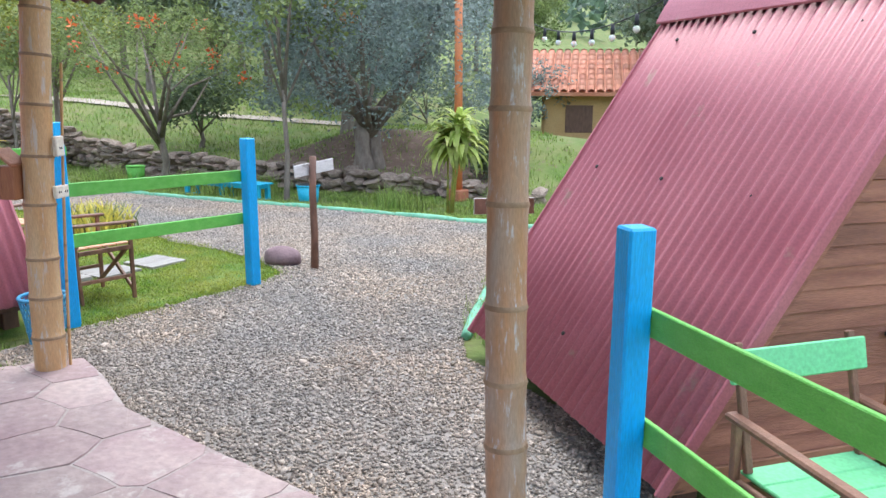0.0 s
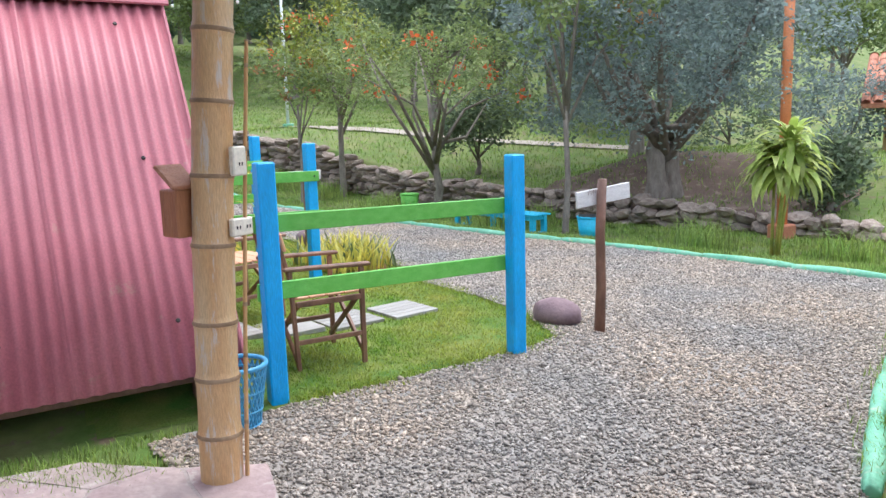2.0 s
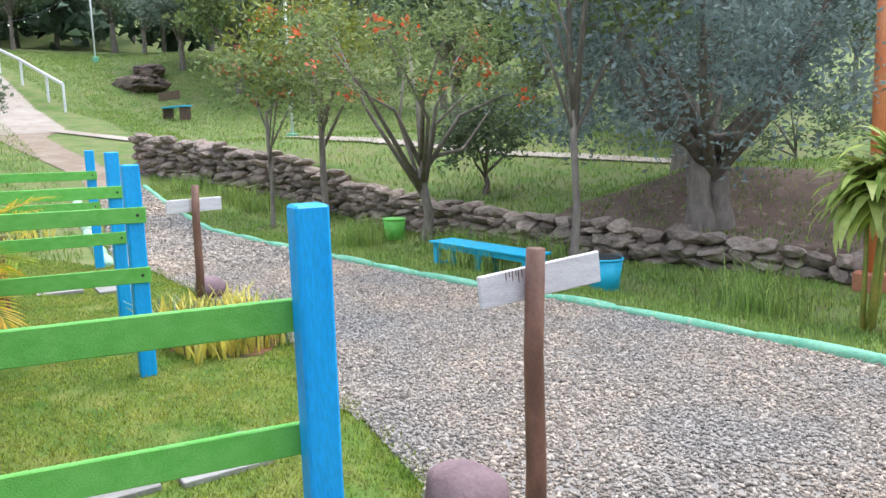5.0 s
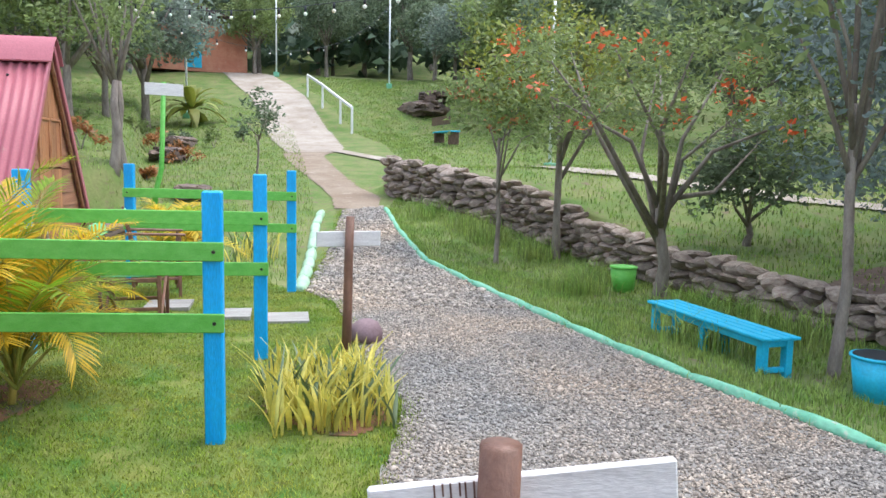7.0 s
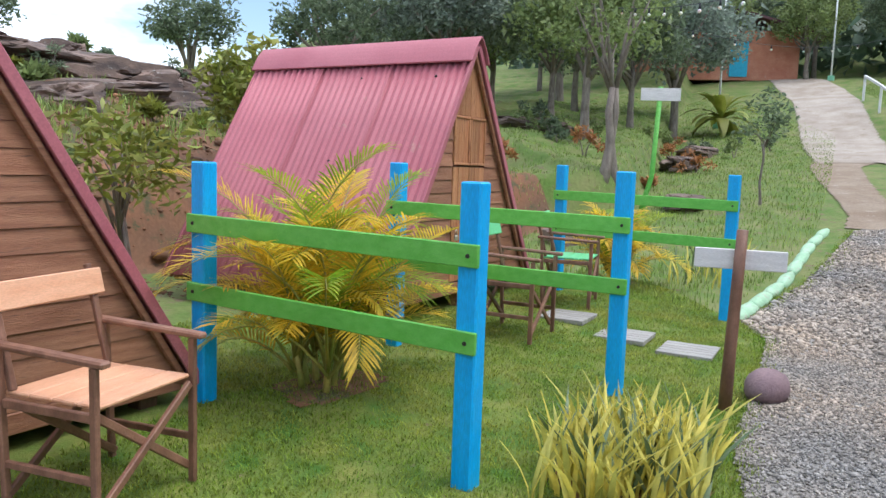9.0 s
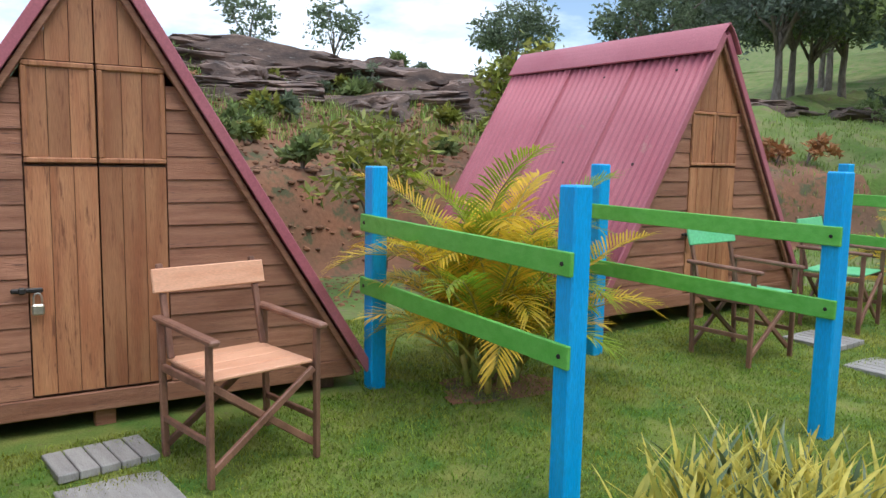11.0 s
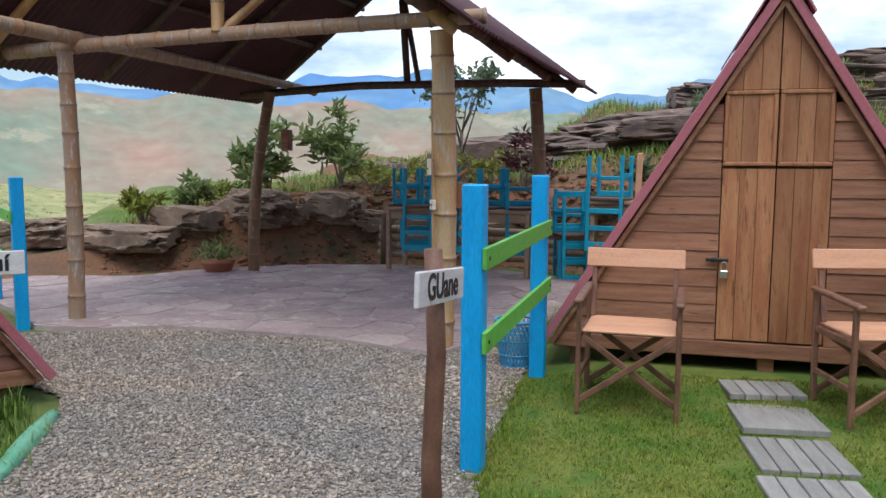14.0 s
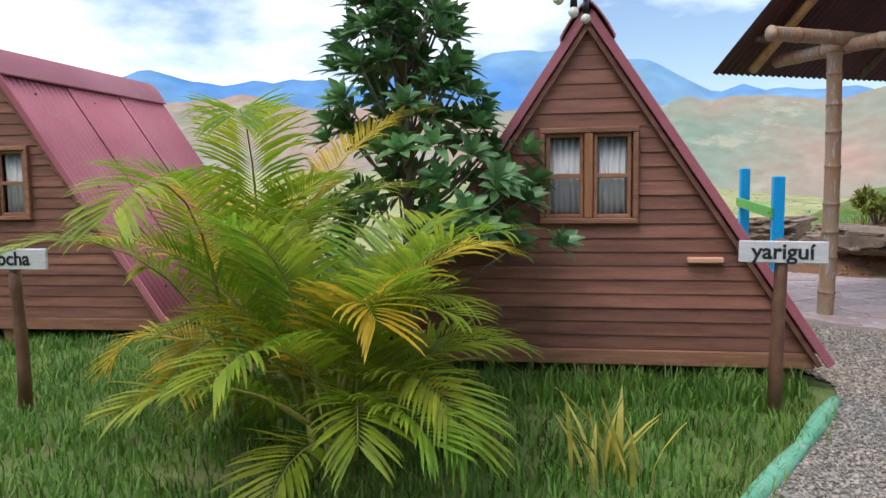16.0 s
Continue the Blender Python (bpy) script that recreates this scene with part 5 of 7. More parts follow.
tree("young_tree", on(10.15, -3.55), 2.0, (0.9, 0.9, 0.8), 0.5, M_LEAFMID, "slender young tree with rusty leaves", 1, 26, 40, 0.12, 0.035, 5, extra=(M_RUSTLEAF, 10, 0.1))
tree("flowering_tree", on(7.85, -5.5), 1.3, (2.5, 2.3, 1.05), 1.35, M_LEAFMID, "spreading tree with feathery leaves and orange blossom", 2, 100, 70, 0.10, 0.075, 11, (-0.15, 0.1), 0.27, 0.3, extra=(M_FLOWER, 16, 0.09))
tree("flowering_tree", on(10.6, -4.6), 2.2, (1.5, 1.5, 1.0), 0.9, M_LEAFYELLOW, "leafy tree with orange blossom at the stone wall", 3, 50, 65, 0.11, 0.06, 8, extra=(M_FLOWER, 14, 0.09))
tree("slim_tree", on(4.24, -5.88), 2.3, (1.3, 1.3, 1.5), 1.3, M_LEAFMID, "slim tree with a tall grey trunk beside bucket", 4, 44, 55, 0.13, 0.045, 9, (0.05, -0.05), 0.3, extra=(M_RUSTLEAF, 6, 0.12))
tree("large_tree", on(4.6, -8.25), 1.15, (2.9, 2.6, 2.1), 1.7, M_LEAFHAZEBLUE, "large dense tree with crown painted hazy blue-green", 5, 260, 120, 0.095, 0.15, 18, (0.1, 0.0), 0.36, stems=4, low=-0.85)
tree("large_tree", on(8.9, -11.3), 2.0, (3.0, 3.0, 2.6), 2.4, M_LEAFHAZEBLUE, "large dark tree behind the stone wall", 6, 240, 100, 0.13, 0.17, 14, clump_r=0.5)
tree("shrub_tree", on(9.4, -7.3), 0.5, (0.9, 0.9, 0.8), 0.7, M_LEAFDARK, "dense dark shrub on the meadow", 7, 45, 60, 0.12, 0.05, 6)
tree("sapling", on(15.4, 1.35), 1.3, (0.4, 0.4, 0.6), 0.4, M_LEAFDARK, "thin sapling beside the track", 8, 14, 40, 0.11, 0.025, 4, clump_r=0.18)
tree("grey_tree", on(13.2, 3.6), 1.6, (1.3, 1.3, 1.5), 1.5, M_LEAFMID, "grey-stemmed tree on the slope", 9, 40, 50, 0.12, 0.08, 10, stems=3, clump_r=0.35)
tree("sapling", on(2.9, 3.3), 0.85, (0.62, 0.55, 0.5), 0.45, M_LEAFYELLOW, "sparse young tree with bare forked stems behind the cabin", 10, 26, 22, 0.15, 0.026, 12, clump_r=0.18, aspect=0.3, stems=2)
tree("bush_tree", on(5.85, 5.4), 0.4, (0.55, 0.5, 0.75), 0.7, M_LEAFYELLOW, "yellow-green bush beside the pink roof", 11, 30, 60, 0.13, 0.035, 6, clump_r=0.2)
for i, (x, y, s) in enumerate(((3.7, 13.0, 0.45), (5.6, 13.0, 0.5), (-4.0, 6.7, 0.5))):
    tree("ridge_sapling", on(x, y), 0.9, (0.65, 0.65, 0.7), 0.5, M_LEAFDARK, "small wind-blown tree on the rocky ridge", 20 + i, 22, 34, 0.13, 0.03, 7, clump_r=0.18, group="ridge saplings")
tree("ridge_tree", on(12.0, 16.0), 1.9, (1.2, 1.2, 0.9), 0.9, M_LEAFDARK, "spreading dark tree on the ridge", 24, 50, 60, 0.16, 0.1, 9)
tree("ridge_tree", on(15.6, 13.9), 1.5, (2.0, 1.9, 1.5), 1.2, M_LEAFDARK, "broad dark tree on the ridge", 25, 70, 70, 0.18, 0.12, 9)

for i, (x, y, r, h) in enumerate(((2.3, -9.3, 0.38, 0.4), (6.5, -15.5, 1.5, 1.3), (9.5, -15.0, 1.6, 1.4), (12.5, -13.6, 1.4, 1.2))):
    tree("dark_bush", on(x, y), 0.35, (r, r, h), 0.6 * h, (M_LEAFDARK, M_LEAFHAZEBLUE)[i % 2], "dense dark green bush on the meadow", 70 + i, 60, 60, 0.11, 0.04, 6, clump_r=0.25, group="meadow bushes", low=-0.9)

# trees further off on the hill: four kinds, each copied with its own size and turn
kinds = [tree("hill_tree", pose(0, 0, -200), 2.4, (2.6, 2.6, 2.0), 1.6, (M_LEAFMID, M_LEAFDARK, M_LEAFDARK, M_LEAFHAZY)[i], "leafy tree on the distant hillside", 30 + i, 120, 55, 0.25, 0.15, 8, clump_r=0.5, group="hillside trees") for i in range(4)]
spots = [(17.5, 6.5), (20, 9), (23.5, 8), (26, 11.5), (21, 13), (30, 14.5), (36, 15), (41, 18), (46, 8), (49, 4), (44, -3), (38, -4.5), (33, -6.5), (29, -9), (47, -7), (41, -12), (35, -15), (27, -14), (22, -15.5), (17, -14.5), (13, -16),
         (18, -21), (24, -21), (30, -22), (38, -21), (1.0, -17), (-1.5, -19.5), (3.5, -21.5), (-3, -24), (25, -30), (3, -30), (36, -31), (52, -16), (55, 2), (56, 12), (50, 18), (-6, -27), (6, -38), (33, 22), (62, 30), (67, 27), (46, -25), (58, -8), (10, -31), (52, 9), (54, 15), (60, 6), (63, -3), (61, 14), (66, 10), (58, -14), (50, -10), (45, 13), (39, 13), (43, 21), (51, 24), (60, 22), (34, 18), (27, 17), (22, 18), (54, -22), (64, -16), (48, -1.5), (51, -4.5), (57, 4.5), (69, 2), (37, -25), (30, -27), (20, -34), (26, -37), (15, -41), (31, -48), (8, -46), (19, 12), (22, 12.6), (17.6, 11.3), (-5, -17)]
rd = random.Random(12)
for i, (x, y) in enumerate(spots):
    s = rd.uniform(0.75, 1.15) * (0.8 if y > 5 and x < 30 else 1.0)
    copy_thing(kinds[i % 4], pose(x, y, ground_at(x, y), 0, 0, rd.uniform(0, 360)) @ Matrix.Diagonal((s, s, s * rd.uniform(0.9, 1.25), 1)))
for k, (x, y) in zip(kinds, ((40.5, -7.5), (36.5, -10), (18.5, -10.8), (28.5, 8.5))):
    k.matrix_basis = pose(x, y, ground_at(x, y), 0, 0, 40)


def frond(rng, length, arch, leaf, gap, width=0.008, bare=0.3):
    """One arching palm frond from the origin along +x: its midrib points and its drooping leaflets."""
    n = int(length * (1 - bare) / gap)
    q = np.linspace(0, 1, 15)
    a = arch[0] + (arch[1] - arch[0]) * q ** 1.7
    step_ = length / 14
    x = np.concatenate([[0], np.cumsum(np.cos(a[:-1]) * step_)])
    z = np.concatenate([[0], np.cumsum(np.sin(a[:-1]) * step_)])
    sway = rng.normal() * 0.12 * length * q ** 2
    rib = np.stack([x, sway, z], -1)
    v, f = [], []
    lift = rng.uniform(0.25, 0.6)
    for i in range(n):
        u = (i + 0.5) / n
        s = bare + (1 - bare) * u
        p = np.array([np.interp(s, q, x), np.interp(s, q, sway), np.interp(s, q, z)])
        ang = np.interp(s, q, a)
        d = np.array([math.cos(ang), 0, math.sin(ang)])
        up = np.array([-math.sin(ang), 0, math.cos(ang)])
        L = leaf * (0.42 + 0.58 * math.sin(math.pi * min(1, 0.2 + 0.72 * u))) * rng.uniform(0.88, 1.1)
        for side in (-1, 1):
            o = d * (0.5 + 0.75 * u * u) + np.array([0, side * 0.85, 0]) + up * (lift + rng.normal() * 0.08)
            o /= np.linalg.norm(o)
            wv = np.cross(o, up)
            wv /= np.linalg.norm(wv)
            sag = L * rng.uniform(0.15, 0.38)
            b = len(v)
            v.append(p)
            for r, ww in ((0.28, 1.0), (0.6, 0.85), (0.84, 0.5)):
                c = p + o * L * r - np.array([0, 0, sag * r * r])
                v += [c + wv * width * ww, c - wv * width * ww]
            v.append(p + o * L * 0.98 - np.array([0, 0, sag * 1.05]))
            f += [(b, b + 1, b + 2), (b + 1, b + 3, b + 4), (b + 1, b + 4, b + 2), (b + 3, b + 5, b + 6), (b + 3, b + 6, b + 4), (b + 5, b + 7, b + 6)]
    return rib, np.array(v), np.array(f)


def palm(m, n, length, leaf, label, seed, gold=0.4, spread=(0.5, 1.4), width=0.008, canes=0.35, girth=0.12, bow=(1.2, 2.1)):
    """A clumping palm: short ringed canes and many arching fronds, the outer and older ones golden."""
    rng = np.random.default_rng(seed)
    t = thing("palm", m, label, "palm", "areca palms")
    heads = []
    for i in range(6):
        az, r = i * 1.05 + rng.uniform(-0.3, 0.3), girth * rng.uniform(0.3, 1.0)
        foot = Vector((r * math.cos(az), r * math.sin(az), -0.05))
        head = foot * 1.5 + Vector((0, 0, canes * rng.uniform(0.5, 1.2) + 0.05))
        part("cane", tubed([foot, foot.lerp(head, 0.5), head], [0.026, 0.021, 0.016], 8), M_STALK, t, smooth=True)
        heads.append((head, az))
    for i in range(n):
        q = i / n
        head, haz = heads[i % 6]
        az = i * 2.39996 + rng.uniform(-0.3, 0.3)
        el = spread[1] - (spread[1] - spread[0]) * q ** 1.2 + rng.uniform(-0.1, 0.1)
        L = length * rng.uniform(0.72, 1.08) * (1.0 - 0.35 * q)
        rib, v, f = frond(rng, L, (el, el - rng.uniform(*bow)), leaf * (1 - 0.15 * q), 0.021, width, rng.uniform(0.2, 0.34))
        R = np.array([[math.cos(az), -math.sin(az), 0], [math.sin(az), math.cos(az), 0], [0, 0, 1]])
        base = np.array(head) * (1, 1, 1 - 0.7 * q * rng.random())
        golden = rng.random() < gold * (0.5 + q)
        fr = raw("frond", v @ R.T + base, f, M_FRONDGOLD if golden else M_FROND, t)
        pts = [Vector(p) for p in (rib @ R.T + base)]
        part("midrib", tubed(pts[::2], [0.013, 0.011, 0.009, 0.007, 0.005, 0.004, 0.003, 0.002], 5), M_STALK, fr, smooth=True)
    return t


palm(on(2.44, 0.15), 70, 1.4, 0.27, "bushy golden-green areca palm on the lawn", 1, 0.75, (0.78, 1.52), 0.0065, 0.3, 0.15, (0.9, 2.3))
palm(on(7.6, 0.75), 28, 1.1, 0.3, "golden areca palm beside the fence", 2, 0.8, (0.5, 1.5), 0.0085, 0.2)
palm(on(-3.55, -4.7), 34, 1.35, 0.38, "large green and golden areca palm in front of cabins", 3, 0.22, (0.45, 1.45), 0.0095, 0.3, 0.14, (1.0, 2.1))
palm(on(-4.45, -4.95), 16, 1.9, 0.4, "areca palm with drooping golden fronds", 4, 0.6, (0.85, 1.52), 0.009, 0.4, 0.12, (0.9, 2.2))


def whorl_shrub(m, label, seed):
    """A shrub whose limbs end in whorls of long glossy leaves: a tall head and a low skirt to one side."""
    rng = np.random.default_rng(seed)
    t = thing("broadleaf_shrub", m, label, "shrub")
    part("trunk", tubed([(0, 0, -0.1), (0.02, 0.01, 0.5), (-0.01, 0.02, 1.1), (0.0, 0.0, 2.3)], [0.05, 0.042, 0.034, 0.012], 8), M_BARK, t, smooth=True)
    for i in range(210):
        q = rng.random()
        z = 0.85 + 1.75 * q
        r = (0.66 - 0.4 * q) * math.sqrt(rng.random()) + 0.04
        az = rng.uniform(0, 2 * math.pi)
        e = np.array([r * math.cos(az), r * math.sin(az), z])
        if q < 0.4:
            e[:2] += np.array([0.3, 0.3]) * rng.random()
        root = Vector((0, 0, max(0.4, z - 0.45)))
        out = np.array([math.cos(az) * (0.75 - 0.45 * q), math.sin(az) * (0.75 - 0.45 * q), 0.75])
        out /= np.linalg.norm(out)
        if i % 3 == 0:
            part("limb", tubed([root, root.lerp(Vector(e), 0.55) - Vector((0, 0, 0.04)), Vector(e)], [0.013, 0.01, 0.006], 6), M_BARK, t, smooth=True)
        sx = np.cross(out, (0.3, 0.2, 1.0))
        sx /= np.linalg.norm(sx)
        sy = np.cross(out, sx)
        v, f = [], []
        n = int(rng.integers(10, 15))
        for k in range(n):
            a = k * 2.39996
            tilt = 0.35 + 1.05 * k / n
            d = out * math.cos(tilt) + (sx * math.cos(a) + sy * math.sin(a)) * math.sin(tilt)
            w = np.cross(d, out)
            w /= np.linalg.norm(w) + 1e-9
            up = np.cross(w, d)
            L, hw = rng.uniform(0.13, 0.2), rng.uniform(0.022, 0.03)
            b = len(v)
            for u, ww in ((0.05, 0.15), (0.4, 1.0), (0.7, 0.95), (1.0, 0.06)):
                c = e + d * L * u - np.array([0, 0, 0.22 * L * u * u])
                v += [c - w * hw * ww + up * hw * ww * 0.4, c, c + w * hw * ww + up * hw * ww * 0.4]
            for j in range(3):
                for h in range(2):
                    o = b + j * 3 + h
                    f.append((o, o + 1, o + 4, o + 3))
        raw("whorl", v, f, M_LEAFDEEP, t, smooth=True)
    return t


whorl_shrub(on(-4.78, -3.95), "glossy dark broad-leaved shrub between the cabins", 12)


def blades(points, h, w, rng, lean=0.35, bend=0.5):
    """Grass: each blade two triangles that bend over."""
    n = len(points)
    az = rng.uniform(0, 2 * np.pi, n)
    d = np.stack([np.cos(az), np.sin(az), np.zeros(n)], -1)
    s = np.stack([-np.sin(az), np.cos(az), np.zeros(n)], -1)
    hh = (h * rng.uniform(0.55, 1.3, n))[:, None]
    ln = rng.uniform(0, lean, (n, 1))
    mid = points + d * hh * ln * 0.4 + np.array([0, 0, 1]) * hh * 0.55
    tip = points + d * hh * (ln + bend * rng.uniform(0, 0.6, (n, 1))) + np.array([0, 0, 1]) * hh * rng.uniform(0.75, 1.0, (n, 1))
    ww = w * rng.uniform(0.7, 1.3, (n, 1))
    v = np.stack([points - s * ww, points + s * ww, mid + s * ww * 0.7, tip, mid - s * ww * 0.7], 1).reshape(-1, 3)
    b = np.arange(n)[:, None] * 5
    f = np.concatenate([b + [[0, 1, 2]], b + [[0, 2, 4]], b + [[4, 2, 3]]])
    return v, f


def scatter(poly, n, rng):
    p = np.array(poly)
    out = []
    while sum(len(o) for o in out) < n:
        x, y = rng.uniform(p[:, 0].min(), p[:, 0].max(), n), rng.uniform(p[:, 1].min(), p[:, 1].max(), n)
        k = inside(poly, x, y)
        out.append(np.stack([x[k], y[k]], -1))
    return np.concatenate(out)[:n]


def grass(name, poly, n, h, w, mat, label, seed, patch=0.0, lean=0.35, skip=None):
    rng = np.random.default_rng(seed)
    p = scatter(poly, n, rng)
    if patch:
        p = p[ripple(p[:, 0], p[:, 1], 0.35) + 0.6 * ripple(p[:, 0] + 5, p[:, 1], 0.13) > rng.uniform(-1.6, patch, len(p))]
    if skip is not None:
        p = p[~inside(skip, p[:, 0], p[:, 1])]
    p3 = np.stack([p[:, 0], p[:, 1], height(p[:, 0], p[:, 1]) - 0.004], -1)
    v, f = blades(p3, h, w, rng, lean)
    return tagged(raw(name, v, f, mat), label, "grass", kind="stuff")


LAWN = LAWN_EDGE[:13] + [(8.4, 1.0), (6.8, 2.4), (6.4, 1.4), (3.8, 0.9), (3.2, 2.2), (1.9, 2.2), (1.7, 0.35), (-1.05, 0.0)]
grass("lawn_grass", LAWN, 190000, 0.034, 0.003, M_LAWN, "short bright green lawn grass", 1, -0.1, 0.9)
NORTHSIDE = [(6.9, -0.7), (13.3, -0.2), (20, 1.0), (30, 3.0), (40, 11), (30, 14), (14, 8), (9, 5), (6.6, 2.5)]
grass("slope_grass", NORTHSIDE, 70000, 0.09, 0.007, M_TALLGRASS, "rough green grass on the slope", 2, 0.9)
TRACKSIDE = [(14.0, -1.7), (18, -2.2), (24, -1.6), (32, 1.2), (42, 4.6), (47, 4.0), (44, -1), (30, -1.5), (20, -3.2), (15.4, -2.2)]
grass("trackside_grass", TRACKSIDE, 26000, 0.09, 0.009, M_TALLGRASS, "short green grass beside the track", 12, 0.9)
VERGE = [(a, b - 0.07) for a, b in SOUTH_KERB[5:]] + [(15.0, -1.8), (14.0, -2.6), (12.2, -4.05), (9.9, -5.3), (7.2, -6.3), (5, -6.95), (3.4, -7.8), (0.8, -8.8), (-3, -9.3), (-3.5, -7)]
grass("verge_grass", VERGE, 70000, 0.075, 0.005, M_TALLGRASS, "green grass between kerb and stone wall", 3, 0.8)
TUFTS = [(8.0, -4.4), (9.0, -4.9), (6.8, -5.6), (5.4, -6.2), (4.9, -5.0), (2.6, -7.0), (1.9, -6.3), (10.6, -4.3), (11.5, -3.6), (12.2, -3.2), (0.6, -7.4), (6.2, -5.9), (13.0, -2.4)]
rng = np.random.default_rng(5)
pts = np.concatenate([np.array(t_) + rng.normal(size=(260, 2)) * 0.22 for t_ in TUFTS])
v, f = blades(np.stack([pts[:, 0], pts[:, 1], height(pts[:, 0], pts[:, 1])], -1), 0.36, 0.006, rng, 0.6, 0.9)
tagged(raw("grass_tufts", v, f, M_TALLGRASS), "long green grass tufts along the stone wall", "grass", kind="stuff")
MEADOW = [(14.5, -3.2), (12.5, -4.8), (9.9, -6.0), (7.2, -7.0), (5, -7.6), (0, -9.6), (6, -15), (20, -13), (34, -12), (44, -8), (44, 2), (30, -0.5), (18, -2)]
grass("meadow_grass", MEADOW, 105000, 0.09, 0.009, M_TALLGRASS, "rough meadow grass on the hillside", 6, 0.9)
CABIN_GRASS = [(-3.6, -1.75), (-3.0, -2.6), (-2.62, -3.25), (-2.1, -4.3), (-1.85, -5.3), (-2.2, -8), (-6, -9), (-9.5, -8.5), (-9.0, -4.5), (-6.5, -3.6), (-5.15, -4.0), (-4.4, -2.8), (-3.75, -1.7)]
grass("long_grass", CABIN_GRASS, 62000, 0.11, 0.0055, M_DARKGRASS, "long green grass in front of the cabins", 7, 0.7, 0.6)
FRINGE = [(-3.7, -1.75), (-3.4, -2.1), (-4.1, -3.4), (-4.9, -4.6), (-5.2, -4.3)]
grass("fringe_grass", FRINGE, 4500, 0.17, 0.006, M_DARKGRASS, "tall grass against the cabin base", 8, 0.9, 0.5)
BANKTOP = [(-9, 3.2), (-7, 5.4), (-4.4, 6.7), (-2, 6.9), (0, 6.2), (4, 6.4), (9, 6.8), (12, 9), (11, 14), (0, 13.5), (-5, 11), (-10, 8)]
grass("bank_grass", BANKTOP, 38000, 0.2, 0.008, M_TALLGRASS, "wild grass on the bank and rocky ridge", 9, 0.3, 0.7)
SHADE = [(-1.25, 0.3), (-1.15, 2.8), (-1.35, 4.2), (-1.7, 4.0), (-1.45, 1.0)]
grass("side_grass", SHADE, 3500, 0.05, 0.004, M_TALLGRASS, "thin grass beside the cabin wall", 10, 0.4)


def snake_plants(m, n, rx, ry, h, label, seed):
    rng = np.random.default_rng(seed)
    t = thing("snake_plant", m, label, "plant", "snake plants")
    for i in range(n):
        x, y = np.clip(rng.normal(size=2), -1.7, 1.7) * (rx * 0.5, ry * 0.5)
        L, az, ln = h * rng.uniform(0.55, 1.15), rng.uniform(0, 6.28), rng.uniform(0.05, 0.8)
        w = 0.0125 * rng.uniform(0.8, 1.3)
        vv, ff = [], []
        for k, (q, ww) in enumerate(((0, 0.7), (0.3, 1.0), (0.6, 1.05), (0.85, 0.6), (1.0, 0.05))):
            cx_, cy_ = x + math.cos(az) * ln * L * q * q, y + math.sin(az) * ln * L * q * q
            tw_ = az + 1.57 + 0.5 * q
            for e in (-1, 0, 1):
                vv.append((cx_ + math.cos(tw_) * w * ww * e + math.cos(az) * 0.3 * w * abs(e), cy_ + math.sin(tw_) * w * ww * e + math.sin(az) * 0.3 * w * abs(e), L * q - 0.01))
        for k in range(4):
            for e in range(2):
                a = k * 3 + e
                ff.append((a, a + 1, a + 4, a + 3))
        raw("leaf", vv, ff, M_SNAKE if rng.random() < 0.78 else M_SNAKEGREEN, t, smooth=True)
    return t


M_SNAKEGREEN = leafy("banded_snake_leaves", (0.07, 0.13, 0.06), (0.2, 0.25, 0.13), 0.1)
snake_plants(on(2.62, -1.75, 15), 520, 0.56, 0.4, 0.33, "clump of yellow-edged snake plants beside the path", 1)
snake_plants(on(9.3, 0.15, 0), 60, 1.1, 0.4, 0.5, "row of yellow snake plants along the kerb", 2)
snake_plants(on(-3.0, -3.62), 22, 0.16, 0.16, 0.4, "small spiky plant in the long grass", 3)


def rosette(name, m, n, size, width, mat, label, stem=0.0, stems=1, category="plant", seed=0, droop=1.2):
    """Strap leaves that arch out of one or more heads."""
    rng = np.random.default_rng(seed)
    t = thing(name, m, label, category)
    for s in range(stems):
        ox, oy = rng.uniform(-0.16, 0.16, 2) if stems > 1 else (0, 0)
        st_ = stem * rng.uniform(0.75, 1.05)
        if stem:
            part("stem", tubed([(ox * 0.3, oy * 0.3, -0.05), (ox * 0.6, oy * 0.6, st_ * 0.5), (ox, oy, st_)], [0.024, 0.018, 0.016], 8), M_STALK, t, smooth=True)
        vv, ff = [], []
        for i in range(n):
            az, el = i * 2.4 + rng.uniform(-0.3, 0.3), 1.35 - 1.5 * i / n + rng.uniform(-0.15, 0.15)
            L = size * rng.uniform(0.7, 1.1)
            p = np.array([ox, oy, st_ - 0.1 * (i / n)])
            prev = None
            for k in range(6):
                q = k / 5
                w = width * math.sin(math.pi * (0.15 + 0.83 * q)) 
                sd = np.array([-math.sin(az), math.cos(az), 0]) * w
                b = len(vv)
                vv += [p - sd, p + sd]
                if prev is not None:
                    ff.append((prev, prev + 1, b + 1, b))
                prev = b
                a = el - droop * q * 1.3
                p = p + np.array([math.cos(az) * math.cos(a), math.sin(az) * math.cos(a), math.sin(a)]) * L / 5
        raw("leaves", vv, ff, mat, t, smooth=True)
    return t


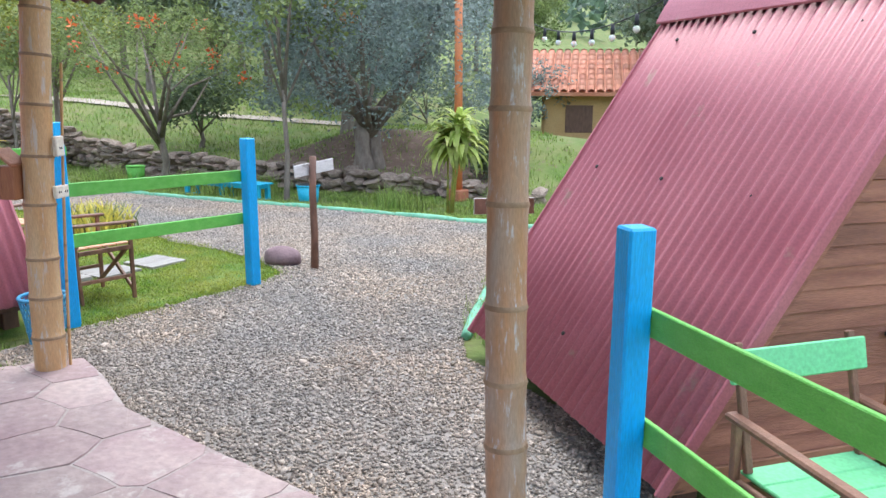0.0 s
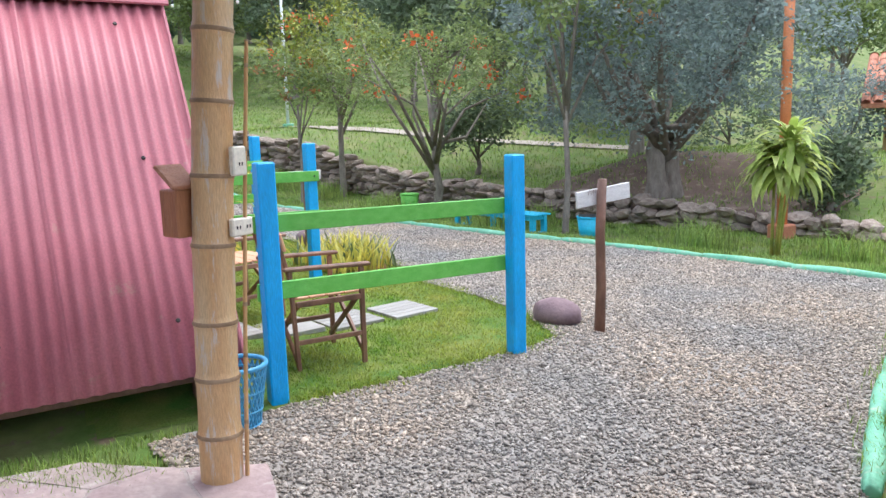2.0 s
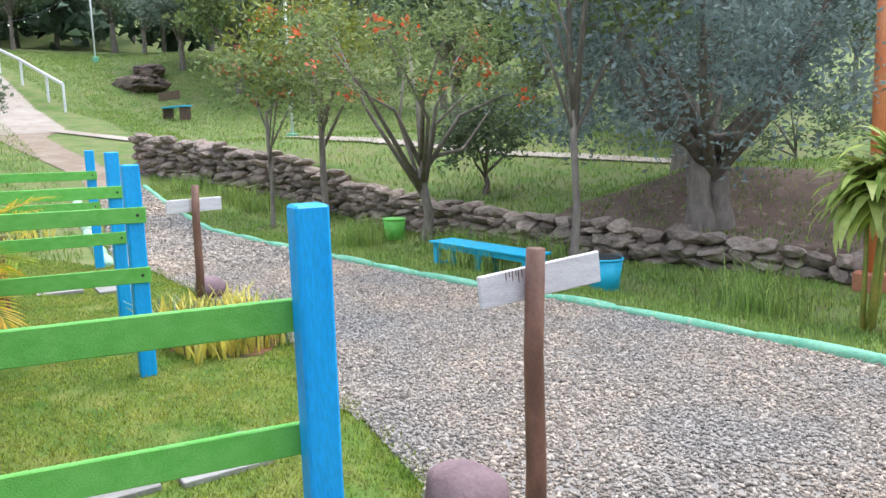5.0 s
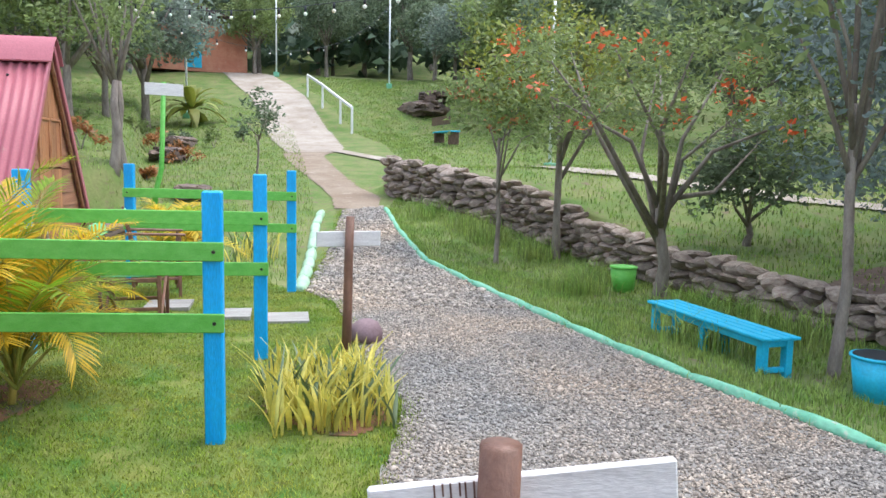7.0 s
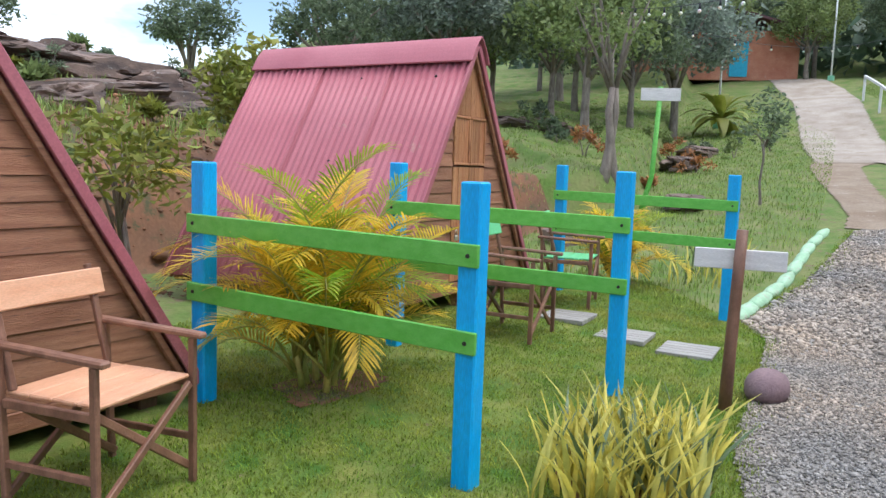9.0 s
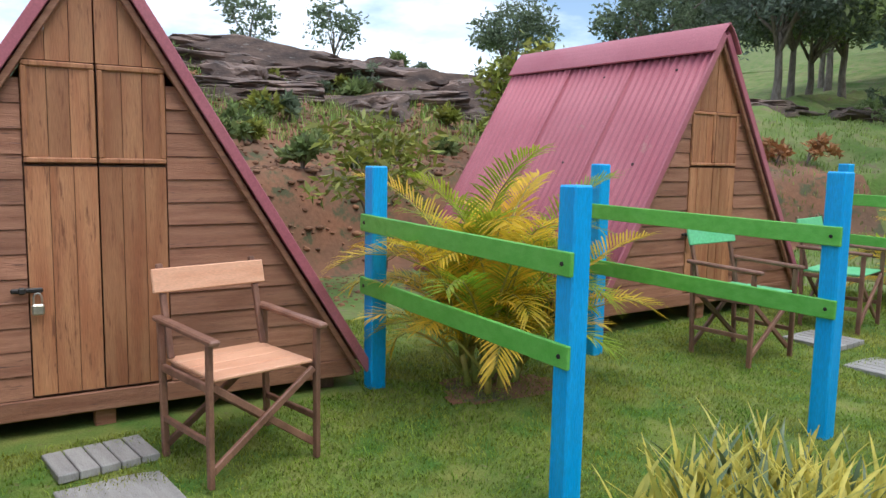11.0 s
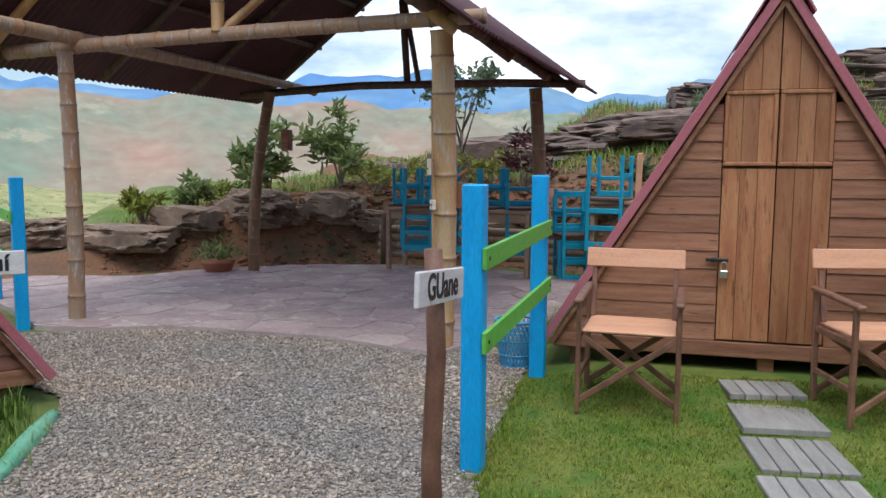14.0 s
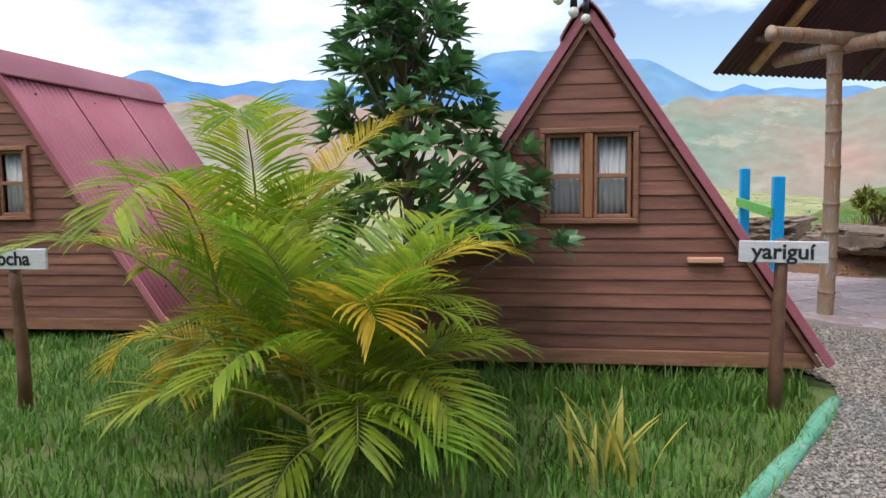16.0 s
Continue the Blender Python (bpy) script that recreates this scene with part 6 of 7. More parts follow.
M_DRACAENA = leafy("dracaena_leaves", (0.26, 0.38, 0.06), (0.55, 0.58, 0.2), 0.4, 0.35)
rosette("dracaena", on(1.15, -6.7), 46, 0.62, 0.05, M_DRACAENA, "variegated corn plant with arching yellow-green leaves", 1.45, 4, seed=3, droop=1.4)
rosette("banana_plant", on(30, 7.2), 14, 1.8, 0.2, M_LEAFYELLOW, "banana plant beside the track", 0.7, 2, seed=4)
pot = thing("flower_pot", pose(-6.2, 3.36, ground_at(-6.2, 3.36)), "terracotta pot with green plant at the bank", "pot")
part("pot_body", tubed([(0, 0, -0.02), (0, 0, 0.16), (0, 0, 0.165), (0, 0, 0.2)], [0.14, 0.2, 0.22, 0.22], 20), M_CLAY, pot, smooth=True)
pv, pf = leaf_cloud(np.random.default_rng(2).normal(size=(160, 3)) * (0.12, 0.12, 0.07) + (0, 0, 0.28), 0.13, np.random.default_rng(3), 0.25, 0.9)
raw("leaves", pv, pf, M_LEAFMID, pot)


def shrub(name, m, radius, n, leaf, mat, label, seed, aspect=0.35, category="shrub", stalks=5):
    rng = np.random.default_rng(seed)
    t = thing(name, m, label, category, name + "s")
    c, p = crown_points(rng, max(5, n // 40), 40, radius, 0.22 * max(radius), -0.3)
    for i in range(min(stalks, len(c))):
        part("stem", tubed([(0, 0, -0.05), tuple(c[i] * 0.4 + (0, 0, radius[2] * 0.5)), tuple(c[i] * 0.8 + (0, 0, radius[2] * 0.8))], [0.02, 0.014, 0.006], 6), M_BARK, t)
    v, f = leaf_cloud(p + (0, 0, radius[2] * 0.75), leaf, rng, aspect, 0.6)
    raw("leaves", v, f, mat, t)
    return t


for i, (x, y, r, hgt, lf, mt) in enumerate(((-6.75, 5.35, 0.4, 0.7, 0.22, M_LEAFMID), (-5.85, 6.1, 0.55, 0.75, 0.24, M_LEAFMID), (-7.5, 4.6, 0.3, 0.3, 0.16, M_LEAFMID), (-7.9, 3.9, 0.3, 0.25, 0.14, M_LEAFYELLOW))):
    shrub("broadleaf_bush", on(x, y), (r, r, hgt), 480, lf, mt, "tall broad-leaved green bush on the bank", 50 + i, 0.3)
for i, (x, y) in enumerate(((-5.2, 6.0), (-4.4, 6.3), (-7.0, 5.2), (-3.9, 6.5), (-3.4, 6.6))):
    shrub("low_hedge", on(x, y), (0.5, 0.4, 0.25), 420, 0.09, M_LEAFYELLOW, "low yellow-green hedge plant on the bank", 60 + i, 0.45)
shrub("purple_bush", on(-2.9, 6.4), (0.5, 0.45, 0.5), 420, 0.13, M_PURPLELEAF, "dark purple-leaved bush on the bank", 66)
rd = random.Random(30)
for i in range(70):
    x, y = rd.uniform(-1.5, 11), rd.uniform(5.0, 10.5)
    r = rd.uniform(0.12, 0.3)
    shrub("wild_shrub", on(x, y), (r, r, r * rd.uniform(0.7, 1.2)), rd.choice((160, 240, 320)), rd.uniform(0.1, 0.2), rd.choice((M_LEAFMID, M_LEAFDARK, M_LEAFMID, M_LEAFYELLOW)), "wild green shrub on the earth bank", 100 + i, rd.uniform(0.2, 0.45), stalks=3)
for i in range(26):
    x, y = rd.uniform(10, 26), rd.uniform(3.5, 9)
    r = rd.uniform(0.2, 0.5)
    shrub("slope_shrub", on(x, y), (r, r, r * 0.8), 200, 0.14, rd.choice((M_LEAFMID, M_LEAFDARK, M_RUSTLEAF)), "small shrub on the grassy slope", 160 + i, 0.4, stalks=2)
for i in range(34):
    x, y = rd.uniform(-45, -16), rd.uniform(-22, 16)
    r = rd.uniform(0.3, 0.8)
    shrub("valley_shrub", on(x, y), (r, r, r * 0.7), 240, 0.16, rd.choice((M_LEAFMID, M_LEAFDARK, M_LEAFYELLOW)), "scrub bush on the falling hillside", 200 + i, 0.45, stalks=2)


# far woods on the hills, uncountable
rng = np.random.default_rng(91)
wp = []
for _ in range(1500):
    a, r = rng.uniform(radians(-100), radians(32)), rng.uniform(52, 190)
    if a < radians(-38) and (r < 70 or rng.random() < 0.72):
        continue
    wp.append((r * math.cos(a), r * math.sin(a), rng.uniform(1.8, 3.4)))
wp = np.array(wp)
wz = height(wp[:, 0], wp[:, 1])
cs = []
for (x, y, s), z in zip(wp, wz):
    q = rng.normal(size=(55, 3))
    q /= np.linalg.norm(q, axis=1)[:, None]
    cs.append(q * (s, s, s * 0.9) * rng.uniform(0.6, 1.0, (55, 1)) + (x, y, z + s * 1.1))
v, f = leaf_cloud(np.concatenate(cs), 1.2, rng, 0.7)
# Distance haze is mixed into the woods' leaf colour.
tagged(raw("far_woods", v, f, leafy("hazed_far_leaves", (0.09, 0.15, 0.1), (0.15, 0.22, 0.15), 0.3)), "dense green woods on the distant hillside", "woods", kind="stuff")
# scrub dotted over the valley floor, uncountable
cs = []
for _ in range(2600):
    a, r = rng.uniform(radians(98), radians(258)), 55 * 15 ** rng.random() ** 0.8
    x, y, s = r * math.cos(a), r * math.sin(a), rng.uniform(0.5, 1.5) * (1 + r / 350)
    q = rng.normal(size=(16, 3))
    q /= np.linalg.norm(q, axis=1)[:, None]
    cs.append(q * (s * rng.uniform(0.8, 2.2), s * rng.uniform(0.8, 2.2), s * 0.55) * rng.uniform(0.5, 1.0, (16, 1)) + (x, y, ground_at(x, y) + s * 0.3))
v, f = leaf_cloud(np.concatenate(cs), 1.3, rng, 0.7)
tagged(raw("valley_scrub", v, f, leafy("scrub_leaves", (0.12, 0.17, 0.08), (0.22, 0.25, 0.11), 0.3)), "grey-green scrub dotted over the valley floor", "scrub", kind="stuff")
# rubble on the earth bank
rng = np.random.default_rng(92)


def rubble(poly, n, size, mat, label, seed):
    rg = np.random.default_rng(seed)
    p = scatter(poly, n, rg)
    bm = lump(4.4, 1, 1, 1, 0.3, 1, 1.3)
    bm.verts.ensure_lookup_table()
    base = np.array([v_.co[:] for v_ in bm.verts])
    tri = np.array([[v_.index for v_ in fc.verts] for fc in bm.faces])
    bm.free()
    s = size * rg.lognormal(0, 0.55, (n, 1, 1)) * rg.uniform(0.6, 1.3, (n, 1, 3)) * (1.3, 1.0, 0.6)
    loc = base[None] * s
    az = rg.uniform(0, 6.28, n)
    X = loc[..., 0] * np.cos(az)[:, None] - loc[..., 1] * np.sin(az)[:, None] + p[:, :1]
    Y = loc[..., 0] * np.sin(az)[:, None] + loc[..., 1] * np.cos(az)[:, None] + p[:, 1:]
    Z = loc[..., 2] + height(p[:, 0], p[:, 1])[:, None]
    fcs = (tri[None] + len(base) * np.arange(n)[:, None, None]).reshape(-1, 3)
    return tagged(raw("rubble", np.stack([X, Y, Z], -1).reshape(-1, 3), fcs, mat), label, "rubble", kind="stuff")


M_CLOD = material("earth_clods", (0.26, 0.12, 0.06), (0.15, 0.09, 0.055), 3, 0.95, 0.5, 40, vary=0.45, island=True, coords="World")
rubble([(-7, 4.6), (-4.4, 5.7), (-2.4, 5.8), (-0.4, 4.8), (2, 4.5), (5, 5.0), (9, 5.1), (11, 6), (10, 9.5), (0, 9), (-3, 8), (-6.5, 6)], 7000, 0.05, M_CLOD, "loose earth clods and stones on the bank", 5)
rubble([(-7.6, 2.8), (-6.3, 4.3), (-4.4, 5.45), (-2.4, 5.55), (-1.2, 5.1), (-1.5, 6.0), (-4.4, 6.5), (-6.9, 5.1), (-8.2, 3.3)], 2600, 0.045, M_CLOD, "broken earth and stones on the cut bank", 7)
rubble([(-1.2, 2.8), (2.2, 2.6), (3.4, 3.2), (6, 3.6), (9, 4.8), (2, 4.4), (-0.4, 4.6)], 1500, 0.03, M_CLOD, "crumbled earth at the foot of the bank", 6)

# ---- rocks ----
def rock(m, sx, sy, sz, seed, label, group="ridge rocks", mat=None):
    """A bedded outcrop: a rough block with horizontal ledges."""
    bm = bmesh.new()
    bmesh.ops.create_icosphere(bm, subdivisions=5, radius=0.5)
    o = Vector((seed * 5.1, seed * 2.3, seed))
    for v in bm.verts:
        c = v.co.copy()
        c.x, c.y = c.x * 1.25, c.y * 1.25
        n = noise.noise(c * 2.2 + o) * 0.42 + noise.noise(c * 6 + o) * 0.2
        ledge_ = 0.055 * (1 if math.sin(c.z * 26 + 5 * noise.noise(c * 1.5 + o)) > 0.1 else -0.6) + 0.1 * noise.noise(Vector((c.x * 4, c.y * 4, c.z * 14)) + o) + 0.09 * noise.noise(c * 16 + o)
        k = 1 + n + ledge_
        v.co = Vector((max(-0.56, min(0.56, c.x * k)) * sx, max(-0.56, min(0.56, c.y * k)) * sy, max(-0.42, min(0.4, c.z * (1 + n * 0.8))) * sz))
    return tagged(part("rock_outcrop", bm, mat or M_ROCK, m=m), label, "rock", group)


M_ROCKBROWN = material("brown_rock", (0.14, 0.1, 0.075), (0.3, 0.22, 0.16), 2.2, 0.95, 1.0, 14, coords="World", wear=(0.4, 0.35, 0.29), wear_at=0.6)
rd = random.Random(77)
for i, (x, y, w, d, h) in enumerate(((-3.4, 9.2, 3.0, 2.4, 1.5), (-1.0, 9.6, 3.4, 2.6, 1.7), (-5.2, 8.9, 2.4, 2.0, 1.3), (1.6, 10.3, 3.2, 2.2, 1.5), (3.6, 10.9, 3.4, 2.4, 1.5), (5.8, 10.6, 3.2, 2.4, 1.6), (8.2, 10.9, 3.4, 2.6, 1.5), (2.4, 9.1, 3.0, 1.6, 0.9), (5.0, 9.3, 3.2, 1.5, 0.9), (7.4, 9.4, 2.6, 1.5, 0.9),
                                     (10.6, 11.4, 2.6, 2.0, 1.6), (9.7, 12.2, 1.5, 1.2, 1.5), (12.8, 10.8, 2.6, 1.8, 1.1), (-0.4, 8.2, 2.2, 1.3, 0.8), (14.5, 9.2, 2.4, 1.6, 0.9), (17.5, 8.2, 2.2, 1.4, 0.8), (0.2, 11.2, 2.4, 1.8, 1.2), (11.6, 8.8, 1.8, 1.2, 0.7))):
    h *= 0.62
    rock(pose(x, y, ground_at(x, y) - h * 0.1 - (0.18 if 1 < x < 9 else 0.0), rd.uniform(-5, 5), rd.uniform(-5, 5), rd.uniform(-25, 25)), w, d, h, i + 1, "dark bedded rock outcrop on the ridge")
for i in range(34):
    x = rd.uniform(-5, 12)
    y = 9.4 + rd.uniform(-1.2, 1.6)
    w, h = rd.uniform(0.7, 1.7), rd.uniform(0.35, 0.8)
    rock(pose(x, y, ground_at(x, y) + h * 0.2 - (0.18 if 1 < x < 9 else 0.0), rd.uniform(-10, 10), rd.uniform(-10, 10), rd.uniform(-60, 60)), w, w * rd.uniform(0.6, 0.9), h, 80 + i, "dark broken rock on the ridge")
for i, (x, y, w, d, h) in enumerate(((-7.7, 3.3, 1.5, 0.9, 0.42), (-6.6, 4.75, 1.5, 0.8, 0.7), (-5.6, 5.35, 1.1, 0.7, 0.6), (-4.3, 5.85, 1.2, 0.6, 0.6), (-7.3, 4.1, 1.2, 0.8, 0.55), (-9.0, 3.0, 1.6, 1.0, 0.5), (-3.4, 5.9, 0.7, 0.5, 0.4), (-5.0, 5.6, 0.6, 0.5, 0.4), (-6.1, 5.0, 0.6, 0.45, 0.35), (-2.6, 6.0, 0.6, 0.4, 0.35))):
    rock(pose(x, y, ground_at(x, y) + h * (0.2 if i in (0, 5) else -0.05), 0, rd.uniform(-6, 6), rd.uniform(-30, 30)), w * 0.8, d * 0.8, h, 40 + i, "weathered brown rock in the earth bank", "bank rocks", M_ROCKBROWN)
for i, (x, y, w, d, h) in enumerate(((14.6, 2.6, 1.2, 0.7, 0.5), (10.8, 3.0, 0.9, 0.6, 0.35), (34, -2.2, 2.6, 1.4, 0.9), (36.5, -2.8, 2.2, 1.2, 0.8), (21, 5.2, 2.4, 0.9, 0.6), (24, 5.8, 2.2, 0.8, 0.6))):
    rock(pose(x, y, ground_at(x, y) + h * 0.15, 0, 0, rd.uniform(-30, 30)), w, d, h, 60 + i, "dark rock on the grassy slope", "slope rocks")

# ---- further off: house, poles, railing, lights ----
house = thing("house", pose(4.63, -22.0, -0.42, 0, 0, 122), "ochre plastered house with a clay tile roof", "house")
HW, HD, HH = 4.6, 4.2, 2.25
for a, b in (((0, 0), (HW, 0)), ((HW, 0), (HW, -HD)), ((HW, -HD), (0, -HD)), ((0, -HD), (0, 0))):
    part("wall", beam(bmesh.new(), (a[0], a[1], HH / 2 - 0.2), (b[0], b[1], HH / 2 - 0.2), 0.18, HH + 0.4, 0), M_WALLYELLOW, house)
for x0, z0, w0, h0 in ((1.0, 0.85, 0.8, 0.9), (2.6, 0.0, 0.85, 1.95)):
    wd_ = part("window" if z0 else "door", boxed(w0, 0.06, h0, pose(x0 + w0 / 2, 0.1, z0 + h0 / 2)), M_DARKWOOD, house)
    part("frame", boxed(w0 + 0.12, 0.05, 0.06, pose(x0 + w0 / 2, 0.1, z0 + h0 + 0.03)), M_BOARD, wd_)
part("window", boxed(0.06, 0.75, 0.75, pose(HW + 0.08, -HD + 0.95, 1.4)), M_DARKWOOD, house)
part("window", boxed(0.06, 0.75, 0.75, pose(HW + 0.08, -1.0, 1.4)), M_DARKWOOD, house)
roof = bmesh.new()
apex_z, ov = HH + 1.05, 0.55
prism(roof, [(-ov, HH - 0.12), (HW / 2, apex_z), (HW + ov, HH - 0.12), (HW + ov, HH - 0.22), (HW / 2, apex_z - 0.12), (-ov, HH - 0.22)], ov, -HD - ov)
rf = part("roof", roof, M_TILE, house)
tile_me = None
for sx in (-1, 1):
    sl = math.hypot(HW / 2 + ov, apex_z - HH + 0.12)
    for j in range(22):
        y = ov - 0.1 - j * (HD + 2 * ov - 0.2) / 21
        for i in range(8):
            q = (i + 0.5) / 8
            x, z = HW / 2 + sx * (HW / 2 + ov) * q, apex_z - (apex_z - HH + 0.12) * q + 0.03
            if tile_me is None:
                bm = bmesh.new()
                n = 5
                g = [[bm.verts.new((L_ * sl / 8 * 0.62 * 1.0, 0.1 * math.cos(math.pi * k / n), (0.07 + 0.01 * L_) * math.sin(math.pi * k / n))) for k in range(n + 1)] for L_ in (-1, 1)]
                for k in range(n):
                    bm.faces.new((g[0][k], g[0][k + 1], g[1][k + 1], g[1][k]))
                tile_me = bpy.data.meshes.new("tile")
                bm.to_mesh(tile_me)
                bm.free()
                tile_me.materials.append(M_TILE)
            ob = link("tile", tile_me, None, rf)
            ob.matrix_basis = pose(x, y, z, 0, math.degrees(math.atan2(apex_z - HH + 0.12, HW / 2 + ov)) * sx, 0)
far_house = thing("far_house", pose(47, 14, ground_at(47, 14), 0, 0, -60), "distant reddish house with blue door", "house")
part("wall", boxed(9, 6, 2.8, pose(0, 0, 1.2)), M_TILE, far_house)
part("roof", prism(bmesh.new(), [(-5, 2.6), (0, 4.0), (5, 2.6), (5, 2.45), (0, 3.85), (-5, 2.45)], -3.6, 3.6), M_DARKROOF, far_house)
part("door", boxed(1.0, 0.08, 2.0, pose(1.2, -3.03, 1.0)), M_TEAL, far_house)

opole = thing("pole", pose(2.2, -8.15, ground_at(2.2, -8.15)), "orange painted wooden pole on a concrete footing", "pole")
part("shaft", tubed([(0, 0, 0), (0.05, 0, 5.2)], [0.075, 0.065], 14), M_ORANGE, opole, smooth=True)
part("footing", boxed(0.28, 0.28, 0.3, pose(0, 0, 0.05), 0.02), M_CLAY, opole)
M_WHITEPAINT = material("white_paint", (0.7, 0.72, 0.74), (0.78, 0.79, 0.8), 5, 0.5, 0.1, 50)
for x, y, hgt in ((19.3, -5.9, 5.6), (31.5, 7.8, 5.2), (45, 6.5, 6), (40, -0.5, 5.5)):
    lp = thing("street_lamp", pose(x, y, ground_at(x, y)), "slim white lamp pole on the hillside", "lamp", "lamp poles")
    part("pole", tubed([(0, 0, -0.1), (0, 0, hgt)], [0.05, 0.04], 10), M_WHITEPAINT, lp, smooth=True)
    part("arm", tubed([(0, 0, hgt - 0.3), (0.35, 0.1, hgt + 0.15)], 0.03, 8), M_WHITEPAINT, lp, smooth=True)
    part("lamp_head", boxed(0.4, 0.16, 0.06, pose(0.5, 0.14, hgt + 0.2, 0, -15, 15)), M_IRON, lp)
    part("base", boxed(0.3, 0.3, 0.3, pose(0, 0, 0.1), 0.02), M_KERB, lp)
rail_ends = [(29.6, 0.55), (31.3, 1.2), (33.9, 2.3), (36.7, 3.4)]
hr = thing("handrail", pose(29.6, 0.55, ground_at(29.6, 0.55)), "white painted handrail beside the track", "railing")
tops_ = []
for x, y in rail_ends:
    z = ground_at(x, y) - ground_at(29.6, 0.55)
    part("post", boxed(0.09, 0.09, 1.1, pose(x - 29.6, y - 0.55, z + 0.5)), M_WHITEPAINT, hr)
    tops_.append((x - 29.6, y - 0.55, z + 1.05))
for a, b in zip(tops_, tops_[1:]):
    part("rail", beam(bmesh.new(), a, b, 0.08, 0.1), M_WHITEPAINT, hr)
pb = thing("park_bench", on(26, -3.2, 20), "distant bench with blue seat under trees", "bench")
for dx in (-0.7, 0.7):
    part("leg", boxed(0.06, 0.4, 0.45, pose(dx, 0, 0.22)), M_POLE, pb)
part("seat", boxed(1.7, 0.4, 0.05, pose(0, 0, 0.46)), M_SKYBLUE, pb)
part("backrest", boxed(1.7, 0.05, 0.3, pose(0, 0.22, 0.85)), M_POLE, pb)


def lights(a, b, sag, n, label):
    """A cable of festoon bulbs hung between two points."""
    s = thing("string_lights", pose(*a), label, "string lights", "festoon lights")
    a, b = Vector(a), Vector(b)
    P = [a.lerp(b, q) - a - Vector((0, 0, sag * 4 * q * (1 - q))) for q in np.linspace(0, 1, 40)]
    part("cable", tubed(P, 0.006, 6), M_INK, s, smooth=True)
    for i in range(n):
        q = (i + 0.5) / n
        p = a.lerp(b, q) - a - Vector((0, 0, sag * 4 * q * (1 - q)))
        h = part("socket", tubed([p, p - Vector((0, 0, 0.085))], [0.015, 0.02], 10), M_INK, s, smooth=True)
        part("bulb", tubed([p - Vector((0, 0, z)) for z in (0.085, 0.095, 0.112, 0.13, 0.142)], [0.016, 0.024, 0.029, 0.022, 0.005], 12), M_BULB, h, "milky white bulb", smooth=True)


lights((2.25, -8.15, 4.75), (13.3, 3.7, 4.6), 0.95, 26, "dark cable with white festoon bulbs over the path")
lights((-4.4, -2.85, 2.42), (2.2, -8.15, 4.6), 0.9, 17, "dark cable with white festoon bulbs from roof to pole")
lights((13.3, 3.7, 4.6), (40, -0.5, 10), 1.6, 14, "dark cable with white festoon bulbs up the hill")

# ---- valley floor and mountains far beyond 50 m ----
def mountains(name, dist, base, peak, a0, a1, mat, seed, label):
    """A long range: a sloping, gullied face that closes the view over the valley."""
    n, k = 260, 26
    v = []
    for j in range(k):
        q = j / (k - 1)
        for i in range(n):
            a = a0 + (a1 - a0) * i / (n - 1)
            top = peak * (0.72 + 0.34 * noise.noise(Vector((a * 3.2, seed, 0))) + 0.14 * noise.noise(Vector((a * 11, seed, 4))) + 0.05 * noise.noise(Vector((a * 33, seed, 9))))
            top *= 0.85 + 0.3 * i / (n - 1)
            g = noise.noise(Vector((a * 26, q * 3.0, seed))) * 0.55 + noise.noise(Vector((a * 60, q * 7, seed))) * 0.25
            r = dist * (1 + 0.42 * q + 0.05 * g * math.sin(math.pi * q))
            z = base + (top - base) * (q ** 1.15) + (top - base) * 0.1 * g * math.sin(math.pi * q)
            v.append((r * math.cos(a), r * math.sin(a), z))
    f = [(j * n + i, (j + 1) * n + i, (j + 1) * n + i + 1, j * n + i + 1) for j in range(k - 1) for i in range(n - 1)]
    return tagged(raw(name, v, f, mat, smooth=True), label, "mountains", kind="structure")


M_HILLTAN = material("dry_hills", (0.4, 0.26, 0.2), (0.2, 0.27, 0.2), 0.005, 1.0, 0.0, 0.04, coords="World", wear=(0.36, 0.34, 0.25), wear_at=0.55)
# No air haze is modelled; the blue and pale base colours below carry it.
M_HILLBLUEHAZE = material("haze_blue_hills", (0.07, 0.22, 0.5), (0.2, 0.34, 0.45), 0.002, 1.0, 0.0, 0.01, coords="World")
M_HILLHAZE = material("haze_painted_hills", (0.5, 0.6, 0.5), (0.62, 0.68, 0.62), 0.012, 1.0, 0.0, 0.08, coords="World", wear=(0.36, 0.47, 0.45), wear_at=0.56)
mountains("backdrop_south", 420, -25, 185, radians(-105), radians(-12), M_HILLHAZE, 5.1, "hills painted pale haze green beyond the trees")
mountains("backdrop", 900, -60, 155, radians(92), radians(260), M_HILLTAN, 3.3, "dry tan foothills across the valley")
mountains("backdrop_far", 2200, -40, 590, radians(84), radians(265), M_HILLBLUEHAZE, 7.7, "mountain range painted haze blue beyond the valley")

def edge_grass(name, line, n, spread, h, mat, label, seed):
    """Blades that creep over the edge of a path."""
    rg = np.random.default_rng(seed)
    p = np.array(line)
    seg = np.linalg.norm(np.diff(p, axis=0), axis=1)
    cum = np.concatenate([[0], np.cumsum(seg)])
    s = rg.uniform(0, cum[-1], n)
    s = s[np.sin(s * 5.1) + np.sin(s * 11.7 + 1) > rg.uniform(-2.4, 1.6, n)]
    x, y = np.interp(s, cum, p[:, 0]) + rg.normal(size=len(s)) * spread, np.interp(s, cum, p[:, 1]) + rg.normal(size=len(s)) * spread
    vv, ff = blades(np.stack([x, y, height(x, y) + 0.005], -1), h, 0.003, rg, 0.6)
    return tagged(raw(name, vv, ff, mat), label, "grass", kind="stuff")


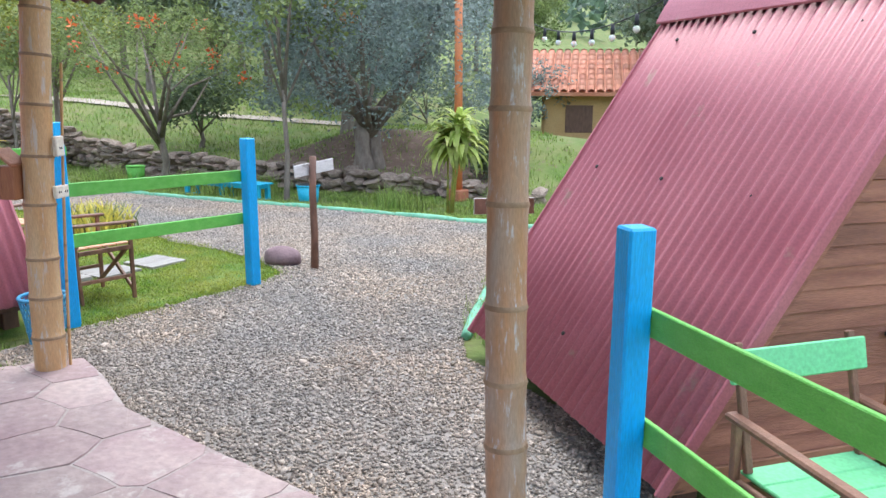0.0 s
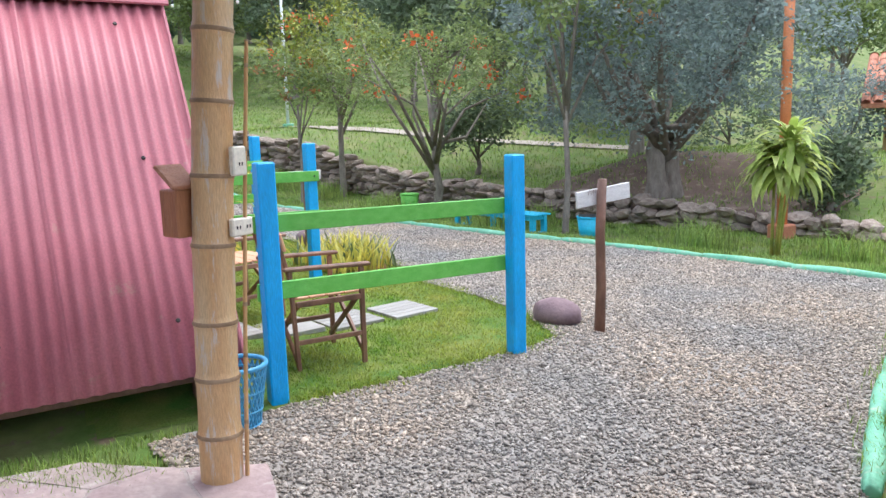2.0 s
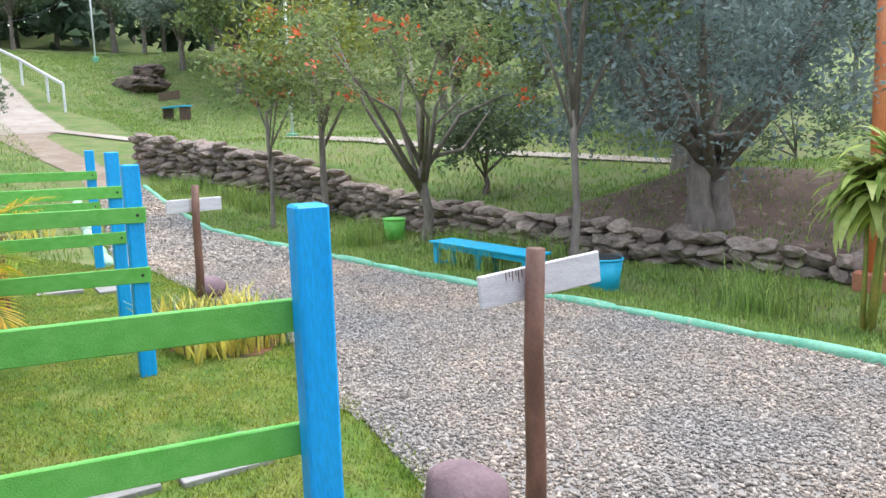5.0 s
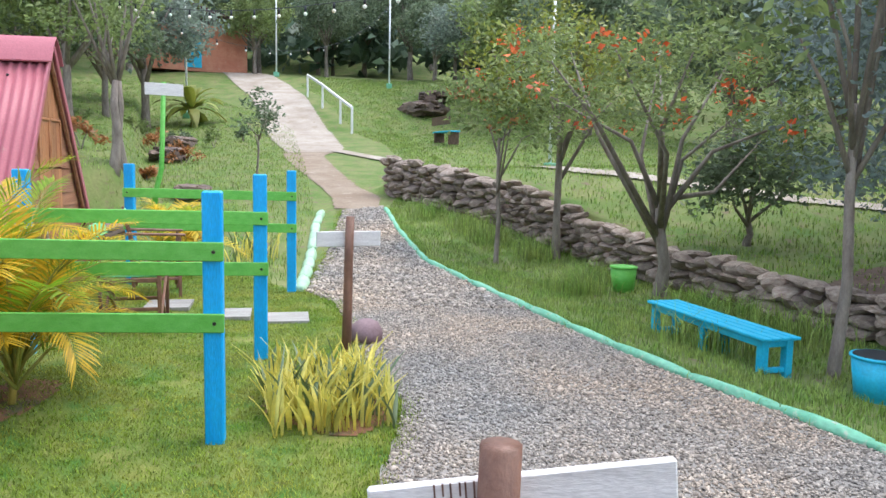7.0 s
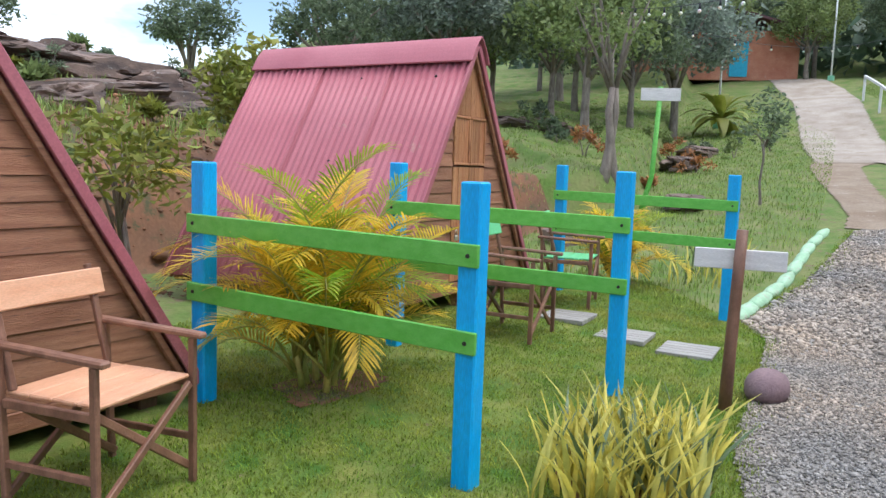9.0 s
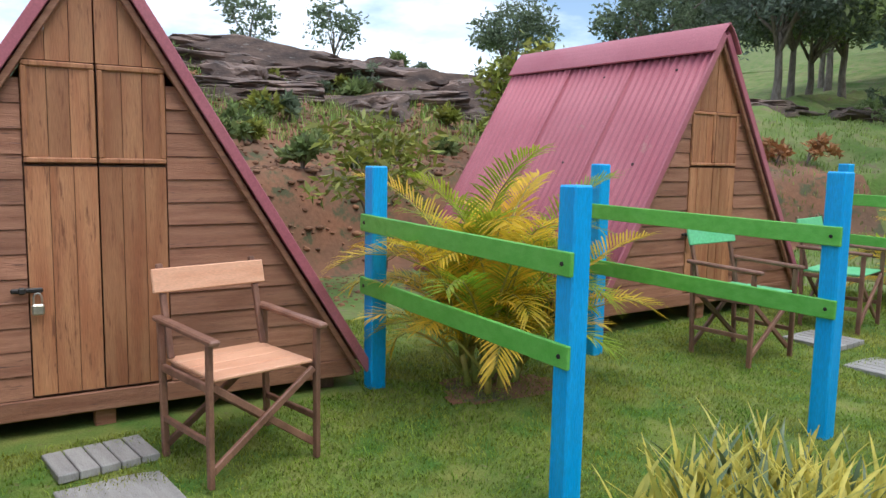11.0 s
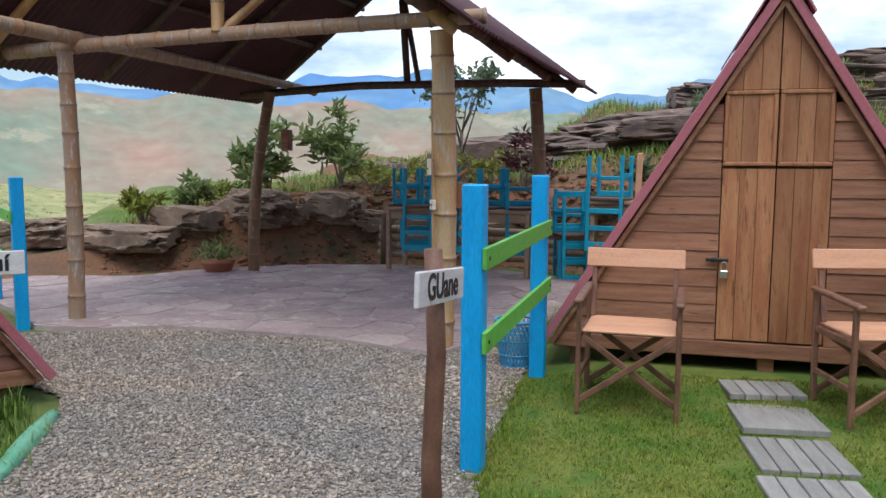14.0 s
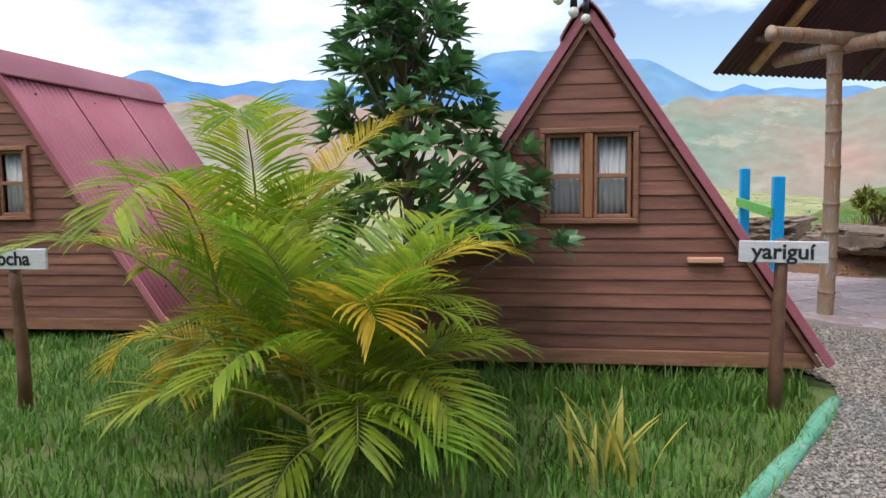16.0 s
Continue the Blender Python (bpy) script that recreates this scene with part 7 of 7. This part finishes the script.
edge_grass("lawn_edge_grass", LAWN_EDGE, 16000, 0.06, 0.035, M_LAWN, "grass creeping over the gravel edge", 31)
edge_grass("slab_edge_grass", [(-1.7, 0.75), (-1.55, 1.2), (-1.42, 2.0), (-1.36, 3.0)], 5000, 0.09, 0.07, M_TALLGRASS, "weeds along the edge of the flagstones", 33)
edge_grass("kerb_grass", [(a, b - 0.1) for a, b in SOUTH_KERB], 14000, 0.06, 0.09, M_TALLGRASS, "grass growing against the kerb", 32)
for x, y, r in ((2.44, 0.12, 0.36), (2.62, -1.75, 0.5), (7.6, 0.75, 0.35)):
    ring = [(x + r * (1 + 0.2 * math.sin(3 * a_ + x)) * math.cos(a_), y + r * 0.75 * (1 + 0.2 * math.cos(2 * a_ + y)) * math.sin(a_)) for a_ in np.linspace(0, 2 * math.pi, 28)[:-1]]
    sheet("soil_bed", ring, M_BANK, 0.014, 0.04, "bare brown soil under the plants", "soil")

# ---- gravel ----
def pebbles(poly, n, size, seed, lift):
    rng = np.random.default_rng(seed)
    p = scatter(poly, n, rng)
    base = np.array([(1, 0, 0), (-1, 0, 0), (0, 1, 0), (0, -1, 0), (0, 0, 1), (0, 0, -1)], float)
    tri = np.array([(0, 2, 4), (2, 1, 4), (1, 3, 4), (3, 0, 4), (2, 0, 5), (1, 2, 5), (3, 1, 5), (0, 3, 5)])
    s = size * rng.lognormal(0, 0.35, (n, 1, 1)) * rng.uniform(0.55, 1.2, (n, 1, 3)) * np.array([1.25, 1.0, 0.65])
    loc = base[None] * s * rng.uniform(0.75, 1.2, (n, 6, 1))
    loc[:, :, :2] += rng.normal(size=(n, 6, 2)) * size * 0.25
    az, ti = rng.uniform(0, 2 * np.pi, n), rng.normal(size=n) * 0.35
    ca, sa, ct, st2 = np.cos(az), np.sin(az), np.cos(ti), np.sin(ti)
    x = loc[..., 0] * ct[:, None] + loc[..., 2] * st2[:, None]
    z = -loc[..., 0] * st2[:, None] + loc[..., 2] * ct[:, None]
    X = x * ca[:, None] - loc[..., 1] * sa[:, None] + p[:, :1]
    Y = x * sa[:, None] + loc[..., 1] * ca[:, None] + p[:, 1:]
    Z = z + (height(p[:, 0], p[:, 1]) + lift + rng.uniform(0, size * 0.5, n))[:, None]
    v = np.stack([X, Y, Z], -1).reshape(-1, 3)
    f = (tri[None] + 6 * np.arange(n)[:, None, None]).reshape(-1, 3)
    return raw("loose_gravel", v, f, M_PEBBLE, gravel)


NEAR = [(a, b) for a, b in GRAVEL if a < 6.3]
tagged(pebbles(NEAR, 140000, 0.0094, 1, 0.016), "loose grey crushed stones", kind="stuff")
FARG = [(6.0, -1.45), (6.7, -1.0), (13.4, -0.75), (13.9, -1.5), (9.25, -2.4), (5.75, -3.45)]
tagged(pebbles(FARG, 14000, 0.02, 2, 0.016), "loose grey crushed stones", kind="stuff")
